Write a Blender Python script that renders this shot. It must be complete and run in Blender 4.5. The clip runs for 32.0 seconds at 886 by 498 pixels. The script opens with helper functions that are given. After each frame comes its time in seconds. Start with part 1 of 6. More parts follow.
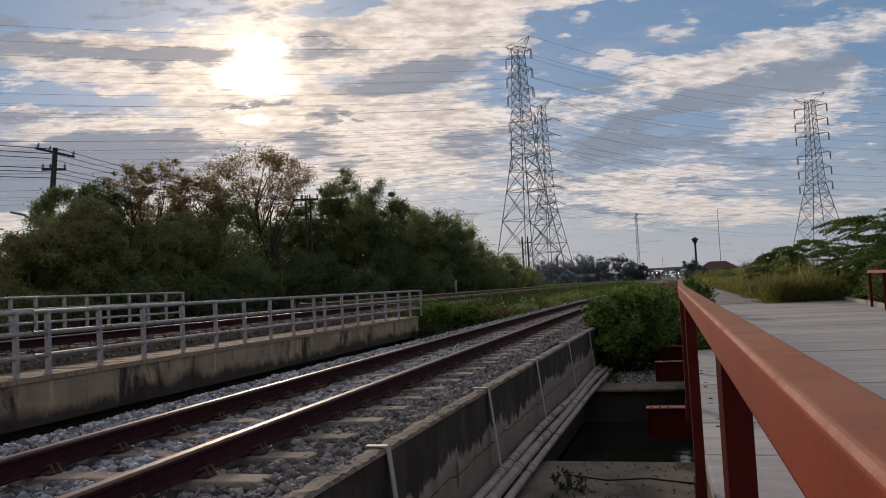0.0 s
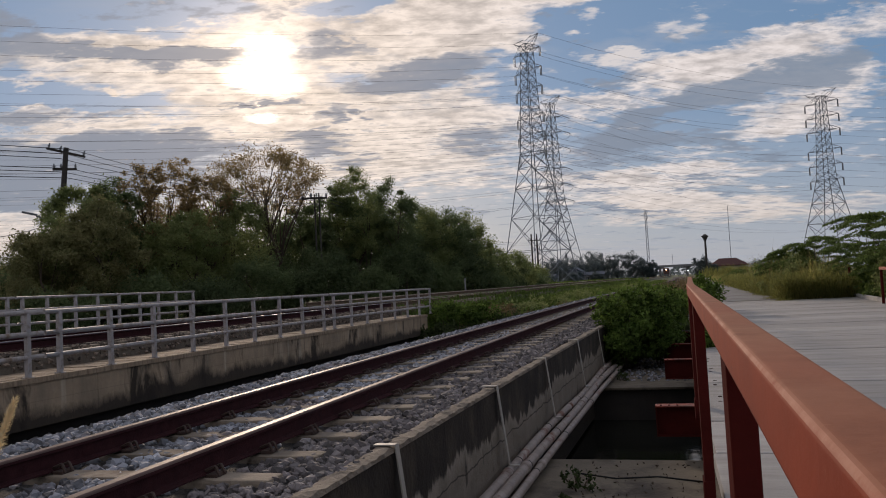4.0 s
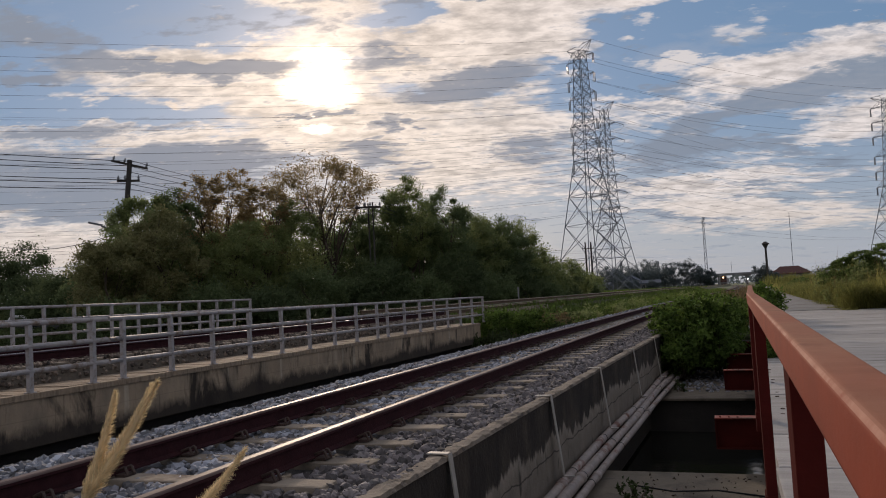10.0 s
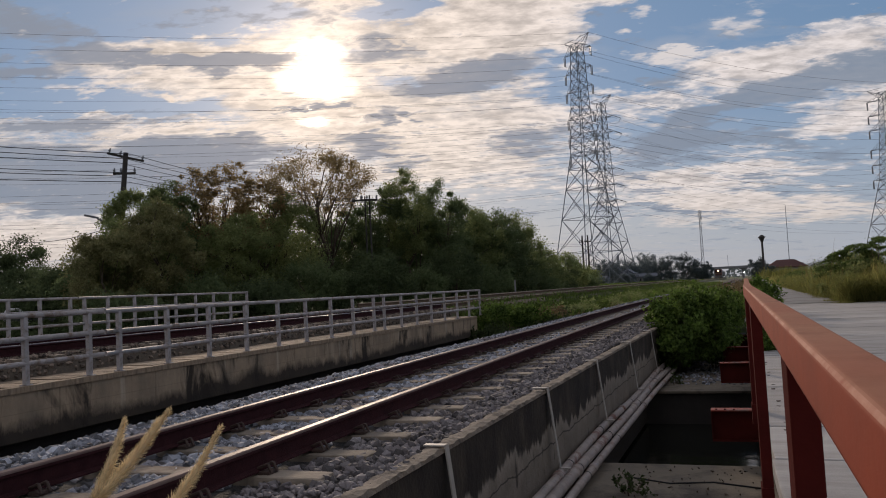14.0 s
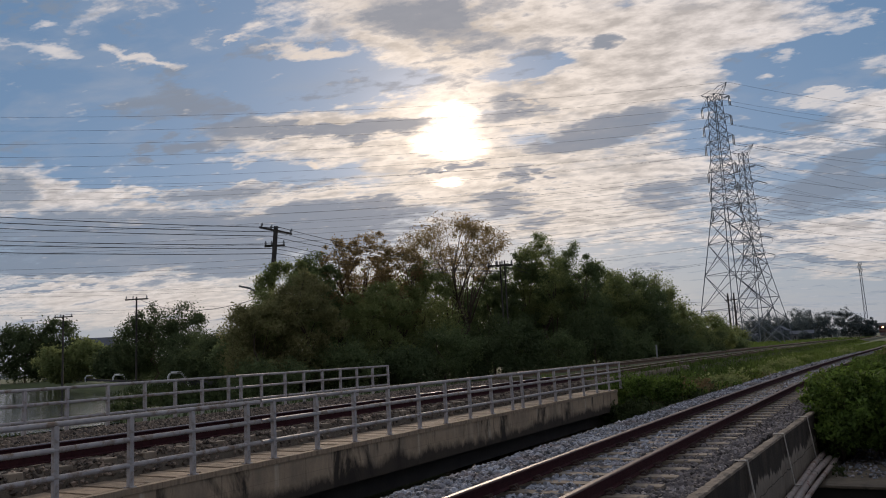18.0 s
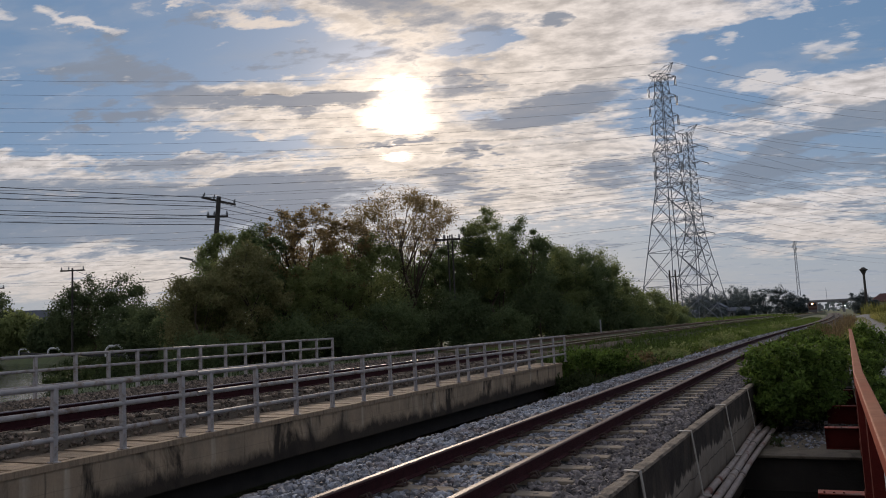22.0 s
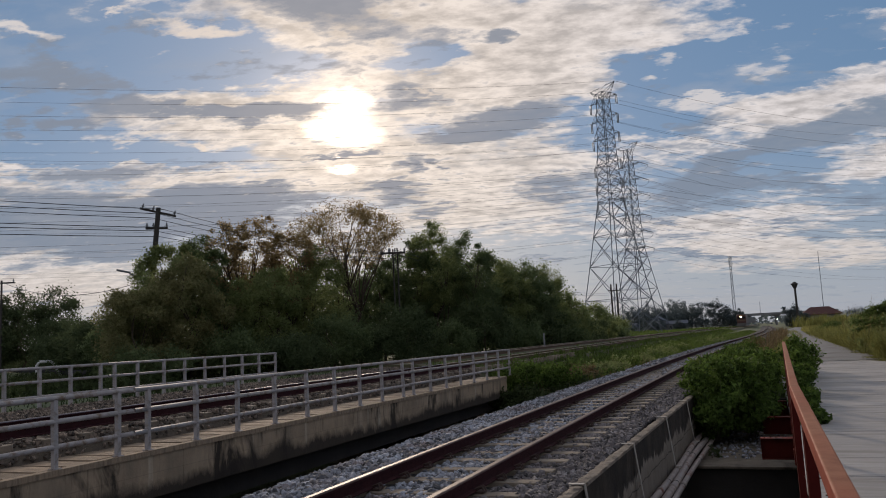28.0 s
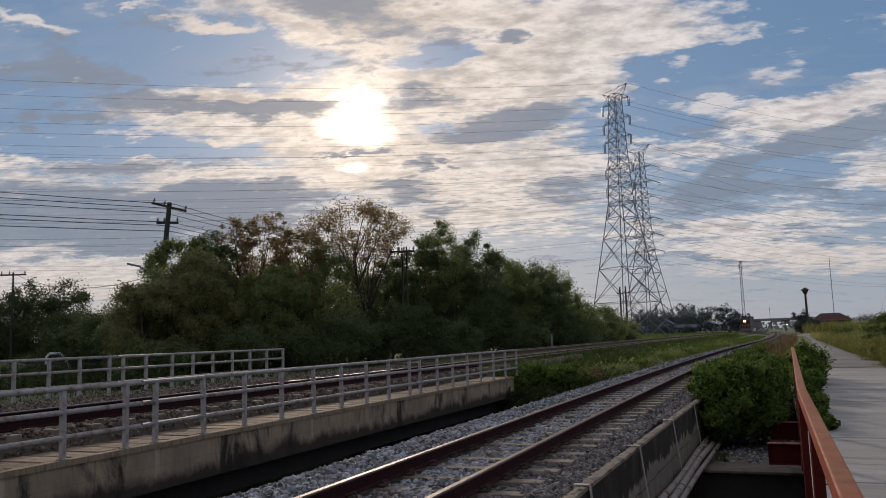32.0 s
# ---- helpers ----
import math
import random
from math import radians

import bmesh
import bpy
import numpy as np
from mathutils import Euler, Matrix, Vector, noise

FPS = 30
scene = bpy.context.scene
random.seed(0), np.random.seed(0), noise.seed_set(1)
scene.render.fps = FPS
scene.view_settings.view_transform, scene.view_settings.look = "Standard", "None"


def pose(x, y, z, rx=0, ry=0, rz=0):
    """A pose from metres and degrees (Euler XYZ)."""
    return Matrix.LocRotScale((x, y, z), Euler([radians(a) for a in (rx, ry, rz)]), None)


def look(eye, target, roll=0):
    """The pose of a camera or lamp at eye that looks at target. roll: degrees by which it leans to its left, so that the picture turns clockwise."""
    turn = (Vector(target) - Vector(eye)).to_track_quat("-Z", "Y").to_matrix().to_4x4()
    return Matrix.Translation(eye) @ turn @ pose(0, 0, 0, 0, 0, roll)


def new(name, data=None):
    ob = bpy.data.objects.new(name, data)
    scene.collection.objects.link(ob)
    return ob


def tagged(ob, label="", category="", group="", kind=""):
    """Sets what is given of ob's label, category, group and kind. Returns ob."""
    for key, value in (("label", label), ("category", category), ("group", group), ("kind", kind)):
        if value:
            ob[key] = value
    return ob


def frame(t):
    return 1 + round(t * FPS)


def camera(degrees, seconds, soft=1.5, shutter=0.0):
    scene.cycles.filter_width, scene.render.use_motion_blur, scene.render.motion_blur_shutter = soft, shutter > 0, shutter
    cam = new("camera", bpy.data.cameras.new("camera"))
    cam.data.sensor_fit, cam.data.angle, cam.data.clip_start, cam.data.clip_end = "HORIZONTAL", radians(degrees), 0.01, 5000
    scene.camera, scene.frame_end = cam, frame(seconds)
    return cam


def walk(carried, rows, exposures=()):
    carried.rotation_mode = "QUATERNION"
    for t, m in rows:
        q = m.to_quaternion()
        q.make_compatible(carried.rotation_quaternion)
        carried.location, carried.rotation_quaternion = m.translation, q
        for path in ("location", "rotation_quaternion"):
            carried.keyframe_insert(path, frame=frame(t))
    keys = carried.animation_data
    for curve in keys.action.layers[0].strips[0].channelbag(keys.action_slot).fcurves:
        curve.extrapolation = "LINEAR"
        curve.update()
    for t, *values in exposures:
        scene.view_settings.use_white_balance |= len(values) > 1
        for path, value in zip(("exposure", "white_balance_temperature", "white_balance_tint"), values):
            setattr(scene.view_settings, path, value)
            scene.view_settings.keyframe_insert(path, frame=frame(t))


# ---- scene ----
# camera: seconds, place, and turn as pose() takes it
LENS = 59.88
PATH = [
    (0.0, -0.000, -0.000, 0.847, 92.93, 2.91, 15.54),
    (0.5, 0.006, -0.009, 0.850, 93.14, 2.99, 15.72),
    (1.0, 0.010, -0.009, 0.850, 93.25, 3.06, 15.78),
    (1.5, 0.013, -0.009, 0.852, 93.22, 3.02, 15.85),
    (2.0, 0.013, -0.011, 0.850, 93.14, 2.99, 15.88),
    (2.5, 0.013, -0.014, 0.853, 93.04, 2.94, 15.93),
    (3.0, 0.013, -0.011, 0.853, 92.95, 2.96, 16.00),
    (3.5, 0.013, -0.008, 0.855, 92.87, 3.05, 16.11),
    (5.5, 0.009, -0.004, 0.852, 92.74, 3.16, 16.71),
    (6.0, 0.010, 0.001, 0.852, 92.80, 3.25, 16.99),
    (6.5, 0.010, -0.001, 0.853, 92.83, 3.14, 17.36),
    (7.0, 0.013, -0.001, 0.852, 92.90, 3.13, 17.81),
    (7.5, 0.011, -0.002, 0.852, 93.00, 3.09, 18.30),
    (8.0, 0.011, -0.002, 0.854, 93.10, 3.15, 18.83),
    (8.5, 0.011, 0.000, 0.852, 93.26, 3.14, 19.41),
    (9.0, 0.015, -0.001, 0.854, 93.39, 3.10, 19.86),
    (9.5, 0.012, -0.003, 0.852, 93.55, 3.08, 20.12),
    (10.0, 0.011, -0.001, 0.854, 93.64, 3.01, 20.17),
    (10.5, 0.009, -0.005, 0.853, 93.64, 2.91, 20.14),
    (11.0, 0.006, 0.011, 0.851, 93.59, 2.95, 20.08),
    (11.5, 0.008, 0.007, 0.854, 93.51, 3.00, 20.08),
    (12.0, 0.007, 0.005, 0.852, 93.44, 2.97, 20.05),
    (12.5, 0.011, 0.009, 0.850, 93.37, 3.06, 20.04),
    (13.0, 0.008, 0.012, 0.846, 93.28, 3.01, 20.04),
    (13.5, 0.007, 0.013, 0.845, 93.19, 3.01, 20.03),
    (15.5, 0.020, -0.036, 0.894, 92.02, 3.04, 19.50),
    (16.0, 0.040, -0.075, 1.009, 90.46, 2.92, 20.33),
    (16.5, 0.102, -0.139, 1.161, 91.33, 2.92, 22.81),
    (17.0, 0.155, -0.206, 1.255, 93.77, 2.77, 26.81),
    (17.5, 0.164, -0.237, 1.303, 96.31, 2.95, 29.89),
    (18.0, 0.113, -0.215, 1.322, 97.89, 2.98, 30.02),
    (18.5, 0.066, -0.170, 1.306, 97.98, 3.03, 29.72),
    (19.0, 0.018, -0.125, 1.289, 97.77, 3.09, 29.38),
    (19.5, 0.016, -0.081, 1.288, 97.47, 2.97, 29.02),
    (20.0, 0.007, -0.033, 1.280, 97.12, 2.93, 28.58),
    (20.5, 0.002, 0.013, 1.272, 96.75, 2.75, 28.03),
    (21.0, -0.019, 0.040, 1.267, 96.36, 2.70, 27.43),
    (21.5, -0.025, 0.061, 1.261, 96.06, 2.71, 26.79),
    (22.0, -0.023, 0.067, 1.261, 95.85, 2.77, 26.07),
    (22.5, -0.023, 0.062, 1.261, 95.67, 2.76, 25.28),
    (23.0, -0.030, 0.065, 1.260, 95.51, 2.78, 24.42),
    (23.5, -0.033, 0.069, 1.260, 95.43, 2.82, 23.74),
    (24.0, -0.035, 0.062, 1.263, 95.40, 2.88, 23.35),
    (24.5, -0.036, 0.054, 1.260, 95.44, 2.88, 23.08),
    (25.0, -0.036, 0.057, 1.263, 95.50, 2.88, 22.83),
    (25.5, -0.037, 0.065, 1.264, 95.62, 2.90, 22.64),
    (27.5, -0.044, 0.072, 1.263, 96.42, 2.93, 22.02),
    (28.0, -0.050, 0.078, 1.270, 96.65, 2.93, 21.95),
    (28.5, -0.043, 0.074, 1.264, 96.84, 2.84, 21.90),
    (29.0, -0.047, 0.073, 1.263, 96.93, 2.76, 21.88),
    (29.5, -0.043, 0.069, 1.262, 96.96, 2.69, 21.91),
    (30.0, -0.043, 0.074, 1.252, 96.96, 2.66, 21.99),
    (30.5, -0.047, 0.078, 1.255, 96.85, 2.57, 22.09),
    (31.0, -0.046, 0.078, 1.253, 96.78, 2.41, 22.21),
    (31.5, -0.045, 0.077, 1.254, 96.70, 2.07, 22.35),
    (32.0, -0.045, 0.076, 1.255, 96.64, 1.88, 22.52),
]
EXPOSURE = [(0, 0.20, 6950, 18), (15.5, 0.20, 6950, 18), (18, 0.10, 6750, 16), (32, 0.10, 6750, 16)]
cam = camera(LENS, 32.0, 1.0)
walk(cam, [(t, pose(x, y, z, a, b, c)) for t, x, y, z, a, b, c in PATH], EXPOSURE)

# ---- light: low sun behind broken cloud ----
SUN = Vector((-0.466, 0.832, 0.300)).normalized()
sun_data = bpy.data.lights.new("sun", "SUN")
sun_data.energy, sun_data.angle, sun_data.color = 1.6, radians(6), (1.0, 0.86, 0.68)
sun_ob = new("sun", sun_data)
sun_ob.matrix_world = look(SUN * 50, (0, 0, 0))


class Nodes:
    """Short ways to lay down shader nodes."""

    def __init__(self, tree):
        self.tree, self.n = tree, tree.nodes
        self.n.clear()

    def add(self, kind, **values):
        node = self.n.new(kind)
        for key, value in values.items():
            if key in node.inputs:
                node.inputs[key].default_value = value
        return node

    def link(self, a, b):
        self.tree.links.new(a, b)

    def put(self, value, socket):
        if isinstance(value, bpy.types.NodeSocket):
            self.link(value, socket)
        else:
            socket.default_value = value

    def math(self, op, a, b=0.0, clamp=False):
        node = self.n.new("ShaderNodeMath")
        node.operation, node.use_clamp = op, clamp
        self.put(a, node.inputs[0])
        self.put(b, node.inputs[1])
        return node.outputs[0]

    def mix(self, f, a, b):
        node = self.n.new("ShaderNodeMix")
        node.data_type = "RGBA"
        for value, i in ((f, 0), (a, 6), (b, 7)):
            if isinstance(value, tuple) and len(value) == 3:
                value = (*value, 1)
            self.put(value, node.inputs[i])
        return node.outputs[2]

    def noise(self, vector, scale, detail=4.0, rough=0.55, distortion=0.0):
        node = self.add("ShaderNodeTexNoise", Scale=scale, Detail=detail, Roughness=rough, Distortion=distortion)
        if vector is not None:
            self.link(vector, node.inputs["Vector"])
        return node.outputs["Fac"]

    def ramp(self, f, stops):
        node = self.n.new("ShaderNodeValToRGB")
        while len(node.color_ramp.elements) < len(stops):
            node.color_ramp.elements.new(0.5)
        for e, (at, c) in zip(node.color_ramp.elements, stops):
            e.position, e.color = at, (*c, 1) if isinstance(c, tuple) else (c, c, c, 1)
        self.link(f, node.inputs[0])
        return node.outputs[0]


def sky():
    world = bpy.data.worlds.new("evening_sky")
    world.use_nodes = True
    scene.world = world
    k = Nodes(world.node_tree)
    co = k.n.new("ShaderNodeTexCoord").outputs["Generated"]
    sep = k.n.new("ShaderNodeSeparateXYZ")
    k.link(co, sep.inputs[0])
    x, y, z = sep.outputs
    tex = k.n.new("ShaderNodeTexSky")
    tex.sky_type, tex.sun_disc = "NISHITA", False
    tex.sun_elevation, tex.sun_rotation = math.asin(SUN.z), math.atan2(SUN.x, SUN.y)
    tex.air_density, tex.dust_density, tex.ozone_density = 1.0, 0.6, 2.0
    # clouds lie on a plane overhead, so that they close up towards the horizon
    depth = k.math("ADD", k.math("MAXIMUM", z, 0.0), 0.16)
    comb = k.n.new("ShaderNodeCombineXYZ")
    k.link(k.math("DIVIDE", x, depth), comb.inputs[0])
    k.link(k.math("DIVIDE", y, depth), comb.inputs[1])
    plane = comb.outputs[0]

    def mapped(turn, sx, sy, ox, oy):
        m = k.n.new("ShaderNodeMapping")
        m.vector_type = "TEXTURE"
        m.inputs["Rotation"].default_value = (0, 0, radians(turn))
        m.inputs["Scale"].default_value = (1 / sx, 1 / sy, 1)
        m.inputs["Location"].default_value = (ox, oy, 3.7)
        k.link(plane, m.inputs["Vector"])
        return m.outputs[0]

    def fused(a, b, c):
        node = k.n.new("ShaderNodeMath")
        node.operation = "MULTIPLY_ADD"
        for value, socket in zip((a, b, c), node.inputs):
            k.put(value, socket)
        return node.outputs[0]

    def centred(vector, detail, rough, amount, distortion=0.0):
        return k.math("MULTIPLY", k.math("SUBTRACT", k.noise(vector, 1.0, detail, rough, distortion), 0.5), amount)

    def scaled(colour, f):
        node = k.n.new("ShaderNodeVectorMath")
        node.operation = "SCALE"
        k.put(colour, node.inputs[0])
        k.put(f, node.inputs["Scale"])
        return node.outputs[0]

    # bearing and height in degrees, shifted by noise so that edges come out torn
    az, el = k.math("MULTIPLY", k.math("ARCTAN2", x, y), 57.2958), k.math("MULTIPLY", k.math("ARCSINE", z), 57.2958)
    bearing = k.math("ADD", k.math("ADD", az, centred(mapped(25, 2.6, 5.2, 8.1, 2.2), 4, 0.6, 9.0)), centred(mapped(8, 14.0, 22.0, 3.1, 1.2), 4, 0.6, 2.6))
    height = k.math("ADD", k.math("ADD", el, centred(mapped(15, 3.1, 5.6, 0.4, 6.2), 4, 0.6, 3.0)), centred(mapped(12, 13.0, 20.0, 6.4, 4.2), 5, 0.65, 1.7))

    calm_bearing, calm_height = k.math("ADD", az, centred(mapped(8, 14.0, 22.0, 3.1, 1.2), 4, 0.6, 2.0)), k.math("ADD", el, centred(mapped(12, 13.0, 20.0, 6.4, 4.2), 5, 0.65, 1.5))

    def drift(rows, total=0.0, bearing=bearing, height=height):
        """Sum of soft cloud masses: (bearing, height, half width, half height, slope, weight), in degrees."""
        for a0, e0, wa, we, slope, weight in rows:
            u = fused(bearing, 1 / wa, -a0 / wa)
            v = fused(u, -slope * wa / we, fused(height, 1 / we, -e0 / we))
            g = k.math("POWER", 0.36788, fused(u, u, k.math("MULTIPLY", v, v)))
            total = fused(g, weight, total)
        return total

    cream_rows = []
    cream_rows += [(-24.6, 24.1, 15.6, 2.43, -0.14, 1.00), (-30.5, 22.5, 5.4, 1.30, -0.37, 0.80), (-8.5, 21.6, 10.8, 2.23, -0.10, 0.80), (-15.7, 19.3, 8.2, 2.23, -0.03, 0.90), (-17.2, 17.7, 7.7, 1.62, 0.03, 0.70), (-2.1, 18.2, 5.7, 1.62, -0.11, -1.20), (-23.0, 20.5, 3.5, 0.81, 0.06, -1.00)]  # high sheet
    cream_rows += [(-37.7, 16.5, 9.3, 2.11, -0.01, 1.10), (-30.3, 18.8, 5.0, 1.22, 0.06, 0.80), (-28.8, 13.5, 6.6, 2.23, -0.02, 0.90), (-18.3, 12.0, 8.2, 2.63, -0.04, 0.90), (-18.5, 9.2, 8.2, 1.82, -0.03, 0.60)]  # cloud before the sun
    cream_rows += [(-57.5, 12.1, 4.4, 2.02, 0.01, 0.80), (-45.5, 12.2, 12.5, 0.45, 0.02, 0.75), (-49.9, 10.8, 5.6, 0.61, 0.02, 0.75), (-37.4, 12.0, 5.2, 0.89, -0.04, 0.50), (-52.2, 4.9, 9.4, 1.94, -0.03, 0.90), (-49.0, 9.1, 2.3, 0.53, -0.03, 0.90), (-50.8, 7.4, 2.2, 0.53, -0.05, 0.90)]  # streaks on the left
    cream_rows += [(3.5, 13.9, 10.2, 1.38, 0.13, 1.00), (9.0, 12.2, 5.1, 0.97, 0.02, 0.70), (9.7, 10.0, 4.2, 1.13, 0.03, 0.80), (-1.5, 7.1, 6.8, 0.89, -0.03, 0.85), (-0.3, 5.4, 7.3, 0.65, -0.08, 0.80), (4.5, 4.0, 9.0, 0.73, -0.03, 0.60)]  # bands on the right
    cream_rows += [(-40.0, 19.7, 8.2, 1.22, -0.00, -0.90), (-45.2, 13.5, 9.7, 0.49, 0.01, -0.80), (-55.1, 17.1, 6.9, 2.83, 0.04, -0.70), (-1.9, 17.1, 5.7, 1.38, -0.12, -0.60), (-3.5, 13.8, 4.9, 0.57, -0.07, -0.40)]  # open blue between the clouds
    grey_rows = []
    grey_rows += [(-29.3, 24.2, 5.7, 1.70, -0.18, 0.85), (-23.3, 18.4, 1.9, 1.13, -0.27, 0.70), (-17.9, 15.3, 5.1, 0.89, 0.18, 1.15), (-17.2, 15.7, 2.7, 0.81, 0.11, 0.60), (-48.1, 18.9, 4.3, 1.54, -0.04, 0.45)]  # under the high sheet
    grey_rows += [(-37.2, 16.9, 7.4, 0.57, -0.02, 1.20), (-44.9, 17.6, 1.1, 0.32, 0.10, 0.80), (-47.7, 16.1, 2.3, 0.53, 0.09, 1.35), (-51.7, 15.2, 0.9, 0.49, 0.05, 1.15), (-27.5, 13.9, 1.9, 0.24, -0.03, 1.00), (-31.2, 13.8, 1.7, 0.20, -0.11, 0.70), (-25.7, 11.4, 2.1, 0.57, -0.01, 0.90), (-34.5, 11.8, 1.1, 0.32, -0.03, 0.90)]  # before the sun
    grey_rows += [(-46.9, 12.1, 4.3, 0.36, 0.03, 0.85), (-38.6, 10.6, 6.9, 0.89, 0.01, 1.20), (-38.7, 9.0, 5.6, 1.38, -0.01, 1.05), (-59.4, 12.4, 2.4, 0.89, 0.01, 0.75), (-53.0, 8.9, 8.7, 1.62, 0.00, 1.35), (-57.4, 7.2, 4.3, 0.45, -0.00, 0.60), (-45.3, 7.1, 3.0, 0.73, 0.01, 0.90), (-57.4, 6.0, 4.3, 0.20, 0.00, 0.60)]  # low on the left
    grey_rows += [(-12.4, 10.6, 2.6, 1.13, 0.09, 0.90), (-22.5, 9.8, 2.1, 0.53, -0.01, 0.65), (-0.5, 11.6, 3.9, 0.77, 0.19, 1.10), (8.1, 12.7, 6.1, 0.93, 0.14, 1.10), (-3.0, 9.5, 3.2, 1.05, 0.10, 1.00)]  # low in the middle
    grey_rows += [(2.5, 9.5, 2.6, 0.53, -0.04, 0.55), (6.2, 8.4, 2.6, 0.45, -0.22, 0.65), (-3.5, 4.8, 4.9, 0.32, -0.13, 0.60), (3.4, 6.1, 1.8, 0.32, -0.21, 0.60), (-4.9, 7.3, 1.8, 0.32, -0.15, 0.70)]  # ripples on the right
    grey_rows += [(-24.4, 12.7, 0.9, 0.32, -0.02, 0.80), (-36.3, 15.7, 0.9, 0.20, 0.03, 0.70), (-25.6, 10.5, 1.1, 0.32, -0.01, 0.70), (-21.9, 12.7, 0.7, 0.24, 0.00, 0.70), (10.8, 15.9, 0.7, 0.36, 0.06, 0.70), (-1.8, 14.0, 2.0, 0.41, 0.08, 0.50), (-15.8, 22.0, 1.0, 0.41, -0.06, 0.70)]  # small heaps below the sun
    puff_rows = []
    puff_rows += [(-56.9, 21.2, 1.9, 0.53, -0.16, 1.00), (-51.0, 21.5, 2.9, 0.36, -0.12, 1.10), (-57.3, 22.9, 1.0, 0.36, 0.17, 0.90), (-38.7, 22.4, 3.5, 0.41, -0.00, 1.10), (-44.5, 23.0, 0.8, 0.20, 0.14, 0.90), (-44.5, 14.6, 1.7, 0.36, 0.09, 0.90), (-39.5, 14.3, 0.5, 0.20, 0.07, 1.10), (-22.9, 18.3, 1.1, 0.24, -0.05, 0.80)]  # strings of small clouds
    puff_rows += [(-6.6, 17.9, 0.9, 0.36, 0.06, 0.90), (-2.0, 15.5, 2.8, 0.41, -0.11, 0.85), (-3.1, 19.0, 1.2, 0.41, 0.06, 0.80), (1.3, 19.9, 1.4, 0.49, 0.19, 0.85), (2.8, 17.3, 1.4, 0.69, 0.15, 0.85), (-2.1, 15.7, 2.4, 0.24, -0.09, 0.90), (7.0, 9.2, 2.3, 0.32, -0.05, 0.70)]  # small clouds on the blue
    sun_rows = []
    sun_rows += [(-28.4, 17.6, 2.5, 1.17, -0.07, 1.00), (-28.8, 15.4, 3.3, 1.05, -0.08, 1.05), (-28.7, 12.8, 1.7, 0.36, -0.05, 0.75), (-29.2, 13.9, 0.6, 0.12, -0.02, 0.60)]  # sun
    big = centred(mapped(22, 1.15, 1.6, 2.2, 0.9), 8, 0.6, 1.0, 0.2)
    fine = centred(mapped(20, 5.0, 8.5, 5.1, 7.3), 8, 0.58, 1.0, 0.2)
    grain = centred(mapped(16, 15.0, 24.0, 2.7, 9.1), 6, 0.58, 1.0)
    thick = centred(mapped(20, 4.2, 7.2, 1.3, 4.4), 8, 0.58, 1.0, 0.25)
    # cloud goes on beyond the masses that are named, so the whole dome is broken cloud
    beyond = k.ramp(z, [(0.40, 0.0), (0.55, 0.42)])
    behind = k.ramp(y, [(0.0, 0.42), (0.5, 0.0)])
    cover = k.math("ADD", k.math("ADD", k.math("MAXIMUM", beyond, behind), 0.02), k.math("ADD", k.math("MULTIPLY", big, 0.7), k.math("MULTIPLY", k.math("ADD", k.math("MULTIPLY", fine, 1.5), k.math("MULTIPLY", grain, 1.0)), k.ramp(z, [(0.03, 0.3), (0.12, 1.0)]))))
    mask = k.ramp(drift(cream_rows, cover), [(0.16, 0.0), (0.36, 0.5), (0.53, 0.88), (0.82, 1.0)])
    dense = k.math("ADD", k.math("ADD", k.math("MULTIPLY", thick, 2.0), k.math("MULTIPLY", grain, 1.2)), k.math("MULTIPLY", big, 0.4))
    heavy = k.ramp(drift(grey_rows, dense), [(0.19, 0.0), (0.37, 0.65), (0.60, 1.0)])
    puff = k.ramp(drift(puff_rows, k.math("ADD", k.math("MULTIPLY", grain, 2.0), k.math("MULTIPLY", fine, 0.6))), [(0.28, 0.0), (0.60, 0.5), (1.0, 0.9)])
    # nearness to the sun
    dot = k.n.new("ShaderNodeVectorMath")
    dot.operation = "DOT_PRODUCT"
    k.link(co, dot.inputs[0])
    dot.inputs[1].default_value = SUN
    d = k.math("MAXIMUM", dot.outputs["Value"], 0.0)
    wide, mid = k.math("POWER", d, 18.0), k.math("POWER", d, 240.0)
    low = k.math("SUBTRACT", 1.0, k.math("MULTIPLY", k.math("MAXIMUM", z, 0.0), 4.5), True)
    clear = k.mix(0.62, scaled(tex.outputs[0], SKY_STRENGTH), (0.125, 0.262, 0.45))
    clear = k.mix(k.math("MULTIPLY", low, 0.75), clear, k.mix(k.math("MULTIPLY", wide, 1.2, True), (0.345, 0.385, 0.43), (0.66, 0.59, 0.49)))
    # thin grey veil on the open blue
    clear = k.mix(k.ramp(k.math("ADD", big, fine), [(-0.0, 0.0), (0.30, 0.5)]), clear, (0.30, 0.36, 0.44))
    lit = k.mix(k.math("MULTIPLY", wide, 1.0, True), (0.605, 0.595, 0.585), (0.76, 0.69, 0.595))
    mottle = k.ramp(k.math("ADD", k.math("ADD", k.math("MULTIPLY", grain, 0.65), k.math("MULTIPLY", thick, 0.45)), 0.5), [(0.37, 0.68), (0.57, 1.16)])
    # close to the horizon the cloud is smooth and warm
    calm = k.ramp(z, [(0.03, 0.0), (0.12, 1.0)])
    lit = k.mix(calm, (0.585, 0.545, 0.49), scaled(lit, mottle))
    dark = k.mix(k.math("MULTIPLY", wide, 0.8, True), (0.185, 0.245, 0.32), (0.27, 0.285, 0.315))
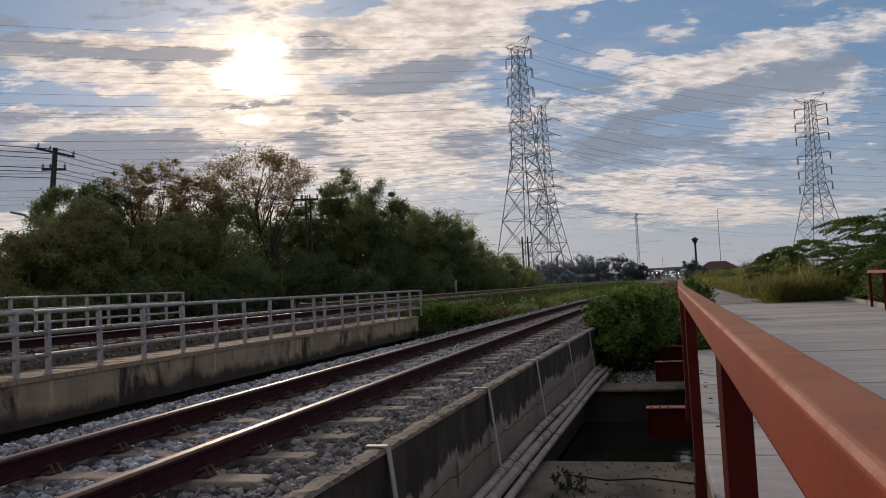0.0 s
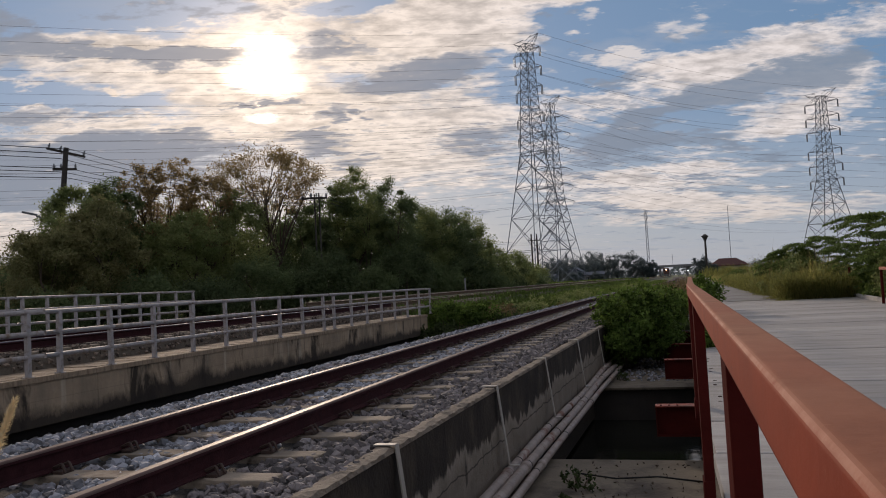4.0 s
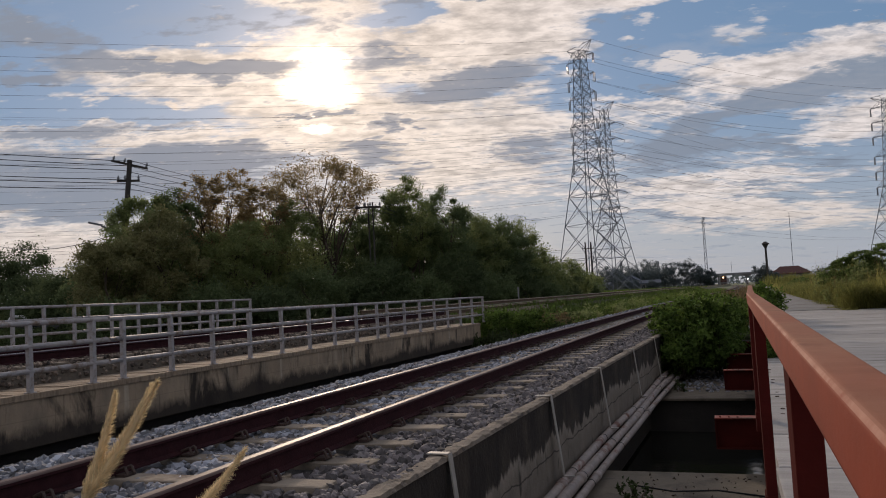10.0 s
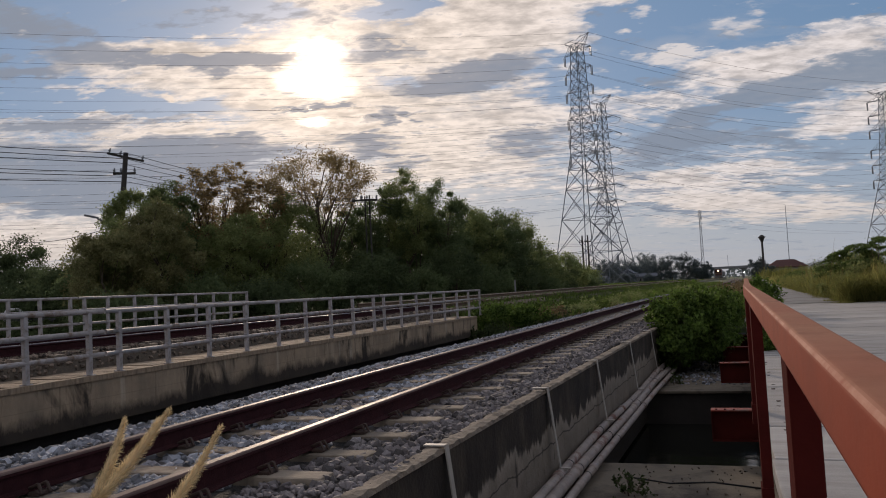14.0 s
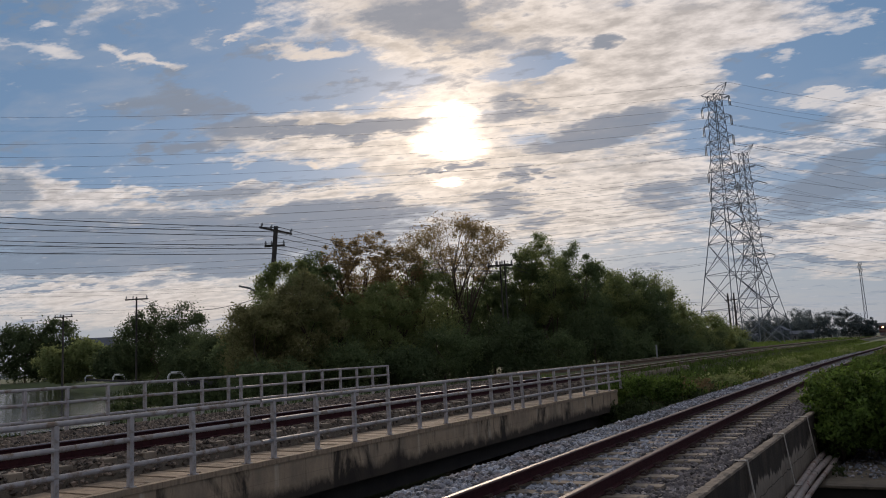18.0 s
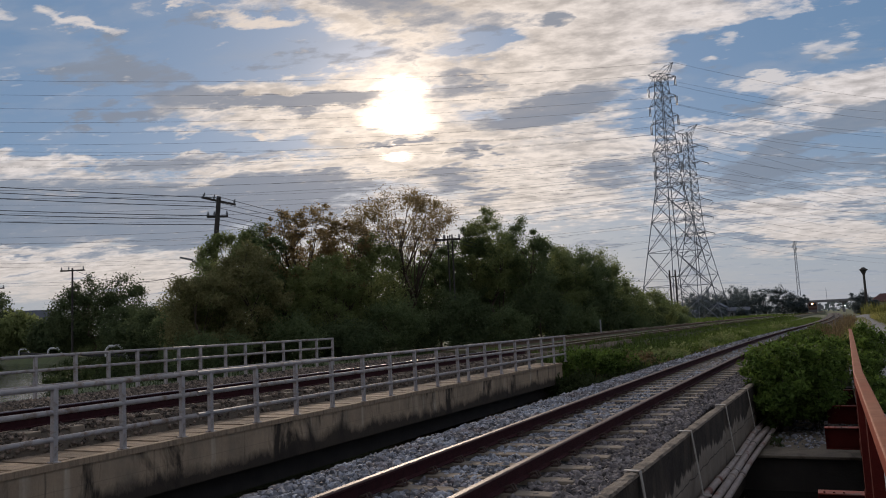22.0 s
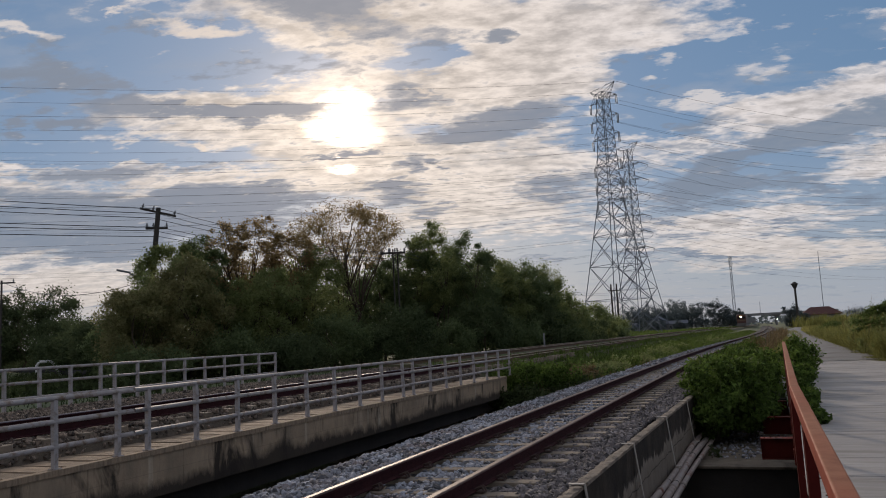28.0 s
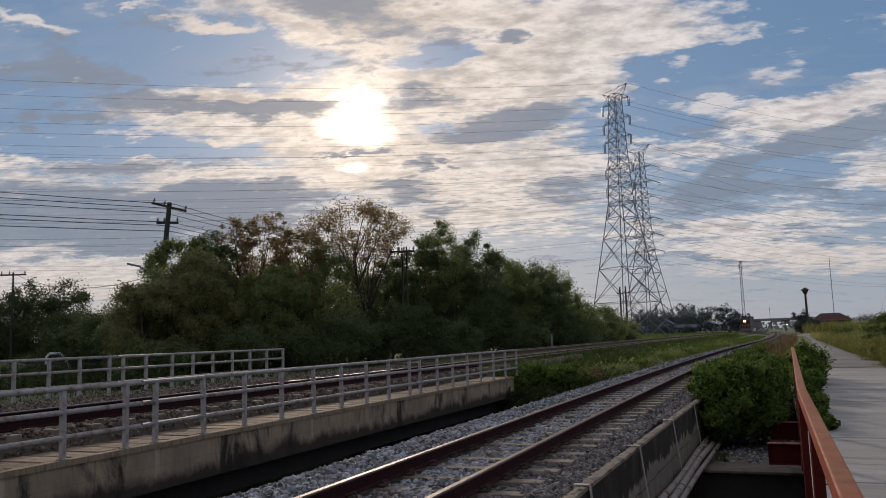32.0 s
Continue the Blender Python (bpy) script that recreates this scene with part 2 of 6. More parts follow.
    # haze smooths the clouds close to the horizon
    haze = k.ramp(z, [(0.0, 0.10), (0.075, 1.0)])
    cream = k.mix(k.math("MULTIPLY", mask, k.math("ADD", k.math("MULTIPLY", haze, 0.55), 0.38)), clear, lit)
    col = k.mix(k.math("MULTIPLY", k.math("MULTIPLY", heavy, haze), 0.93), cream, dark)
    col = k.mix(k.math("MULTIPLY", puff, 0.9), col, k.mix(k.math("MULTIPLY", wide, 1.0, True), (0.60, 0.61, 0.62), (0.82, 0.71, 0.57)))
    # the sun's glare through thin cloud
    core = k.ramp(drift(sun_rows, 0.0, calm_bearing, calm_height), [(0.30, 0.0), (0.50, 0.3), (0.75, 1.0)])
    veil = k.math("SUBTRACT", 1.15, k.math("MULTIPLY", heavy, 0.75))
    glow = k.math("MULTIPLY", k.math("ADD", k.math("MULTIPLY", mid, 0.24), k.math("MULTIPLY", core, 1.5)), veil)
    total = k.n.new("ShaderNodeVectorMath")
    total.operation = "ADD"
    k.link(col, total.inputs[0])
    k.link(scaled((1.0, 0.84, 0.63), glow), total.inputs[1])
    bg = k.add("ShaderNodeBackground", Strength=1.0)
    k.link(total.outputs[0], bg.inputs["Color"])
    out = k.n.new("ShaderNodeOutputWorld")
    k.link(bg.outputs[0], out.inputs[0])


SKY_STRENGTH = 0.05
sky()


# ---- materials ----
def mat(name, c1, c2=None, scale=6.0, rough=0.8, metal=0.0, bump=0.0, bump_scale=40.0, stain=None, stain_scale=1.2, stain_at=(0.5, 0.65),
        per_piece=0.0, stretch=(1, 1, 1), glow=None, spec=0.5, thin=0.0):
    m = bpy.data.materials.new(name)
    m.use_nodes = True
    k = Nodes(m.node_tree)
    out = k.n.new("ShaderNodeOutputMaterial")
    b = k.add("ShaderNodeBsdfPrincipled", Roughness=rough, Metallic=metal)
    b.inputs["Specular IOR Level"].default_value = spec
    k.link(b.outputs[0], out.inputs[0])
    co = k.n.new("ShaderNodeTexCoord").outputs["Object"]
    mp = k.n.new("ShaderNodeMapping")
    mp.inputs["Scale"].default_value = stretch
    k.link(co, mp.inputs["Vector"])
    v = mp.outputs[0]
    c2 = c2 or tuple(c * 0.75 for c in c1)
    f = k.ramp(k.noise(v, scale, 6, 0.6), [(0.3, 0.0), (0.7, 1.0)])
    col = k.mix(f, c1, c2)
    grain = k.noise(v, bump_scale, 3, 0.6)
    col = k.mix(k.math("MULTIPLY", grain, 0.35), col, tuple(c * 0.6 for c in c1))
    if stain:
        s = k.ramp(k.noise(v, stain_scale, 7, 0.65, 0.3), [(stain_at[0], 0.0), (stain_at[1], 1.0)])
        col = k.mix(s, col, stain)
    if per_piece:
        if per_piece > 0:
            r = k.n.new("ShaderNodeNewGeometry").outputs["Random Per Island"]
        else:
            r = k.n.new("ShaderNodeObjectInfo").outputs["Random"]
        hsv = k.n.new("ShaderNodeHueSaturation")
        k.link(k.math("ADD", k.math("MULTIPLY", r, 2 * abs(per_piece)), 1 - abs(per_piece)), hsv.inputs["Value"])
        k.link(col, hsv.inputs["Color"])
        col = hsv.outputs[0]
    k.link(col, b.inputs["Base Color"])
    if bump:
        bp = k.add("ShaderNodeBump", Strength=bump, Distance=0.02)
        k.link(grain, bp.inputs["Height"])
        k.link(bp.outputs[0], b.inputs["Normal"])
    if glow:
        b.inputs["Emission Color"].default_value = (*glow[0], 1)
        b.inputs["Emission Strength"].default_value = glow[1]
    if thin:
        t = k.add("ShaderNodeBsdfTranslucent")
        k.link(col, t.inputs["Color"])
        mixer = k.n.new("ShaderNodeMixShader")
        mixer.inputs[0].default_value = thin
        k.link(b.outputs[0], mixer.inputs[1])
        k.link(t.outputs[0], mixer.inputs[2])
        k.link(mixer.outputs[0], out.inputs[0])
    return m


M = {}


def material(key, **values):
    M[key] = mat(key, **values)
    return M[key]


material("rail_steel", c1=(0.050, 0.0165, 0.0195), c2=(0.025, 0.009, 0.0115), scale=14, rough=0.8, bump=0.3, bump_scale=90, spec=0.10)
material("rail_rust", c1=(0.150, 0.105, 0.075), c2=(0.085, 0.058, 0.044), scale=6, rough=0.9, spec=0.1)
material("rail_rust_head", c1=(0.36, 0.29, 0.215), c2=(0.25, 0.195, 0.145), scale=5, rough=0.7)
material("rail_head", c1=(0.165, 0.118, 0.108), c2=(0.095, 0.063, 0.058), scale=3, rough=0.50, metal=0.10, stretch=(8, 1, 8), spec=0.05)
material("rail_polished", c1=(0.20, 0.18, 0.195), c2=(0.12, 0.10, 0.11), scale=3, rough=0.40, metal=1.0, stretch=(8, 1, 8))
material("sleeper_concrete", c1=(0.235, 0.195, 0.155), c2=(0.14, 0.115, 0.09), scale=5, rough=0.9, bump=0.4, stain=(0.085, 0.058, 0.045), stain_scale=4, per_piece=-0.25)
material("pole_dark", c1=(0.05, 0.045, 0.042), c2=(0.03, 0.028, 0.027), scale=3, rough=0.9)
material("clip_iron", c1=(0.06, 0.035, 0.028), rough=0.7, bump=0.3)
material("ballast_stone", c1=(0.275, 0.297, 0.345), c2=(0.086, 0.090, 0.108), scale=3, rough=0.8, bump=0.3, bump_scale=60, per_piece=0.8, stain=(0.12, 0.09, 0.085), stain_scale=1.3, stain_at=(0.50, 0.68))
# darker copy of the ballast stone: shade on the wall side is in its colour
material("ballast_shaded", c1=(0.165, 0.150, 0.154), c2=(0.050, 0.043, 0.047), scale=3, rough=0.85, bump=0.3, bump_scale=60, per_piece=0.75, stain=(0.26, 0.25, 0.255), stain_scale=2.2, stain_at=(0.60, 0.72))
# bed coloured near black as the shade in gaps between stones
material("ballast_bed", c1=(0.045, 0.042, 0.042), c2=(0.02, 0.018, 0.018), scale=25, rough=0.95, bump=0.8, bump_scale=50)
material("far_ballast_stone", c1=(0.165, 0.128, 0.102), c2=(0.050, 0.040, 0.036), scale=3, rough=0.9, bump=0.3, bump_scale=60, per_piece=0.8)
material("beam_concrete", c1=(0.36, 0.285, 0.205), c2=(0.235, 0.185, 0.135), scale=1.6, rough=0.9, bump=0.35, bump_scale=30, stain=(0.045, 0.037, 0.030), stain_scale=1.4, stain_at=(0.48, 0.60), stretch=(1.1, 1.1, 0.30))
material("wall_cap", c1=(0.23, 0.19, 0.15), c2=(0.13, 0.105, 0.085), scale=9, rough=0.92, bump=0.6, bump_scale=40, stain=(0.07, 0.058, 0.05), stain_scale=4, stain_at=(0.48, 0.62))
material("slab_concrete", c1=(0.175, 0.146, 0.112), c2=(0.098, 0.081, 0.063), scale=2.5, rough=0.92, bump=0.4, bump_scale=30, stain=(0.05, 0.04, 0.032), stain_scale=1.8)
material("deck_concrete", c1=(0.355, 0.343, 0.337), c2=(0.262, 0.252, 0.246), scale=3, rough=0.88, bump=0.3, bump_scale=35, stain=(0.19, 0.175, 0.16), stain_scale=1.6, stain_at=(0.5, 0.72), stretch=(0.35, 2.6, 1), per_piece=-0.13)
material("plank_wood", c1=(0.285, 0.215, 0.150), c2=(0.165, 0.122, 0.086), scale=5, rough=0.85, bump=0.4, stretch=(1, 5, 1), per_piece=-0.34, stain=(0.10, 0.075, 0.055), stain_scale=2.5, stain_at=(0.52, 0.70))
material("red_paint", c1=(0.31, 0.066, 0.027), c2=(0.25, 0.052, 0.022), scale=3, rough=0.68, bump=0.10, bump_scale=70, stain=(0.34, 0.11, 0.06), stain_scale=5, stain_at=(0.56, 0.78), spec=0.3)
# near-black concrete: the deep shade under the bridges is in its colour
material("shade_concrete", c1=(0.035, 0.029, 0.026), c2=(0.018, 0.015, 0.014), scale=3, rough=0.85, bump=0.3, bump_scale=20)
# flange red, lightened for the sky light that falls on it
material("red_paint_lit", c1=(0.23, 0.045, 0.030), c2=(0.15, 0.030, 0.022), scale=5, rough=0.65, bump=0.15, stain=(0.08, 0.035, 0.028), stain_scale=5, spec=0.25)
# the same red darkened: shade on webs and posts is in the colour
material("red_paint_shaded", c1=(0.082, 0.013, 0.011), c2=(0.048, 0.009, 0.008), scale=4, rough=0.85, bump=0.15, spec=0.02)
material("grey_paint", c1=(0.375, 0.36, 0.372), c2=(0.26, 0.25, 0.26), scale=9, rough=0.65, bump=0.18, stain=(0.165, 0.12, 0.092), stain_scale=7, stain_at=(0.50, 0.66), spec=0.25)
material("strap_metal", c1=(0.38, 0.355, 0.33), c2=(0.26, 0.24, 0.22), scale=6, rough=0.6)
material("pipe_grey", c1=(0.34, 0.295, 0.275), c2=(0.20, 0.165, 0.152), scale=7, rough=0.6, stain=(0.15, 0.065, 0.045), stain_scale=3, stain_at=(0.56, 0.64), bump=0.2, spec=0.3)
material("pylon_steel", c1=(0.15, 0.17, 0.20), c2=(0.11, 0.125, 0.15), scale=0.4, rough=0.65, metal=0.2)
material("insulator", c1=(0.14, 0.155, 0.18), rough=0.4)
material("wire", c1=(0.05, 0.053, 0.06), rough=0.6)
material("pole_concrete", c1=(0.17, 0.18, 0.20), c2=(0.12, 0.125, 0.14), scale=3, rough=0.9, bump=0.2)
material("bark", c1=(0.10, 0.075, 0.055), c2=(0.055, 0.04, 0.032), scale=6, rough=0.95, bump=0.6, bump_scale=20)
material("leaf_dark", c1=(0.155, 0.20, 0.095), c2=(0.105, 0.145, 0.068), scale=0.35, rough=0.8, per_piece=0.25, thin=0.6, spec=0.1)
material("leaf_mid", c1=(0.245, 0.28, 0.115), c2=(0.165, 0.21, 0.088), scale=0.35, rough=0.8, per_piece=0.25, thin=0.6, spec=0.1)
material("leaf_bronze", c1=(0.33, 0.228, 0.115), c2=(0.22, 0.185, 0.095), scale=0.7, rough=0.8, per_piece=0.3, thin=0.72, spec=0.1)
material("leaf_brown", c1=(0.255, 0.235, 0.115), c2=(0.18, 0.195, 0.09), scale=0.6, rough=0.85, per_piece=0.25, thin=0.6, spec=0.1)
material("leaf_acacia", c1=(0.125, 0.175, 0.05), c2=(0.07, 0.11, 0.032), scale=0.8, rough=0.7, per_piece=0.5, thin=0.45, spec=0.2)
material("leaf_bright", c1=(0.112, 0.176, 0.036), c2=(0.036, 0.068, 0.016), scale=1.6, rough=0.7, per_piece=0.6, thin=0.45, spec=0.15)
# pale blue-grey leaf: distance haze is held in this colour
material("leaf_hazed", c1=(0.115, 0.145, 0.152), c2=(0.085, 0.11, 0.12), scale=0.1, rough=0.8, per_piece=0.1, thin=0.6)
material("grass_green", c1=(0.125, 0.175, 0.040), c2=(0.062, 0.10, 0.025), scale=0.5, rough=0.75, per_piece=0.4, thin=0.45, spec=0.2)
material("grass_dry", c1=(0.255, 0.245, 0.078), c2=(0.145, 0.168, 0.050), scale=0.5, rough=0.8, per_piece=0.4, thin=0.55, spec=0.2)
material("grass_straw", c1=(0.40, 0.345, 0.115), c2=(0.25, 0.255, 0.075), scale=0.7, rough=0.8, per_piece=0.45, thin=0.62, spec=0.15)
material("grass_brown", c1=(0.20, 0.135, 0.065), c2=(0.12, 0.09, 0.04), scale=0.8, rough=0.8, per_piece=0.35, thin=0.3)
material("bank_weeds", c1=(0.060, 0.082, 0.032), c2=(0.032, 0.046, 0.020), scale=0.6, rough=0.8, per_piece=0.3, thin=0.3, spec=0.1)
material("leaf_pond", c1=(0.095, 0.125, 0.060), c2=(0.060, 0.085, 0.042), scale=0.4, rough=0.8, per_piece=0.25, thin=0.4, spec=0.08)
material("soil", c1=(0.075, 0.095, 0.035), c2=(0.045, 0.065, 0.024), scale=0.6, rough=0.95, bump=0.6, bump_scale=8, stain=(0.12, 0.10, 0.06), stain_scale=0.15, stain_at=(0.55, 0.7))
material("asphalt", c1=(0.20, 0.20, 0.205), c2=(0.15, 0.15, 0.155), scale=1.5, rough=0.9, bump=0.3, bump_scale=60, stain=(0.11, 0.105, 0.1), stain_scale=0.6)
material("seed_head", c1=(0.88, 0.74, 0.48), c2=(0.72, 0.56, 0.32), scale=40, rough=0.8, per_piece=0.3, thin=0.65)
material("stem", c1=(0.28, 0.30, 0.12), c2=(0.2, 0.22, 0.09), scale=20, rough=0.7, thin=0.2)
material("train_red", c1=(0.085, 0.028, 0.023), c2=(0.055, 0.020, 0.018), scale=1.0, rough=0.5)
material("train_yellow", c1=(0.15, 0.085, 0.05), c2=(0.10, 0.06, 0.036), scale=1.0, rough=0.6)
material("train_grey", c1=(0.13, 0.12, 0.12), c2=(0.08, 0.075, 0.075), scale=1.0, rough=0.7)
material("dark_glass", c1=(0.02, 0.022, 0.026), rough=0.12)
material("headlight", c1=(0.9, 0.6, 0.35), rough=0.4, glow=((1.0, 0.52, 0.24), 11.0))
material("white_lamp", c1=(0.9, 0.9, 0.9), rough=0.4, glow=((0.9, 0.95, 1.0), 9.0))
material("roof_red", c1=(0.085, 0.027, 0.023), c2=(0.055, 0.020, 0.018), scale=2, rough=0.85)
material("roof_blue", c1=(0.075, 0.09, 0.12), c2=(0.055, 0.065, 0.09), scale=1, rough=0.8)
material("house_wall", c1=(0.23, 0.235, 0.245), c2=(0.16, 0.165, 0.175), scale=1, rough=0.9)
material("bridge_concrete", c1=(0.20, 0.20, 0.21), c2=(0.15, 0.15, 0.16), scale=0.5, rough=0.9)
material("white_paint", c1=(0.62, 0.64, 0.66), c2=(0.5, 0.52, 0.54), scale=4, rough=0.5)
material("dark_pipe", c1=(0.035, 0.036, 0.038), rough=0.9, spec=0.05)


def water_material(name, ripple, rough=0.05):
    m = bpy.data.materials.new(name)
    m.use_nodes = True
    k = Nodes(m.node_tree)
    out = k.n.new("ShaderNodeOutputMaterial")
    b = k.add("ShaderNodeBsdfPrincipled", Roughness=rough, IOR=1.33)
    b.inputs["Base Color"].default_value = (0.010, 0.011, 0.009, 1)
    co = k.n.new("ShaderNodeTexCoord").outputs["Object"]
    bp = k.add("ShaderNodeBump", Strength=ripple, Distance=0.10)
    k.link(k.noise(co, 2.2, 4, 0.6), bp.inputs["Height"])
    k.link(bp.outputs[0], b.inputs["Normal"])
    k.link(b.outputs[0], out.inputs[0])
    return m


M["water"], M["pond"] = water_material("canal_water", 0.06, 0.12), water_material("pond_water", 0.22)
material("track_earth", c1=(0.095, 0.082, 0.048), c2=(0.055, 0.058, 0.028), scale=1.4, rough=0.95, bump=0.8, bump_scale=30, stain=(0.05, 0.075, 0.022), stain_scale=0.9)
material("far_bed", c1=(0.105, 0.085, 0.065), c2=(0.060, 0.050, 0.040), scale=20, rough=0.95, bump=0.8, bump_scale=50)


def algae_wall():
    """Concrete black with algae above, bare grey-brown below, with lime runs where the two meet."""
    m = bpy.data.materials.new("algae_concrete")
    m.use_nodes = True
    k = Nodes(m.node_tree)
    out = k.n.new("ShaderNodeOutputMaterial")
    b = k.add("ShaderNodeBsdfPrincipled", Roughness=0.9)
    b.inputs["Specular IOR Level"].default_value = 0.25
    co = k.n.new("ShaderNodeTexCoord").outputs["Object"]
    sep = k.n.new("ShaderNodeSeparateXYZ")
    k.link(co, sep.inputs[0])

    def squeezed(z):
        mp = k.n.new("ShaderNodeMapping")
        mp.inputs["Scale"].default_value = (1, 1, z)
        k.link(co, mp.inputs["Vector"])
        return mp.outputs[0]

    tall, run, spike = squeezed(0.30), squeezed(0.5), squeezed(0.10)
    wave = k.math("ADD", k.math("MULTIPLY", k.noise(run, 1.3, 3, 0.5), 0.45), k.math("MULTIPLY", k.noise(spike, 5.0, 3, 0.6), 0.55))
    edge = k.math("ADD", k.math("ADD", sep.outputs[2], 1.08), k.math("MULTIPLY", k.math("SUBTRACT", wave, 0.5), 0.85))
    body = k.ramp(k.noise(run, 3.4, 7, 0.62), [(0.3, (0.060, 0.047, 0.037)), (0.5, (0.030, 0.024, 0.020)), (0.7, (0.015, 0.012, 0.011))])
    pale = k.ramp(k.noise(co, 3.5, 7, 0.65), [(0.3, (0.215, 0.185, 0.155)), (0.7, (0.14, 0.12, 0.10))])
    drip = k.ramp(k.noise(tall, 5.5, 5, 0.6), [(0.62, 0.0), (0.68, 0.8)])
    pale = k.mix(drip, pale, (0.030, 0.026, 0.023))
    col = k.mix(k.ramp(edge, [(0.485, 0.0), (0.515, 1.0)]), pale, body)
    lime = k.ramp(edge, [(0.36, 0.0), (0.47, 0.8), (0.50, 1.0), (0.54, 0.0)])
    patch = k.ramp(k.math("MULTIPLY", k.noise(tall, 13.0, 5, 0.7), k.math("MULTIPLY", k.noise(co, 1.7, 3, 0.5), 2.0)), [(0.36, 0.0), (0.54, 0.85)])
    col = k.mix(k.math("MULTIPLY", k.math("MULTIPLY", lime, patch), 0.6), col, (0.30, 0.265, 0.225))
    # wall foot darkened: shade of the void below the slab, painted with a ragged edge
    void_shade = k.math("ADD", k.math("ADD", sep.outputs[2], 1.62), k.math("MULTIPLY", k.math("SUBTRACT", k.noise(run, 2.6, 6, 0.65), 0.5), 0.22))
    col = k.mix(k.ramp(void_shade, [(0.45, 0.93), (0.55, 0.0)]), col, (0.022, 0.018, 0.016))
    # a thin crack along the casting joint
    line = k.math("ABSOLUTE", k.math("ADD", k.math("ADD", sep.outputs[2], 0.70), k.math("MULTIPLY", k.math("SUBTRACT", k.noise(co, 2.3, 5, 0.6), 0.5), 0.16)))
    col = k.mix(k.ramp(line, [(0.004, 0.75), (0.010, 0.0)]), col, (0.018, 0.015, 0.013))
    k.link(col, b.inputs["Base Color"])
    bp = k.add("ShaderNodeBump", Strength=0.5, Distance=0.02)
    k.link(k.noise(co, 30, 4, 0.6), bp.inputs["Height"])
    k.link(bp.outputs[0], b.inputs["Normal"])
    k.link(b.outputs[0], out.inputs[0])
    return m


def streaked_beam():
    """Cast concrete with pale lime streaks, black algae patches, a stained and shade-painted foot and a faint formwork
    line.
    """
    m = bpy.data.materials.new("streaked_concrete")
    m.use_nodes = True
    k = Nodes(m.node_tree)
    out = k.n.new("ShaderNodeOutputMaterial")
    b = k.add("ShaderNodeBsdfPrincipled", Roughness=0.92)
    b.inputs["Specular IOR Level"].default_value = 0.2
    co = k.n.new("ShaderNodeTexCoord").outputs["Object"]
    sep = k.n.new("ShaderNodeSeparateXYZ")
    k.link(co, sep.inputs[0])

    def squeezed(z):
        mp = k.n.new("ShaderNodeMapping")
        mp.inputs["Scale"].default_value = (1, 1, z)
        k.link(co, mp.inputs["Vector"])
        return mp.outputs[0]

    col = k.ramp(k.noise(co, 2.2, 8, 0.65), [(0.3, (0.37, 0.285, 0.205)), (0.7, (0.245, 0.19, 0.14))])
    grey = k.ramp(k.noise(squeezed(0.3), 1.7, 6, 0.6), [(0.46, 0.0), (0.66, 0.7)])
    col = k.mix(grey, col, (0.15, 0.125, 0.10))
    pale = k.ramp(k.noise(squeezed(0.06), 3.6, 4, 0.55), [(0.58, 0.0), (0.66, 0.65)])
    col = k.mix(k.math("MULTIPLY", pale, k.ramp(k.noise(co, 6.0, 5, 0.6), [(0.3, 0.4), (0.6, 1.0)])), col, (0.48, 0.42, 0.34))
    thin = k.ramp(k.noise(squeezed(0.05), 14.0, 4, 0.6), [(0.60, 0.0), (0.70, 0.7)])
    col = k.mix(thin, col, (0.06, 0.050, 0.042))
    black = k.ramp(k.noise(squeezed(0.28), 1.05, 6, 0.68, 0.4), [(0.525, 0.0), (0.60, 0.92)])
    col = k.mix(black, col, (0.022, 0.019, 0.017))
    # lower edge darkened: under-beam shade painted in together with gradual staining
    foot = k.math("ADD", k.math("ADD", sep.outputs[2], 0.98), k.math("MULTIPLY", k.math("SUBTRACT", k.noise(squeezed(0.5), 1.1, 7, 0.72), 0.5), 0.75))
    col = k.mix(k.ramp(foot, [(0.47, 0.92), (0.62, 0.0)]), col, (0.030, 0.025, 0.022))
    line = k.math("ABSOLUTE", k.math("ADD", sep.outputs[2], 0.30))
    col = k.mix(k.ramp(line, [(0.003, 0.22), (0.007, 0.0)]), col, (0.08, 0.065, 0.05))
    k.link(col, b.inputs["Base Color"])
    bp = k.add("ShaderNodeBump", Strength=0.4, Distance=0.02)
    k.link(k.noise(co, 26, 5, 0.65), bp.inputs["Height"])
    k.link(bp.outputs[0], b.inputs["Normal"])
    k.link(b.outputs[0], out.inputs[0])
    return m


M["streaked_beam"] = streaked_beam()


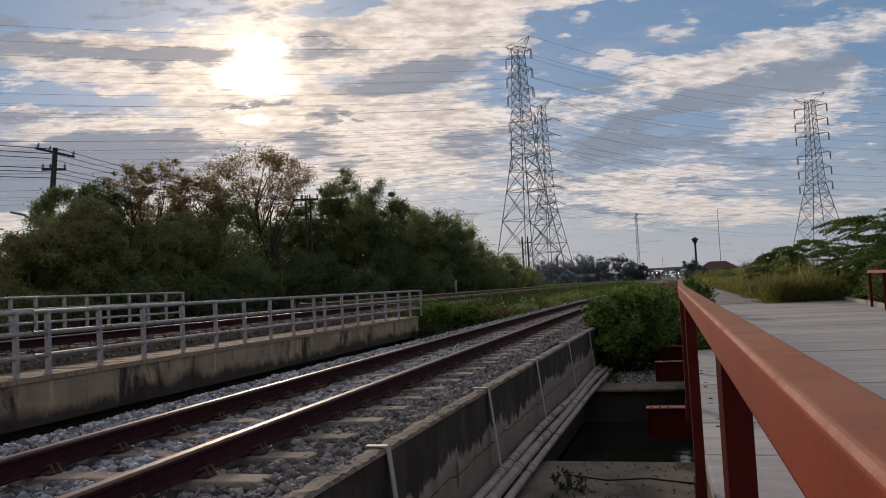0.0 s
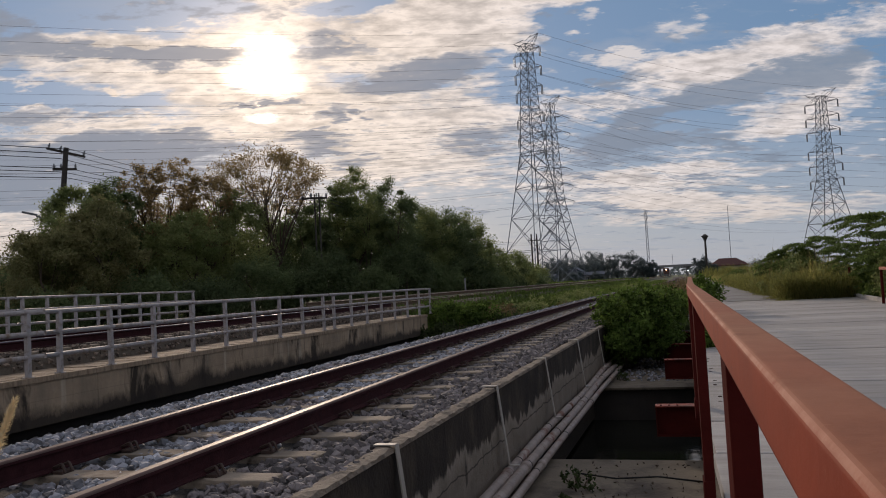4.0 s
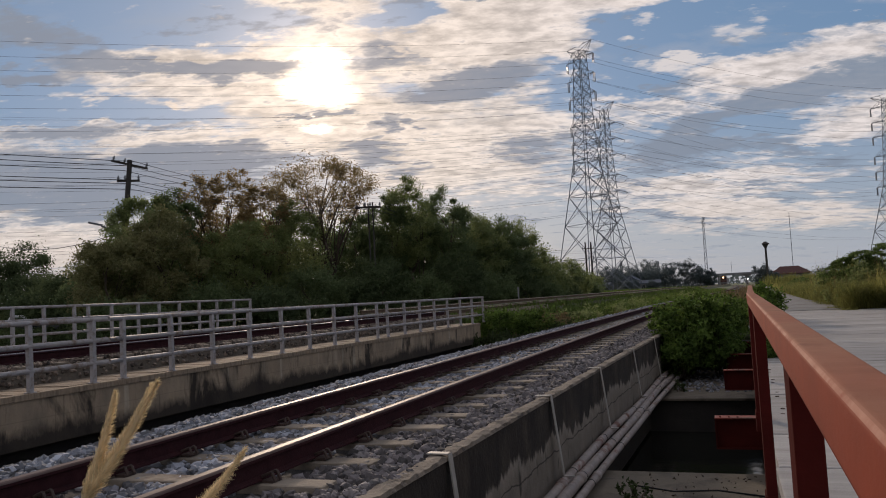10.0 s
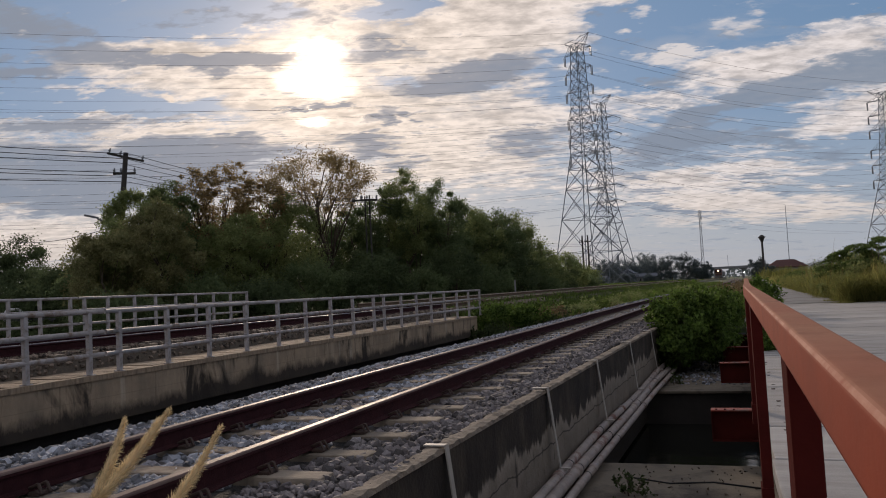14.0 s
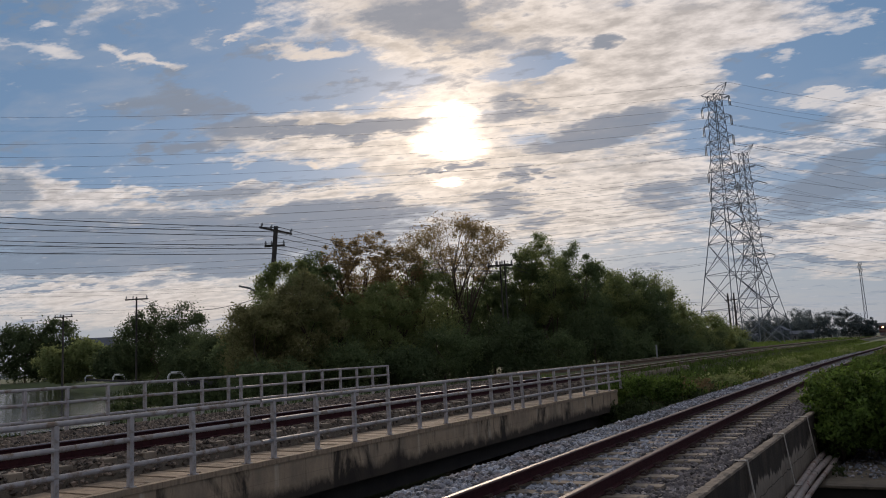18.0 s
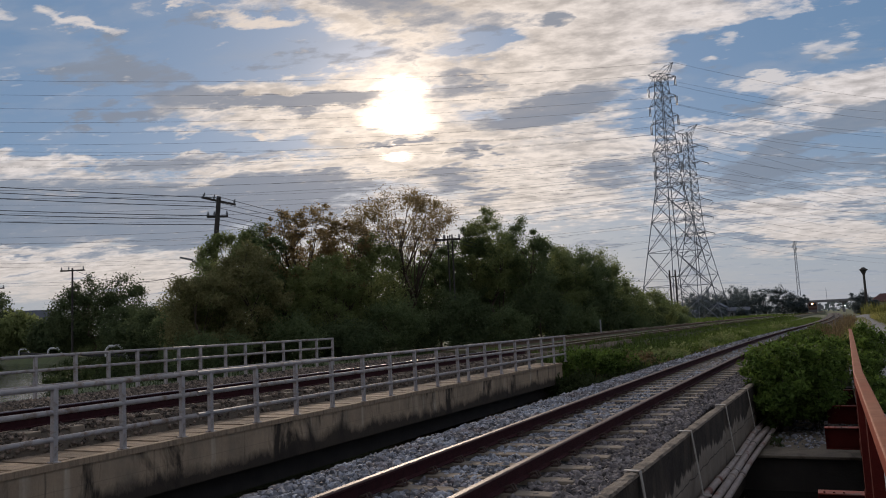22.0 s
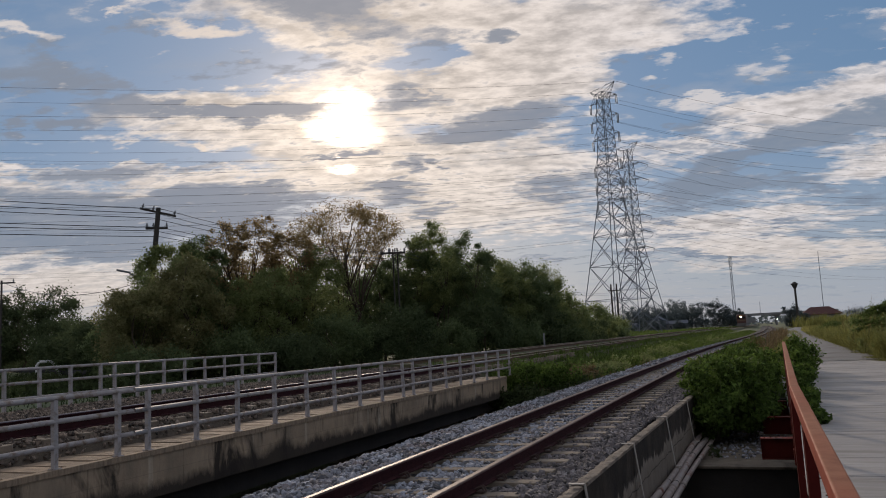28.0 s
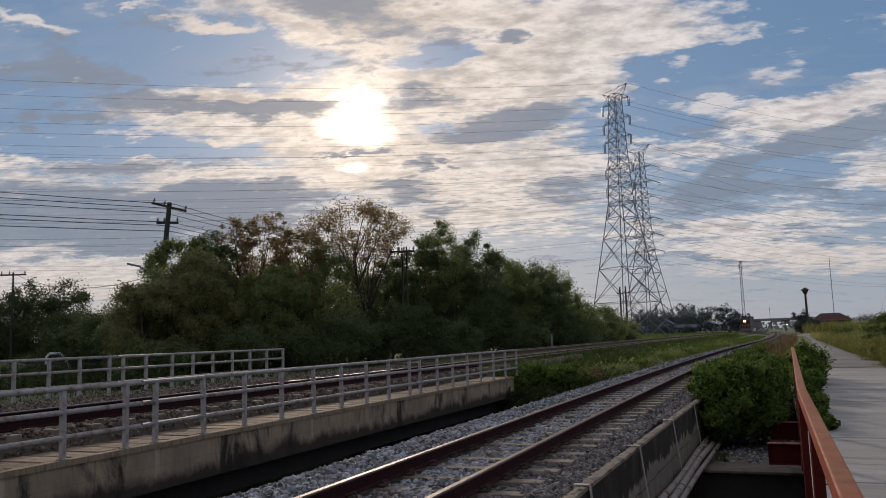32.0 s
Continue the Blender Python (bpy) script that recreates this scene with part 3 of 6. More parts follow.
def dusty_lit_paint():
    """Red-brown oil paint, chalky and painted lighter where it faces the sky, with chips and pale rubbed marks."""
    m = bpy.data.materials.new("dusty_lit_red_paint")
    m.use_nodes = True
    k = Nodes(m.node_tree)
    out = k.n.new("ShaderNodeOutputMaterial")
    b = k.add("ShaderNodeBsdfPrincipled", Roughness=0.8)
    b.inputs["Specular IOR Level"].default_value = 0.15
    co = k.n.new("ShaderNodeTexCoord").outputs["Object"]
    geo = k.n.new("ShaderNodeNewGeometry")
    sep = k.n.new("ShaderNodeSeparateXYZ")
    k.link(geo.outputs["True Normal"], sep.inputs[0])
    # dark sides and light tops: fall of light put into the paint with dust
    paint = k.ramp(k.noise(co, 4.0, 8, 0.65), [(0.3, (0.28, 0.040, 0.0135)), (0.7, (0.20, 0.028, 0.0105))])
    lit_dust = k.ramp(k.noise(co, 6.0, 9, 0.7), [(0.3, (0.32, 0.150, 0.092)), (0.55, (0.25, 0.100, 0.058)), (0.75, (0.18, 0.065, 0.038))])
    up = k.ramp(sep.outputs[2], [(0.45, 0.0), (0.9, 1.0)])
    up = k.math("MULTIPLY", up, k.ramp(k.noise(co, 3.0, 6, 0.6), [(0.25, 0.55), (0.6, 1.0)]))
    col = k.mix(up, paint, lit_dust)
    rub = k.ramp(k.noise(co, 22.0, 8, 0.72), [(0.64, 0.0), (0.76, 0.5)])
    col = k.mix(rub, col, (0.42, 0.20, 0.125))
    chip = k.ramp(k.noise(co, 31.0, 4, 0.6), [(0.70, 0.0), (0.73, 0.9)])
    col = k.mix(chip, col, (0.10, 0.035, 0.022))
    # pale arris: rubbed paint and edge highlight in one colour
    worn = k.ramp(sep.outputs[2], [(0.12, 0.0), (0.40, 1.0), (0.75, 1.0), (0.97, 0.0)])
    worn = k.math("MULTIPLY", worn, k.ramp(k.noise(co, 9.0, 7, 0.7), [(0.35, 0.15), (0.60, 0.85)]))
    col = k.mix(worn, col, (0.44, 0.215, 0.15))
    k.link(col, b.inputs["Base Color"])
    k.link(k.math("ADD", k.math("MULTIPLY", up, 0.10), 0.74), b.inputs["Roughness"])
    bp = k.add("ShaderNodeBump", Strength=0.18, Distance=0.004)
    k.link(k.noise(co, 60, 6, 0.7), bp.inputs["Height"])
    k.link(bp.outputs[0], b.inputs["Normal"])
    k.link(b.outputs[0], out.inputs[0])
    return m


M["dusty_lit_paint"] = dusty_lit_paint()
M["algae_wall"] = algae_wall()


# ---- building helpers ----
def mesh_of(name, verts, faces, material_, smooth=False):
    me = bpy.data.meshes.new(name)
    me.from_pydata([tuple(v) for v in verts], [], [tuple(f) for f in faces])
    me.materials.append(material_)
    if smooth:
        me.polygons.foreach_set("use_smooth", [True] * len(me.polygons))
    me.update()
    return me


def array_mesh(name, verts, faces, material_, smooth=False):
    """A mesh from numpy arrays: verts (n, 3) and faces (m, k), all of k corners."""
    me = bpy.data.meshes.new(name)
    faces = np.asarray(faces, dtype=np.int32)
    me.vertices.add(len(verts))
    me.vertices.foreach_set("co", np.asarray(verts, dtype=np.float32).ravel())
    me.loops.add(faces.size)
    me.loops.foreach_set("vertex_index", faces.ravel())
    me.polygons.add(len(faces))
    me.polygons.foreach_set("loop_start", np.arange(0, faces.size, faces.shape[1], dtype=np.int32))
    me.polygons.foreach_set("use_smooth", np.full(len(faces), smooth))
    me.materials.append(material_)
    me.update(calc_edges=True)
    me.validate()
    return me


def link(name, me, parent=None, label="", m=None):
    ob = new(name, me)
    if parent is not None:
        ob.parent = parent
    if m is not None:
        ob.matrix_basis = m
    return tagged(ob, label)


def part(name, bm, material_, parent=None, label="", smooth=False):
    me = bpy.data.meshes.new(name)
    bm.to_mesh(me)
    bm.free()
    me.materials.append(material_)
    if smooth:
        me.polygons.foreach_set("use_smooth", [True] * len(me.polygons))
    return link(name, me, parent, label)


def empty(name, m, label, category, group="", kind=""):
    ob = new(name)
    ob.matrix_basis = m
    return tagged(ob, label, category, group, kind)


def box(bm, x0, x1, y0, y1, z0, z1, bevel=0.0):
    r = bmesh.ops.create_cube(bm, size=1.0)
    for v in r["verts"]:
        v.co = Vector(((x0 + x1) / 2 + v.co.x * (x1 - x0), (y0 + y1) / 2 + v.co.y * (y1 - y0), (z0 + z1) / 2 + v.co.z * (z1 - z0)))
    if bevel:
        edges = list({e for v in r["verts"] for e in v.link_edges})
        bmesh.ops.bevel(bm, geom=edges, offset=bevel, segments=2, profile=0.6, affect="EDGES")
    return bm


def rod(bm, a, b, r, r2=None, sides=8):
    a, b = Vector(a), Vector(b)
    d = b - a
    q = bmesh.ops.create_cone(bm, cap_ends=True, segments=sides, radius1=r, radius2=r if r2 is None else r2, depth=d.length)
    m = Matrix.Translation((a + b) / 2) @ d.to_track_quat("Z", "Y").to_matrix().to_4x4()
    bmesh.ops.transform(bm, matrix=m, verts=q["verts"])
    return bm


def bar(verts, faces, a, b, w):
    """A square bar from a to b, added to the lists."""
    a, b = Vector(a), Vector(b)
    q = (b - a).to_track_quat("Z", "Y")
    s, u = q @ Vector((w / 2, 0, 0)), q @ Vector((0, w / 2, 0))
    i = len(verts)
    for p in (a, b):
        verts.extend([p - s - u, p + s - u, p + s + u, p - s + u])
    faces.extend([(i, i + 1, i + 5, i + 4), (i + 1, i + 2, i + 6, i + 5), (i + 2, i + 3, i + 7, i + 6), (i + 3, i, i + 4, i + 7), (i + 3, i + 2, i + 1, i), (i + 4, i + 5, i + 6, i + 7)])


def tube(points, radii, sides=7):
    """Verts and faces of a tube through points."""
    verts, faces = [], []
    pts = [Vector(p) for p in points]
    for i, p in enumerate(pts):
        d = (pts[min(i + 1, len(pts) - 1)] - pts[max(i - 1, 0)]).normalized()
        q = d.to_track_quat("Z", "Y")
        for k in range(sides):
            a = 2 * math.pi * k / sides
            verts.append(p + q @ Vector((math.cos(a) * radii[i], math.sin(a) * radii[i], 0)))
    for i in range(len(pts) - 1):
        for k in range(sides):
            a, b = i * sides + k, i * sides + (k + 1) % sides
            faces.append((a, b, b + sides, a + sides))
    faces.append(tuple(range(sides))[::-1])
    faces.append(tuple(range((len(pts) - 1) * sides, len(pts) * sides)))
    return verts, faces


def sweep(profile, fx, ys, z=0.0, close=True):
    """Verts and faces of a cross-section (dx, dz) drawn along the line x = fx(y)."""
    verts, faces, n = [], [], len(profile)
    for y in ys:
        h = (fx(y + 0.05) - fx(y - 0.05)) / 0.1
        c = 1 / math.hypot(1, h)
        zz = z(y) if callable(z) else z
        for dx, dz in profile:
            verts.append((fx(y) + dx * c, y - dx * h * c, zz + dz))
    for i in range(len(ys) - 1):
        for k in range(n if close else n - 1):
            a, b = i * n + k, i * n + (k + 1) % n
            faces.append((a, b, b + n, a + n))
    if close:
        faces.append(tuple(range(n)))
        faces.append(tuple(range((len(ys) - 1) * n, len(ys) * n))[::-1])
    return verts, faces


def spaced(a, b, step):
    n = max(1, round((b - a) / step))
    return [a + (b - a) * i / n for i in range(n + 1)]


def glide(points):
    """A smooth x(y) through a few (y, x)."""
    ys, xs = [p[0] for p in points], [p[1] for p in points]
    slopes = [(xs[min(i + 1, len(xs) - 1)] - xs[max(i - 1, 0)]) / (ys[min(i + 1, len(ys) - 1)] - ys[max(i - 1, 0)]) for i in range(len(xs))]

    def f(y):
        if y <= ys[0]:
            return xs[0] + (y - ys[0]) * slopes[0]
        if y >= ys[-1]:
            return xs[-1] + (y - ys[-1]) * slopes[-1]
        i = max(j for j in range(len(ys) - 1) if ys[j] <= y)
        h = ys[i + 1] - ys[i]
        u = (y - ys[i]) / h
        return ((2 * u**3 - 3 * u * u + 1) * xs[i] + (u**3 - 2 * u * u + u) * h * slopes[i] + (3 * u * u - 2 * u**3) * xs[i + 1] + (u**3 - u * u) * h * slopes[i + 1])

    return f


def near_x(y):
    return -3.16 + 0.000479 * y * y if y < 60 else near_far(y)


near_far = glide([(40, -2.394), (50, -1.963), (60, -1.436), (85, 0.0), (110, 1.15), (150, 2.3), (200, 3.2), (300, 4.2)])
far_x = glide([(-20, -9.65), (0, -9.62), (24, -9.55), (45, -9.5), (66, -9.35), (91, -8.8), (150, -7.3), (230, -4.6), (300, -2.2), (420, 0.3), (520, 1.6)])


def far_z(y):
    return 0.41 if y < 60 else 0.41 - 0.10 * min(1, (y - 60) / 140)


def wall_x(y):
    return near_x(y) + 1.31 + 0.022 * y


def rail_x(y):
    return 0.135 + 0.0098 * y if y < 7 else 0.2036 + 0.027 * (y - 7)


def bank(a, b, v):
    u = min(1.0, max(0.0, (v - a) / (b - a)))
    return u * u * (3 - 2 * u)


# ---- ground and water ----
def ground_z(x, y):
    """Height of the earth: banks beside a canal that passes under the bridges, and a pond to the west."""
    def st(a, b, v):
        u = np.clip((v - a) / (b - a), 0, 1)
        return u * u * (3 - 2 * u)
    h = np.full_like(x, -0.62)
    h = h + 0.22 * st(1.0, -1.2, x)                        # verge between the tracks
    h = h + 0.30 * st(-11.0, -14.0, x)                     # land beyond the far track
    h = h + 0.5 * st(-30.0, -60.0, x) * st(20, 40, y)
    canal = st(24.5, 21.5, y) * st(-14.5, -12.8, x) * st(12.0, 9.0, x)
    h = h * (1 - canal) - 2.9 * canal
    r, az = np.hypot(x, y), np.degrees(np.arctan2(-x, y))
    wob = 2.0 * np.sin(r * 0.11) + 1.2 * np.sin(r * 0.31 + 1)
    pond = st(52.4, 53.6, az + 0.25 * wob - 2.2 * st(72, 92, r)) * st(20, 30, r) * st(146, 134, r) * st(100, 85, az)
    h = h * (1 - pond) - 1.3 * pond
    h = h + 0.10 * np.sin(x * 0.9 + 1.3 * np.sin(y * 0.37)) * np.sin(y * 0.8) * st(0.2, -1.5, x) * (1 - canal) * (1 - pond) * 0.6
    return h


def ground():
    def axis(fine0, fine1, step, far):
        core = np.arange(fine0, fine1 + step, step)
        grow = np.geomspace(step * 1.3, far, 34)
        return np.concatenate([(core[0] - np.cumsum(grow * 0.35))[::-1], core, core[-1] + np.cumsum(grow * 0.35)])
    xs, ys = axis(-40, 14, 0.5, 2200), axis(-16, 60, 0.5, 2200)
    xs = np.concatenate([xs[xs < -151], np.arange(-150, -40.5, 1.5), xs[xs >= -40]])
    ys = np.concatenate([ys[ys <= 60], np.arange(61.5, 121, 1.5), ys[ys > 122]])
    gx, gy = np.meshgrid(xs, ys)
    v = np.stack([gx, gy, ground_z(gx, gy)], -1).reshape(-1, 3)
    nx, ny = len(xs), len(ys)
    i = (np.arange(ny - 1)[:, None] * nx + np.arange(nx - 1)[None]).ravel()
    f = np.stack([i, i + 1, i + 1 + nx, i + nx], 1)
    tagged(link("ground", array_mesh("ground", v, f, M["soil"], True)), "grassy earth with banks falling to a canal", "ground", kind="structure")
    bm = bmesh.new()
    box(bm, -20.6, 14, -40, 30, -2.3, -1.75)
    tagged(part("water", bm, M["water"]), "still dark canal water under the bridges", "water", kind="structure")
    bm = bmesh.new()
    box(bm, -160, -21.5, -60, 130, -1.25, -0.27)
    tagged(part("water", bm, M["pond"]), "pale still pond reflecting the evening sky", "water", kind="structure")


ground()


# ---- rail tracks ----
RAIL = [(-0.055, -0.140), (0.055, -0.140), (0.055, -0.130), (0.010, -0.118), (0.010, -0.040), (0.034, -0.030), (0.033, -0.008), (0.026, -0.001), (-0.026, -0.001), (-0.033, -0.008), (-0.034, -0.030), (-0.010, -0.040), (-0.010, -0.118), (-0.055, -0.130)]
HEAD = [(-0.0355, -0.014), (0.0355, -0.014), (0.0345, -0.006), (0.026, 0.0015), (-0.026, 0.0015), (-0.0345, -0.006)]


def sleeper_mesh():
    bm = bmesh.new()
    box(bm, -1.0, 1.0, -0.11, 0.11, -0.36, -0.155, 0.02)
    for v in bm.verts:
        if abs(v.co.x) < 1.2 and v.co.z > -0.2:
            v.co.y *= 0.86
    me = bpy.data.meshes.new("sleeper")
    bm.to_mesh(me)
    bm.free()
    me.materials.append(M["sleeper_concrete"])
    return me


def clip_mesh():
    bm = bmesh.new()
    box(bm, -0.05, 0.03, -0.05, 0.05, -0.155, -0.135, 0.004)
    for s in (-0.028, 0.028):
        rod(bm, (-0.055, s, -0.145), (-0.03, s, -0.095), 0.010, sides=6)
        rod(bm, (-0.03, s, -0.095), (0.035, s, -0.120), 0.010, sides=6)
    rod(bm, (0.035, -0.028, -0.120), (0.035, 0.028, -0.120), 0.010, sides=6)
    me = bpy.data.meshes.new("rail_clip")
    bm.to_mesh(me)
    bm.free()
    me.materials.append(M["clip_iron"])
    return me


def along(fx, y, z=0.0):
    h = math.degrees(math.atan((fx(y + 0.1) - fx(y - 0.1)) / 0.2))
    return pose(fx(y), y, z, 0, 0, -h)


SLEEPER, CLIP = sleeper_mesh(), clip_mesh()


def track(label, fx, z, y0, y1, sleepers, clips, gauge=1.065, rust=999.0, shine="rail_head"):
    zf = z if callable(z) else (lambda y: z)
    tr = empty("railway_track", pose(0, 0, 0), label, "railway track")
    ends = [(y0, rust, "rail_steel", shine), (rust, y1, "rail_rust", "rail_rust_head")] if y0 < rust < y1 else [(y0, y1, "rail_rust" if rust <= y0 else "rail_steel", "rail_rust_head" if rust <= y0 else shine)]
    for s in (-1, 1):
        f = lambda y, s=s: fx(y) + s * gauge / 2
        for a, b, skin, crown in ends:
            web = link("rail", mesh_of("rail", *sweep(RAIL, f, spaced(a, b, 1.5), zf), M[skin]), tr, "rust-brown steel rail")
            link("rail_head", mesh_of("rail_head", *sweep(HEAD, f, spaced(a, b, 1.5), zf), M[crown]), web, "dull rusty running surface" if crown == "rail_rust_head" else "worn steel running surface")
    for k, y in enumerate(sleepers):
        ob = link("sleeper", SLEEPER, tr, m=along(fx, y, zf(y) - 0.003) @ pose(0, 0, random.uniform(-0.006, 0.006), 0, 0, random.uniform(-0.7, 0.7)))
        if y < clips:
            for s in (-1, 1):
                for d in (-1, 1):
                    link("rail_clip", CLIP, tr, m=along(fx, y, zf(y)) @ pose(s * gauge / 2 + d * 0.075, 0, 0, 0, 0, 180 if d > 0 else 0))
    return tr


def stones(name, label, xs, ys, size, n, fx, zf, material_, seed, skip=None, coarse=False):
    """Broken stone heaped between two offsets of a track; coarse stones have eight faces each."""
    rng = np.random.default_rng(seed)
    t = (1 + 5 ** 0.5) / 2
    ico = np.array([(-1, t, 0), (1, t, 0), (-1, -t, 0), (1, -t, 0), (0, -1, t), (0, 1, t), (0, -1, -t), (0, 1, -t), (t, 0, -1), (t, 0, 1), (-t, 0, -1), (-t, 0, 1)]) / 1.9
    fac = np.array([(0, 11, 5), (0, 5, 1), (0, 1, 7), (0, 7, 10), (0, 10, 11), (1, 5, 9), (5, 11, 4), (11, 10, 2), (10, 7, 6), (7, 1, 8), (3, 9, 4), (3, 4, 2), (3, 2, 6), (3, 6, 8), (3, 8, 9), (4, 9, 5), (2, 4, 11), (6, 2, 10), (8, 6, 7), (9, 8, 1)])
    if coarse:
        ico = np.array([(-1, 0, 0), (1, 0, 0), (0, -1, 0), (0, 1, 0), (0, 0, -1), (0, 0, 1)]) * 1.15
        fac = np.array([(0, 2, 5), (2, 1, 5), (1, 3, 5), (3, 0, 5), (2, 0, 4), (1, 2, 4), (3, 1, 4), (0, 3, 4)])
    y = ys[0] + (ys[1] - ys[0]) * rng.random(n)
    dx = xs[0] + (xs[1] - xs[0]) * rng.random(n)
    keep = np.ones(n, bool)
    if skip is not None:
        keep = skip(dx, y)
    y, dx = y[keep], dx[keep]
    n = len(y)
    cx = np.array([fx(v) for v in y]) + dx
    s = size * rng.uniform(0.55, 1.25, n)
    cz = np.array([zf(a, b) for a, b in zip(dx, y)]) + s * rng.uniform(-0.2, 0.35, n)
    v = ico[None] * rng.uniform(0.72, 1.2, (n, len(ico), 1)) * (s[:, None, None] * rng.uniform(0.6, 1.15, (n, 1, 3)))
    a = rng.uniform(0, 6.283, (n, 2))
    c, q = np.cos(a[:, :1]), np.sin(a[:, :1])
    v = np.stack([v[..., 0] * c - v[..., 1] * q, v[..., 0] * q + v[..., 1] * c, v[..., 2]], -1)
    c, q = np.cos(a[:, 1:]), np.sin(a[:, 1:])
    v = np.stack([v[..., 0], v[..., 1] * c - v[..., 2] * q, v[..., 1] * q + v[..., 2] * c], -1)
    v = v + np.stack([cx, y, cz], -1)[:, None]
    f = (fac[None] + len(ico) * np.arange(n)[:, None, None]).reshape(-1, 3)
    return tagged(link(name, array_mesh(name, v.reshape(-1, 3), f, material_)), label, "ballast", kind="stuff")


near_sleepers = [2.06 + 0.612 * k for k in range(-8, 75)]
far_sleepers = [2.0 + 0.62 * k for k in range(-8, 60)]
track("rust-brown railway track on concrete sleepers in grey ballast", near_x, 0.0, -12, 300, near_sleepers, 16)
track("parallel railway track on concrete sleepers behind the grey fence", far_x, far_z, -14, 520, far_sleepers, 0, rust=24.6, shine="rail_polished")

siding_x = glide([(20, -12.2), (38, -11.7), (65, -11.4), (91, -10.8), (130, -9.2), (150, -8.3)])
track("overgrown siding track at the foot of the wood", siding_x, 0.55, 25.5, 150, [], 0, rust=0.0)

NEAR_BED = [(-2.15, -2.60), (-2.05, -0.50), (-1.85, -0.24), (-1.50, -0.175), (-1.10, -0.185), (-0.70, -0.205), (-0.45, -0.205), (0.0, -0.185), (0.45, -0.205), (0.70, -0.205), (1.10, -0.195), (1.36, -0.19), (1.40, -2.60)]


def near_bed_z(dx, y):
    return float(np.interp(dx, [p[0] for p in NEAR_BED[1:-1]], [p[1] for p in NEAR_BED[1:-1]]))


def sleeper_gap(offsets, first, step):
    def skip(dx, y):
        near = np.abs(((y - first) / step + 0.5) % 1.0 - 0.5) * step
        return ~((near < 0.10) & (np.abs(dx) < 0.97) & ((dx * 977.0) % 1.0 > np.where(np.abs(dx) < 0.45, 0.60, 0.42))) & ~(np.abs(np.abs(dx) - 0.53) < (offsets or 0.085)) & ~((offsets is None) & (dx > 0.62) & (y > 2.9) & (y < 3.75))
    return skip


def beds():
    ys = spaced(-12, 300, 1.5)
    bed = tagged(link("ballast_bed", mesh_of("ballast_bed", *sweep(NEAR_BED, near_x, ys, 0.0), M["ballast_bed"])), "ballast bed under the stones, coloured dark for the shaded gaps", "ballast", kind="structure")
    # the stones closest to the eye, one by one
    pick = random.Random(8)
    kinds = []
    for k in range(14):
        bm = bmesh.new()
        bmesh.ops.create_icosphere(bm, subdivisions=1, radius=0.03)
        for v in bm.verts:
            v.co *= pick.uniform(0.72, 1.2)
        bmesh.ops.scale(bm, vec=(pick.uniform(0.6, 1.2), pick.uniform(0.6, 1.2), pick.uniform(0.5, 0.9)), verts=bm.verts)
        me = bpy.data.meshes.new("stone")
        bm.to_mesh(me)
        bm.free()
        me.materials.append(M["ballast_shaded"])
        kinds.append(me)
    for k in range(300):
        y, dx = pick.uniform(2.9, 3.75), pick.uniform(0.64, 1.34)
        link("stone", kinds[k % 14], bed, m=pose(near_x(y) + dx, y, near_bed_z(dx, y) + pick.uniform(-0.01, 0.03), pick.uniform(-40, 40), pick.uniform(-40, 40), pick.uniform(0, 360)))
    gap = sleeper_gap(None, 2.06, 0.612)
    # the second set is the same stone, coloured darker for its shaded side
    blue, rusty = "blue-grey crushed stone round concrete sleepers", "crushed stone between rail and wall, coloured darker as if shaded"
    for y0, y1, size, dens, edge, seed in ((1.0, 13, 0.041, 590, 1.36, 3), (13, 30, 0.038, 400, 1.5, 4), (-11.5, 1.0, 0.06, 210, 1.36, 14), (30, 75, 0.06, 40, 1.4, 5)):
        stones("ballast_stones", blue, (-2.05, 0.5), (y0, y1), size, int(dens * 2.55 * (y1 - y0)), near_x, near_bed_z, M["ballast_stone"], seed, gap, y0 != 1.0)
        stones("ballast_stones", rusty, (0.5, edge), (y0, y1), size, int(dens * (edge - 0.5) * (y1 - y0)), near_x, near_bed_z, M["ballast_shaded"], seed + 20, gap, y0 != 1.0)
    far = [(-3.1, -0.75), (-3.08, -0.10), (-2.2, -0.02), (-1.4, -0.08), (-0.9, -0.17), (0.92, -0.19), (1.02, -0.25), (1.14, -0.42), (1.14, -0.75)]
    tagged(link("ballast_bed", mesh_of("ballast_bed", *sweep(far, far_x, spaced(-14, 23.6, 1.5), far_z), M["far_bed"])), "bed of brown crushed stone on the bridge", "ballast", kind="structure")
    plain = [(-1.6, -1.0), (-0.9, -0.34), (-0.5, -0.23), (0.5, -0.23), (0.9, -0.34), (1.6, -1.0)]
    tagged(link("ballast_bed", mesh_of("ballast_bed", *sweep(plain, far_x, spaced(23.6, 520, 2), far_z), M["track_earth"])), "low brown ballast bed of the parallel track", "ballast", kind="structure")
    low = [(-1.3, -0.95), (-0.9, -0.20), (-0.5, -0.13), (0.5, -0.13), (0.9, -0.20), (1.3, -0.95)]
    tagged(link("ballast_bed", mesh_of("ballast_bed", *sweep(low, siding_x, spaced(25.5, 150, 2), 0.55), M["track_earth"])), "low overgrown bed of the siding", "ballast", kind="structure")
    fz = lambda dx, y: far_z(y) + float(np.interp(dx, [-3.1, -2.2, -1.4, -0.9, 0.92, 1.02, 1.14], [-0.10, -0.02, -0.08, -0.16, -0.17, -0.25, -0.40]))
    gap = sleeper_gap(0.17, 2.0, 0.62)
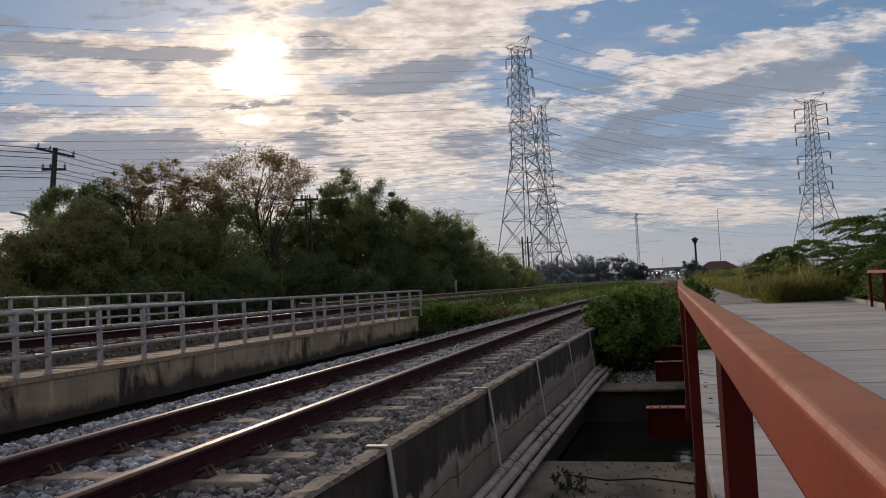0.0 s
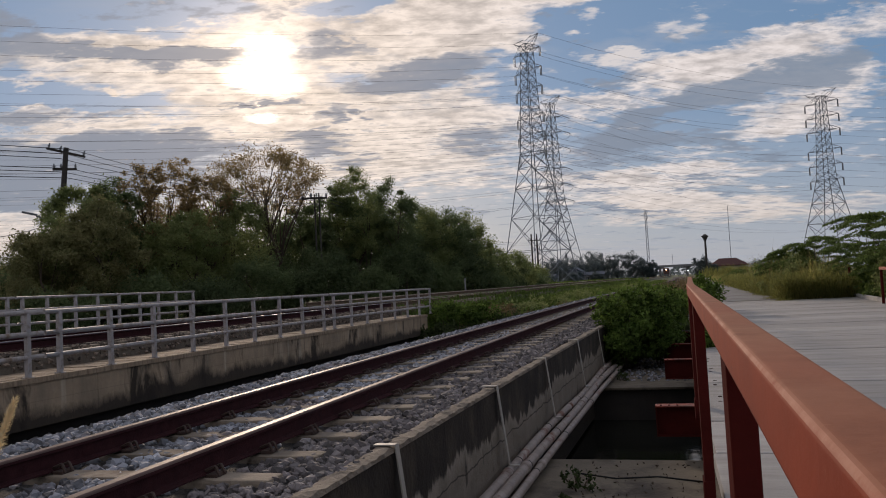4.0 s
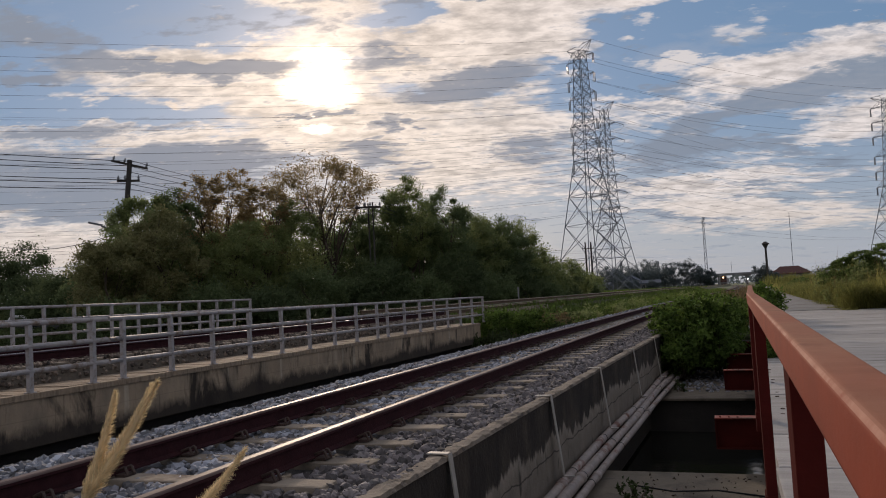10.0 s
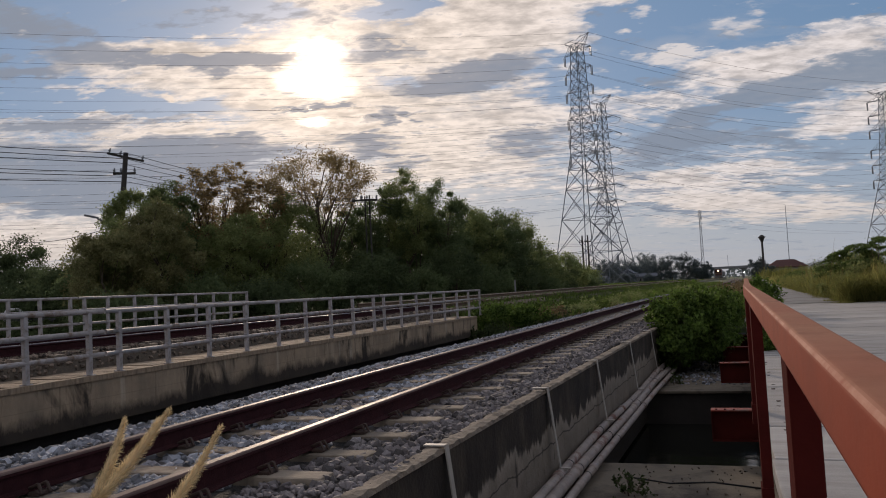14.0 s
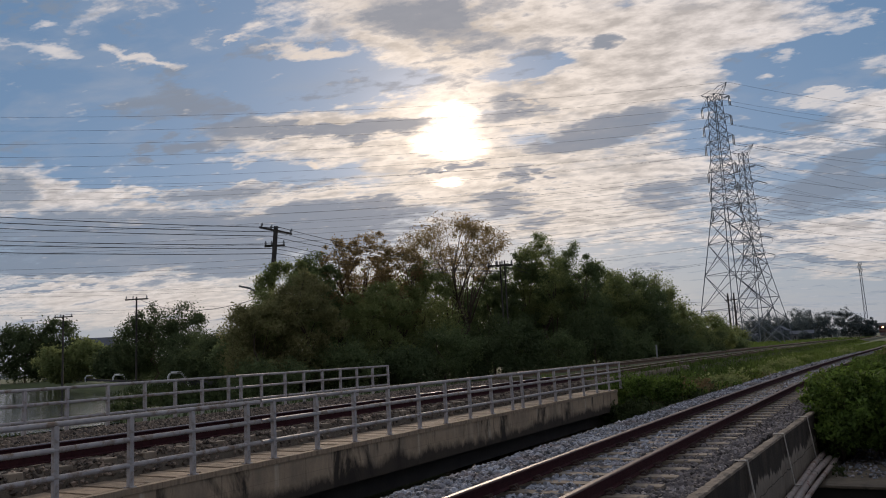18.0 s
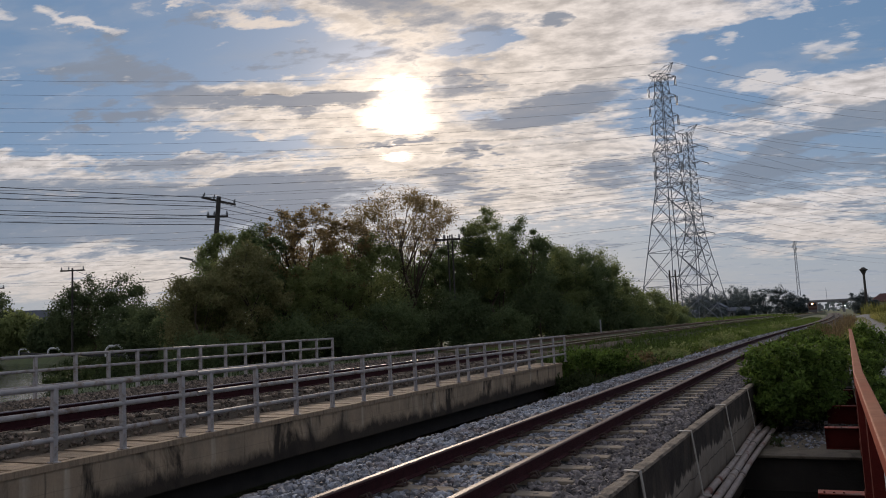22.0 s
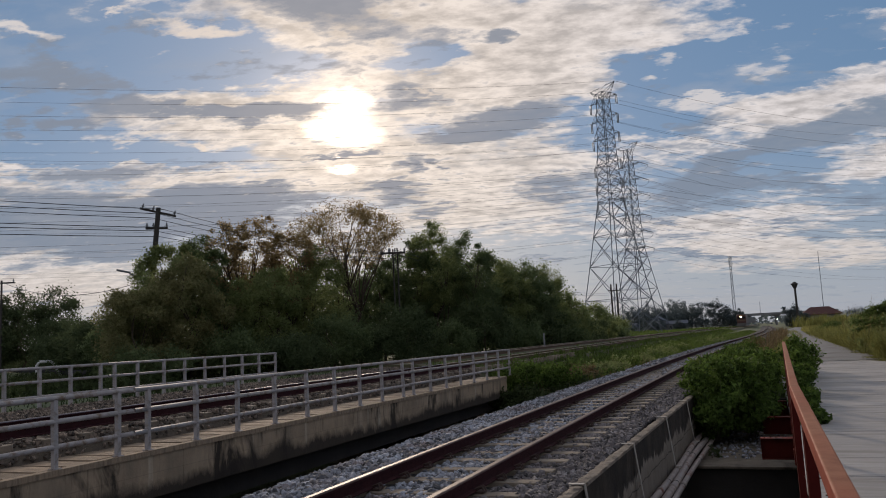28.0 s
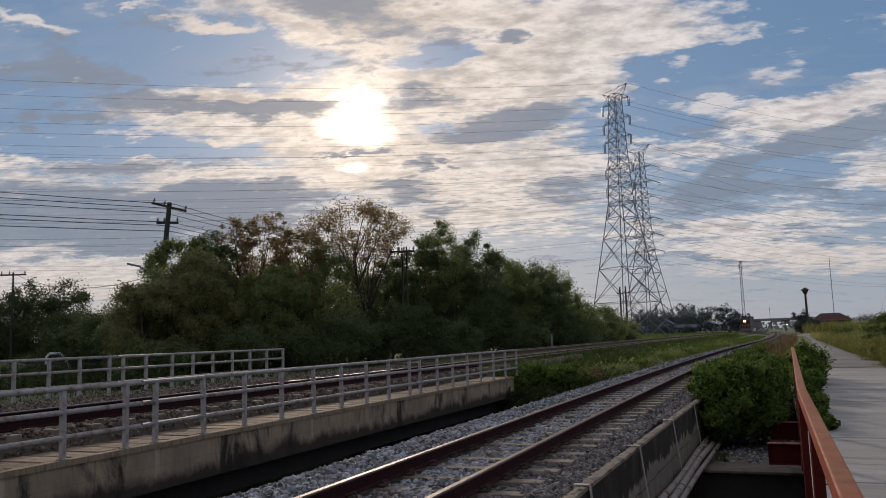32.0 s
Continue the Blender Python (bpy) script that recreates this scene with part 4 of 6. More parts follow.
    stones("ballast_stones", "brown-grey crushed stone on the bridge deck", (-3.1, 1.13), (3, 24), 0.035, 35000, far_x, fz, M["far_ballast_stone"], 6, gap, True)


beds()


# ---- bridge of the far track: beam, plank walk, fences ----
def beam_x(y):
    return -7.645 + 0.000483 * y * y


def far_bridge():
    ys = spaced(-14, 23.4, 1.0)
    br = empty("bridge_beam", pose(0, 0, 0), "long weathered concrete bridge beam with dark water stains", "bridge beam", kind="structure")
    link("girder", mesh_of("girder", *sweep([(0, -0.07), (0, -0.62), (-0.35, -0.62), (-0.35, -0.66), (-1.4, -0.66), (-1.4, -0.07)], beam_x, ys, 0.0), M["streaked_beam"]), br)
    # underside coloured near black in place of its shade
    link("soffit", mesh_of("soffit", *sweep([(-0.35, -0.66), (-0.35, -1.0), (-1.4, -1.0), (-1.4, -0.66)], beam_x, ys, 0.0), M["shade_concrete"]), br, "dark underside of the beam")
    link("kerb", mesh_of("kerb", *sweep([(0.02, 0.0), (0.02, -0.07), (0.002, -0.075), (-0.10, -0.075), (-0.10, 0.0)], beam_x, ys, 0.0), M["plank_wood"]), br)
    back = empty("bridge_beam", pose(0, 0, 0), "concrete edge beam on the pond side of the bridge", "bridge beam", kind="structure")
    link("girder", mesh_of("girder", *sweep([(-3.05, -0.10), (-3.45, -0.10), (-3.45, -1.4), (-3.05, -1.4)], far_x, ys, 0.41), M["beam_concrete"]), back)
    pier = empty("bridge_pier", pose(0, 0, 0), "dark concrete abutment under the bridge", "bridge pier", kind="structure")
    bm = bmesh.new()
    box(bm, -13.2, -7.9, 22.6, 24.2, -2.6, -0.7)
    part("abutment", bm, M["beam_concrete"], pier)
    bm = bmesh.new()
    box(bm, 0.12, 0.88, -0.085, 0.085, -0.04, 0.0, 0.004)
    plank = bpy.data.meshes.new("plank")
    bm.to_mesh(plank)
    bm.free()
    plank.materials.append(M["plank_wood"])
    walk_ = empty("plank_walk", pose(0, 0, 0), "narrow walkway of pale brown cross planks beside the track", "walkway", kind="structure")
    y = -13.6
    while y < 23.2:
        link("plank", plank, walk_, m=pose(beam_x(y) - 0.98, y, 0.004 + random.uniform(-0.004, 0.004), 0, 0, random.uniform(-0.8, 0.8)))
        y += 0.40
    # planks run wide: stretch each to its pitch
    for v in plank.vertices:
        v.co.y *= 1.98


far_bridge()


def fence(label, fx, z0, ztop, rails, posts, breaks, rp, rr, dx=0.0):
    """A grey pipe fence: posts at their places along the line, rails broken at the joints."""
    fe = empty("fence", pose(0, 0, 0), label, "fence")
    bm = bmesh.new()
    box(bm, -rp, rp, -rp, rp, 0, ztop - z0 - rr, 0.008)
    box(bm, -rp * 1.7, rp * 1.7, -rp * 1.7, rp * 1.7, 0, 0.012)
    post = bpy.data.meshes.new("post")
    bm.to_mesh(post)
    bm.free()
    post.materials.append(M["grey_paint"])
    for y in posts:
        link("post", post, fe, m=pose(fx(y) + dx, y, z0, random.uniform(-0.5, 0.5), random.uniform(-0.4, 0.4), 0))
    ends = [posts[0] - 0.9] + breaks + [posts[-1] + 0.06]
    ring = [(rr * math.cos(a), rr * math.sin(a)) for a in [2 * math.pi * k / 10 for k in range(10)]]
    for a, b in zip(ends, ends[1:]):
        for z in rails:
            f = lambda y: fx(y) + dx
            link("rail", mesh_of("rail", *sweep(ring, f, spaced(a + 0.02, b - 0.02, 1.5), z), M["grey_paint"], True), fe)
    return fe


FRONT_POSTS = [-3.6, -2.65, -1.7, -0.75, -0.2, 0.8, 1.75, 2.7, 3.65, 4.97, 5.9, 6.83, 7.78, 8.30, 9.26, 10.21, 11.21, 12.2, 13.17, 14.16, 15.15, 16.19, 16.74, 17.73, 18.72, 19.73, 20.75, 21.81, 22.87, 23.95]
fence("grey painted steel pipe fence along the concrete bridge", beam_x, 0.0, 0.846, (0.81, 0.54, 0.25), FRONT_POSTS, [-0.47, 8.04, 16.46], 0.030, 0.032, -0.06)
BACK_POSTS = [2.0, 3.0, 4.0, 5.0, 6.0, 7.0, 7.9, 8.7, 9.55, 10.41, 11.17, 11.91, 12.68, 13.07, 13.74, 14.58, 15.3, 16.04, 16.82, 17.57, 18.34, 19.14]
fence("grey steel pipe fence on the pond side of the bridge", lambda y: -13.0, 0.26, 1.135, (1.10, 0.84, 0.55), BACK_POSTS, [12.88], 0.030, 0.030)


# ---- trough wall beside the near track, with straps and pipes ----
def trough():
    ys = spaced(-8, 21.5, 0.75)
    wall = empty("trough_wall", pose(0, 0, 0), "stained dark concrete retaining wall holding the ballast", "retaining wall", kind="structure")
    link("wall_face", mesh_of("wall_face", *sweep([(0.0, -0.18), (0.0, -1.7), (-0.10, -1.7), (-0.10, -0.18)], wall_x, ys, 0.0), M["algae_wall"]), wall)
    fine = spaced(-8, 21.5, 0.06)
    v, f = sweep([(0.008, -0.150), (0.012, -0.182), (-0.105, -0.182), (-0.10, -0.150), (-0.04, -0.143)], wall_x, fine, 0.0)
    chip = random.Random(17)
    v = [(p[0] + (chip.uniform(-0.012, 0.006) if p[2] > -0.17 else 0), p[1], p[2] + (chip.uniform(-0.012, 0.004) if p[2] > -0.17 else 0)) for p in v]
    link("coping", mesh_of("coping", v, f, M["wall_cap"]), wall, "worn chipped beige top edge")
    for y in (-0.8, 2.0, 4.68, 7.37, 9.97, 12.86, 15.6, 18.4):
        bm = bmesh.new()
        x = wall_x(y)
        box(bm, x - 0.13, x + 0.024, y - 0.03, y + 0.03, -0.143, -0.134, 0.002)
        r0 = box(bm, x + 0.013, x + 0.024, y - 0.03, y + 0.03, -0.905, -0.134, 0.002)
        for v in r0.verts:
            if v.co.z < -0.5:
                v.co.x += 0.085
        box(bm, x + 0.098, x + 0.20, y - 0.03, y + 0.03, -0.905, -0.893, 0.002)
        tagged(part("metal_strap", bm, M["strap_metal"]), "pale galvanised flat strap bent over the wall top", "strap", "straps on the wall")
    for k, (dx, z, r) in enumerate(((0.10, -0.95, 0.048), (0.20, -0.985, 0.052), (0.295, -1.03, 0.040))):
        pts = [(wall_x(y) + dx + 0.012 * math.sin(y * 1.1 + k), y, z + 0.014 * math.sin(y * 0.9 + 2 * k)) for y in spaced(-7.5, 21, 0.5)]
        v, f = tube(pts, [r] * len(pts), 12)
        pipe = tagged(link("pipe", mesh_of("pipe", v, f, M["pipe_grey"], True)), "weathered grey-brown pipe running along the wall", "pipe", "pipes along the wall")
        for y in (3.2 + 0.4 * k, 7.2 + 0.4 * k, 11.2 + 0.4 * k, 15.2 + 0.4 * k):
            v, f = tube([(wall_x(y) + dx + 0.012 * math.sin(y * 1.1 + k), y + d, z + 0.014 * math.sin(y * 0.9 + 2 * k)) for d in (-0.07, 0.07)], [r * 1.18] * 2, 12)
            link("coupling", mesh_of("coupling", v, f, M["pipe_grey"], True), pipe)
        for y in (-1.2, 1.4, 2.55, 4.05, 5.75, 7.7, 9.5, 11.9, 14.4, 17.0):
            v, f = tube([(wall_x(y) + dx + 0.012 * math.sin(y * 1.1 + k), y + d, z + 0.014 * math.sin(y * 0.9 + 2 * k)) for d in (-0.009, 0.009)], [r * 1.07] * 2, 12)
            link("tie", mesh_of("tie", v, f, M["dark_pipe"], True), pipe, "black tie wound round the pipe")


trough()


def footings():
    for y0, y1 in ((-6, 8.75), (14.4, 21.5)):
        bm = bmesh.new()
        box(bm, wall_x(8) + 0.02, 0.6, y0, y1, -1.198, -1.15, 0.012)
        tagged(part("footing_slab", bm, M["slab_concrete"]), "cracked grey concrete slab beside the canal", "concrete slab", kind="structure")
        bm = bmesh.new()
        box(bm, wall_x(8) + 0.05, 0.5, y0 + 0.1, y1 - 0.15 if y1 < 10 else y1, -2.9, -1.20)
        tagged(part("footing_wall", bm, M["shade_concrete"]), "concrete footing above the canal, coloured as in deep shade", "concrete wall", kind="structure")
    stones("loose_gravel", "loose grey gravel on the concrete slab", (0.35, 1.9), (15.2, 20.5), 0.035, 700, wall_x, lambda a, b: -1.15, M["ballast_stone"], 9)


footings()


# ---- road deck on red steel beams ----
def deck():
    d = empty("road_deck", pose(0, 0, 0), "road bridge deck of pale grey concrete slabs with dark joints", "bridge deck", kind="structure")
    y, k = -4.15, 0
    while y < 36.5:
        x0 = 0.17 + 0.0165 * (y + 0.65)
        bm = bmesh.new()
        box(bm, x0, 7.8, y + 0.013, y + 1.277, -0.62, -0.50, 0.012)
        for v in bm.verts:
            v.co.z += 0.004 * math.sin(k * 2.3 + v.co.x)
        part("slab", bm, M["deck_concrete"], d)
        for s in (0.18, 1.11):
            bm = bmesh.new()
            rod(bm, (x0 + 0.16, y + s, -0.508), (x0 + 0.16, y + s, -0.494), 0.022, sides=8)
            part("bolt", bm, M["clip_iron"], d)
        y += 1.29
        k += 1
    for y in (-0.7, 4.3, 9.15, 14.07, 17.15, 20.5, 25.5, 30.5):
        beam = empty("steel_beam", pose(0, 0, 0), "dark red steel cross beam under the deck", "steel beam", "beams under the deck")
        x = -0.21 + 0.017 * (y - 9)
        # light top flange and dark web: lit and shaded sides set by colour
        for name, z0, z1, w, skin in (("top_flange", -0.635, -0.622, 0.09, "red_paint_lit"), ("web", -0.95, -0.635, 0.012, "red_paint_shaded"), ("bottom_flange", -0.963, -0.95, 0.09, "red_paint_shaded")):
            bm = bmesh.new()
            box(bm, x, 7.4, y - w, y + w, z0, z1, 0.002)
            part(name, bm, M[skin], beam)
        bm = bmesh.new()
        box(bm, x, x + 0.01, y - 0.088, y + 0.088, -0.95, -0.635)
        part("end_plate", bm, M["red_paint_shaded"], beam)
        for k in range(3):
            bm = bmesh.new()
            rod(bm, (x + 0.06 + 0.09 * k, y - 0.045, -0.623), (x + 0.06 + 0.09 * k, y - 0.045, -0.612), 0.012, sides=6)
            part("bolt", bm, M["red_paint_shaded"], beam)
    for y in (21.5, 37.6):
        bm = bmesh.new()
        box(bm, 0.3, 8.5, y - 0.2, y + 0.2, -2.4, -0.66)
        tagged(part("abutment_wall", bm, M["shade_concrete"]), "concrete abutment below the deck", "abutment", kind="structure")
    bm = bmesh.new()
    box(bm, 0.0, 0.2, -16, 7.6, -0.505, -0.36, 0.02)
    bm.transform(pose(6.98, 28.8, 0, 0, 0, -4.4))
    tagged(part("kerb", bm, M["deck_concrete"]), "low worn concrete kerb along the far deck edge", "kerb", kind="structure")


deck()


def railing():
    ra = empty("railing", pose(0, 0, 0), "red-brown painted steel railing along the deck edge", "railing")
    r, x0, x1, z0 = 0.010, -0.034, 0.034, -0.084
    prof = [(x0, z0), (x1, z0)]
    for cx, a0 in ((x1 - r, 0), (x0 + r, 90)):
        prof.append((cx + r, -r - 0.004) if a0 == 0 else (cx + 0.004, 0.0))
        prof += [(cx + r * math.cos(radians(a0 + 18 * k)), -r + r * math.sin(radians(a0 + 18 * k))) for k in range(6)]
        prof.append((cx - 0.004, 0.0) if a0 == 0 else (cx - r, -r - 0.004))
    prof.append((x0, z0 + 0.004))
    bend = lambda y: 0.739 + 0.0032 * min(y, 9) + (0 if y < 7 else -0.012 * math.sin((y - 7) * 0.5))
    link("top_rail", mesh_of("top_rail", *sweep(prof, rail_x, spaced(-4.0, 7, 0.4) + spaced(7.3, 21.5, 0.6), bend), M["dusty_lit_paint"], True), ra)
    y = -1.30
    while y < 21.5:
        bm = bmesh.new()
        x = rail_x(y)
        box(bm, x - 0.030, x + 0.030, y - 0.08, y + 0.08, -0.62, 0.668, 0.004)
        part("post", bm, M["red_paint_shaded"], ra, "dark red square post")
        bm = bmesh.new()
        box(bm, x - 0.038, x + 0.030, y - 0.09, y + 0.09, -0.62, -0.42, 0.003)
        part("post_shoe", bm, M["red_paint_shaded"], ra)
        y += 3.19
    return ra


railing()


def path():
    mid = glide([(36, 3.6), (60, 3.75), (80, 4.3), (157, 6.4), (207, 10.0), (320, 17.0)])
    tagged(link("path", mesh_of("path", *sweep([(-1.35, -0.52), (-1.25, -0.48), (1.25, -0.48), (1.35, -0.52)], mid, spaced(36.3, 320, 2), 0.0, False), M["asphalt"])), "worn grey paved lane leaving the bridge", "path", kind="structure")


path()


# ---- plants ----
def leaves(name, centres, length, width, material_, rng, droop=0.0):
    n = len(centres)
    a = rng.normal(size=(n, 3))
    a[:, 2] -= droop
    a /= np.linalg.norm(a, axis=1)[:, None]
    b = np.cross(a, rng.normal(size=(n, 3)))
    b /= np.linalg.norm(b, axis=1)[:, None]
    s = rng.uniform(0.6, 1.3, (n, 1))
    a, b = a * length * s, b * width * s
    v = np.stack([centres - a * 0.55, centres + a * 0.05 + b * 0.75, centres + a * 0.5 - b * 0.5], 1)
    return array_mesh(name, v.reshape(-1, 3), np.arange(3 * n).reshape(n, 3), material_)


def crown_points(rng, n, clumps, centre, radii, spread, low=0.35):
    d = rng.normal(size=(clumps, 3))
    d /= np.linalg.norm(d, axis=1)[:, None]
    d *= rng.uniform(low, 1.0, (clumps, 1)) ** 0.6
    cs = centre + d * radii
    cs[:, 2] *= np.where(rng.random(clumps) < 0.15, rng.uniform(1.0, 1.05, clumps), 1.0)
    size = rng.uniform(0.5, 1.35, clumps)
    tall = np.where(rng.random(clumps) < 0.3, rng.uniform(1.0, 1.5, clumps), 0.75)
    pick = rng.integers(0, clumps, n)
    off = rng.normal(size=(n, 3))
    off *= (rng.random(n) ** 0.6 / np.linalg.norm(off, axis=1))[:, None] * (2.15 + 0.4 * rng.normal(size=(n, 1)))
    return cs, cs[pick] + off * (spread * size[pick])[:, None] * np.stack([np.ones(n), np.ones(n), tall[pick]], 1)


def tree(x, y, z, h, r, seed, material_, label, n=6000, clumps=60, leaf=0.20, low=0.35, start=0.15, group="trees along the railway", spread=0.16, limbs=8):
    rng = np.random.default_rng(seed)
    t = empty("tree", pose(x, y, z), label, "tree", group)
    zc, rz = h * (1 + start) / 2, h * (1 - start) / 2
    cs, pts = crown_points(rng, n, clumps, np.array([0, 0, zc]), np.array([r, r, rz]), r * spread, low)
    pts[:, 2] = np.maximum(pts[:, 2], 0.1)
    top = Vector((rng.normal() * 0.08 * h, rng.normal() * 0.08 * h, h * 0.78))
    spine = [Vector((0, 0, -0.2)).lerp(top, k / 5) + Vector((rng.normal(), rng.normal(), 0)) * 0.04 * h * (k % 5 > 0) for k in range(6)]
    v, f = tube(spine, [0.016 * h * (1 - 0.16 * k) for k in range(6)], 8)
    link("trunk", mesh_of("trunk", v, f, M["bark"], True), t)
    for c in cs[rng.permutation(len(cs))[:limbs]]:
        c = Vector(c)
        k = min(int(rng.integers(1, 5)), max(1, int(5 * (c.z - 0.15 * h) / (0.85 * h))))
        mid = spine[k].lerp(c, 0.5) + Vector((0, 0, 0.05 * h * rng.random()))
        v, f = tube([spine[k], mid, c], [0.0045 * h, 0.003 * h, 0.001 * h], 5)
        link("limb", mesh_of("limb", v, f, M["bark"], True), t)
    link("crown", leaves("crown", pts, leaf, leaf * 0.55, material_, rng), t)
    return t


def bush(x, y, z, rx, ry, h, seed, material_, label, n=2500, clumps=26, leaf=0.09, group="bushes by the railing", spread=0.22):
    rng = np.random.default_rng(seed)
    b = empty("bush", pose(x, y, z), label, "bush", group)
    cs, pts = crown_points(rng, n, clumps, np.array([0, 0, h * 0.45]), np.array([rx, ry, h * 0.55]), min(rx, ry, h) * spread, 0.2)
    pts[:, 2] = np.abs(pts[:, 2])
    link("leaves", leaves("leaves", pts, leaf, leaf * 0.6, material_, rng), b)
    for c in cs[:5]:
        base = Vector((c[0] * 0.2, c[1] * 0.2, -0.1))
        v, f = tube([base, base.lerp(Vector(c), 0.5) + Vector((0, 0, 0.05)), c], [0.012, 0.009, 0.004], 5)
        link("stem", mesh_of("stem", v, f, M["bark"], True), b)
    return b


def acacia(x, y, r, h, seed):
    """A spreading shrub: arching stems that carry flat sprays of small leaflets in layers."""
    rng = np.random.default_rng(seed)
    b = empty("bush", pose(x, y, -0.6), "spreading feathery acacia shrub beside the deck", "bush", "shrubs beside the deck")
    pts = []
    for k in range(58):
        a, u = rng.uniform(0, 6.283), rng.random() ** 0.6
        # branches fan out in a few flat storeys
        zc = h * (0.20 + 0.155 * (k % 6) + 0.03 * rng.normal()) * (1 - 0.16 * u * u)
        out = np.array([math.cos(a), math.sin(a), 0.0])
        side = np.array([-out[1], out[0], 0.0])
        n, length = 330, 0.95 * r * rng.uniform(0.5, 1.2)
        s, w = rng.random(n), rng.normal(size=n)
        rise = 0.22 * s - 0.36 * s * s
        pts.append(out * (u * r * 0.6) + np.array([0, 0, zc]) + out * (s * length)[:, None] + side * (w * 0.22 * (1 - 0.75 * s))[:, None] + np.stack([0 * s, 0 * s, rise * length + 0.03 * rng.normal(size=n)], 1))
        if k % 4 == 0:
            c = Vector(out * (u * r * 0.6)) + Vector((0, 0, zc))
            foot = Vector(out * 0.15)
            v, f = tube([foot, foot.lerp(c, 0.55) + Vector((0, 0, 0.12 * h)), c, c + Vector(out * length * 0.8)], [0.03, 0.022, 0.012, 0.004], 5)
            link("stem", mesh_of("stem", v, f, M["bark"], True), b)
    link("leaves", leaves("leaves", np.concatenate(pts), 0.085, 0.045, M["leaf_acacia"], rng), b)
    return b


def grass(name, label, n, place, height, width, material_, seed, lean=0.35):
    """Blades of grass: place(rng, n) gives x, y, z."""
    rng = np.random.default_rng(seed)
    p = place(rng, n)
    n = len(p)
    h = height * (rng.uniform(0.45, 1.15, n) * (0.78 + 0.3 * np.sin(p[:, 0] * 1.3 + 2 * np.sin(p[:, 1] * 0.35)) * np.sin(p[:, 1] * 0.9)))[:, None]
    az = rng.uniform(0, 6.283, n)
    side = np.stack([np.cos(az), np.sin(az), 0 * az], 1) * width
    out = np.stack([-np.sin(az), np.cos(az), 0 * az], 1) * (lean * rng.uniform(0.1, 1.0, n))[:, None]
    up = np.array([[0, 0, 1.0]])
    m = p + h * (0.55 * up + 0.3 * out)
    tip = p + h * (up * (1 - 0.25 * np.linalg.norm(out, axis=1)[:, None]) + out)
    v = np.stack([p - side, p + side, m - side * 0.8, m + side * 0.8, tip], 1)
    i = 5 * np.arange(n)[:, None]
    f = np.concatenate([i + np.array([[0, 1, 3]]), i + np.array([[0, 3, 2]]), i + np.array([[2, 3, 4]])])
    return tagged(link(name, array_mesh(name, v.reshape(-1, 3), f, material_)), label, "grass", kind="stuff")


def on_ground(x, y, dz=-0.03):
    return np.stack([x, y, ground_z(x, y) + dz], 1)


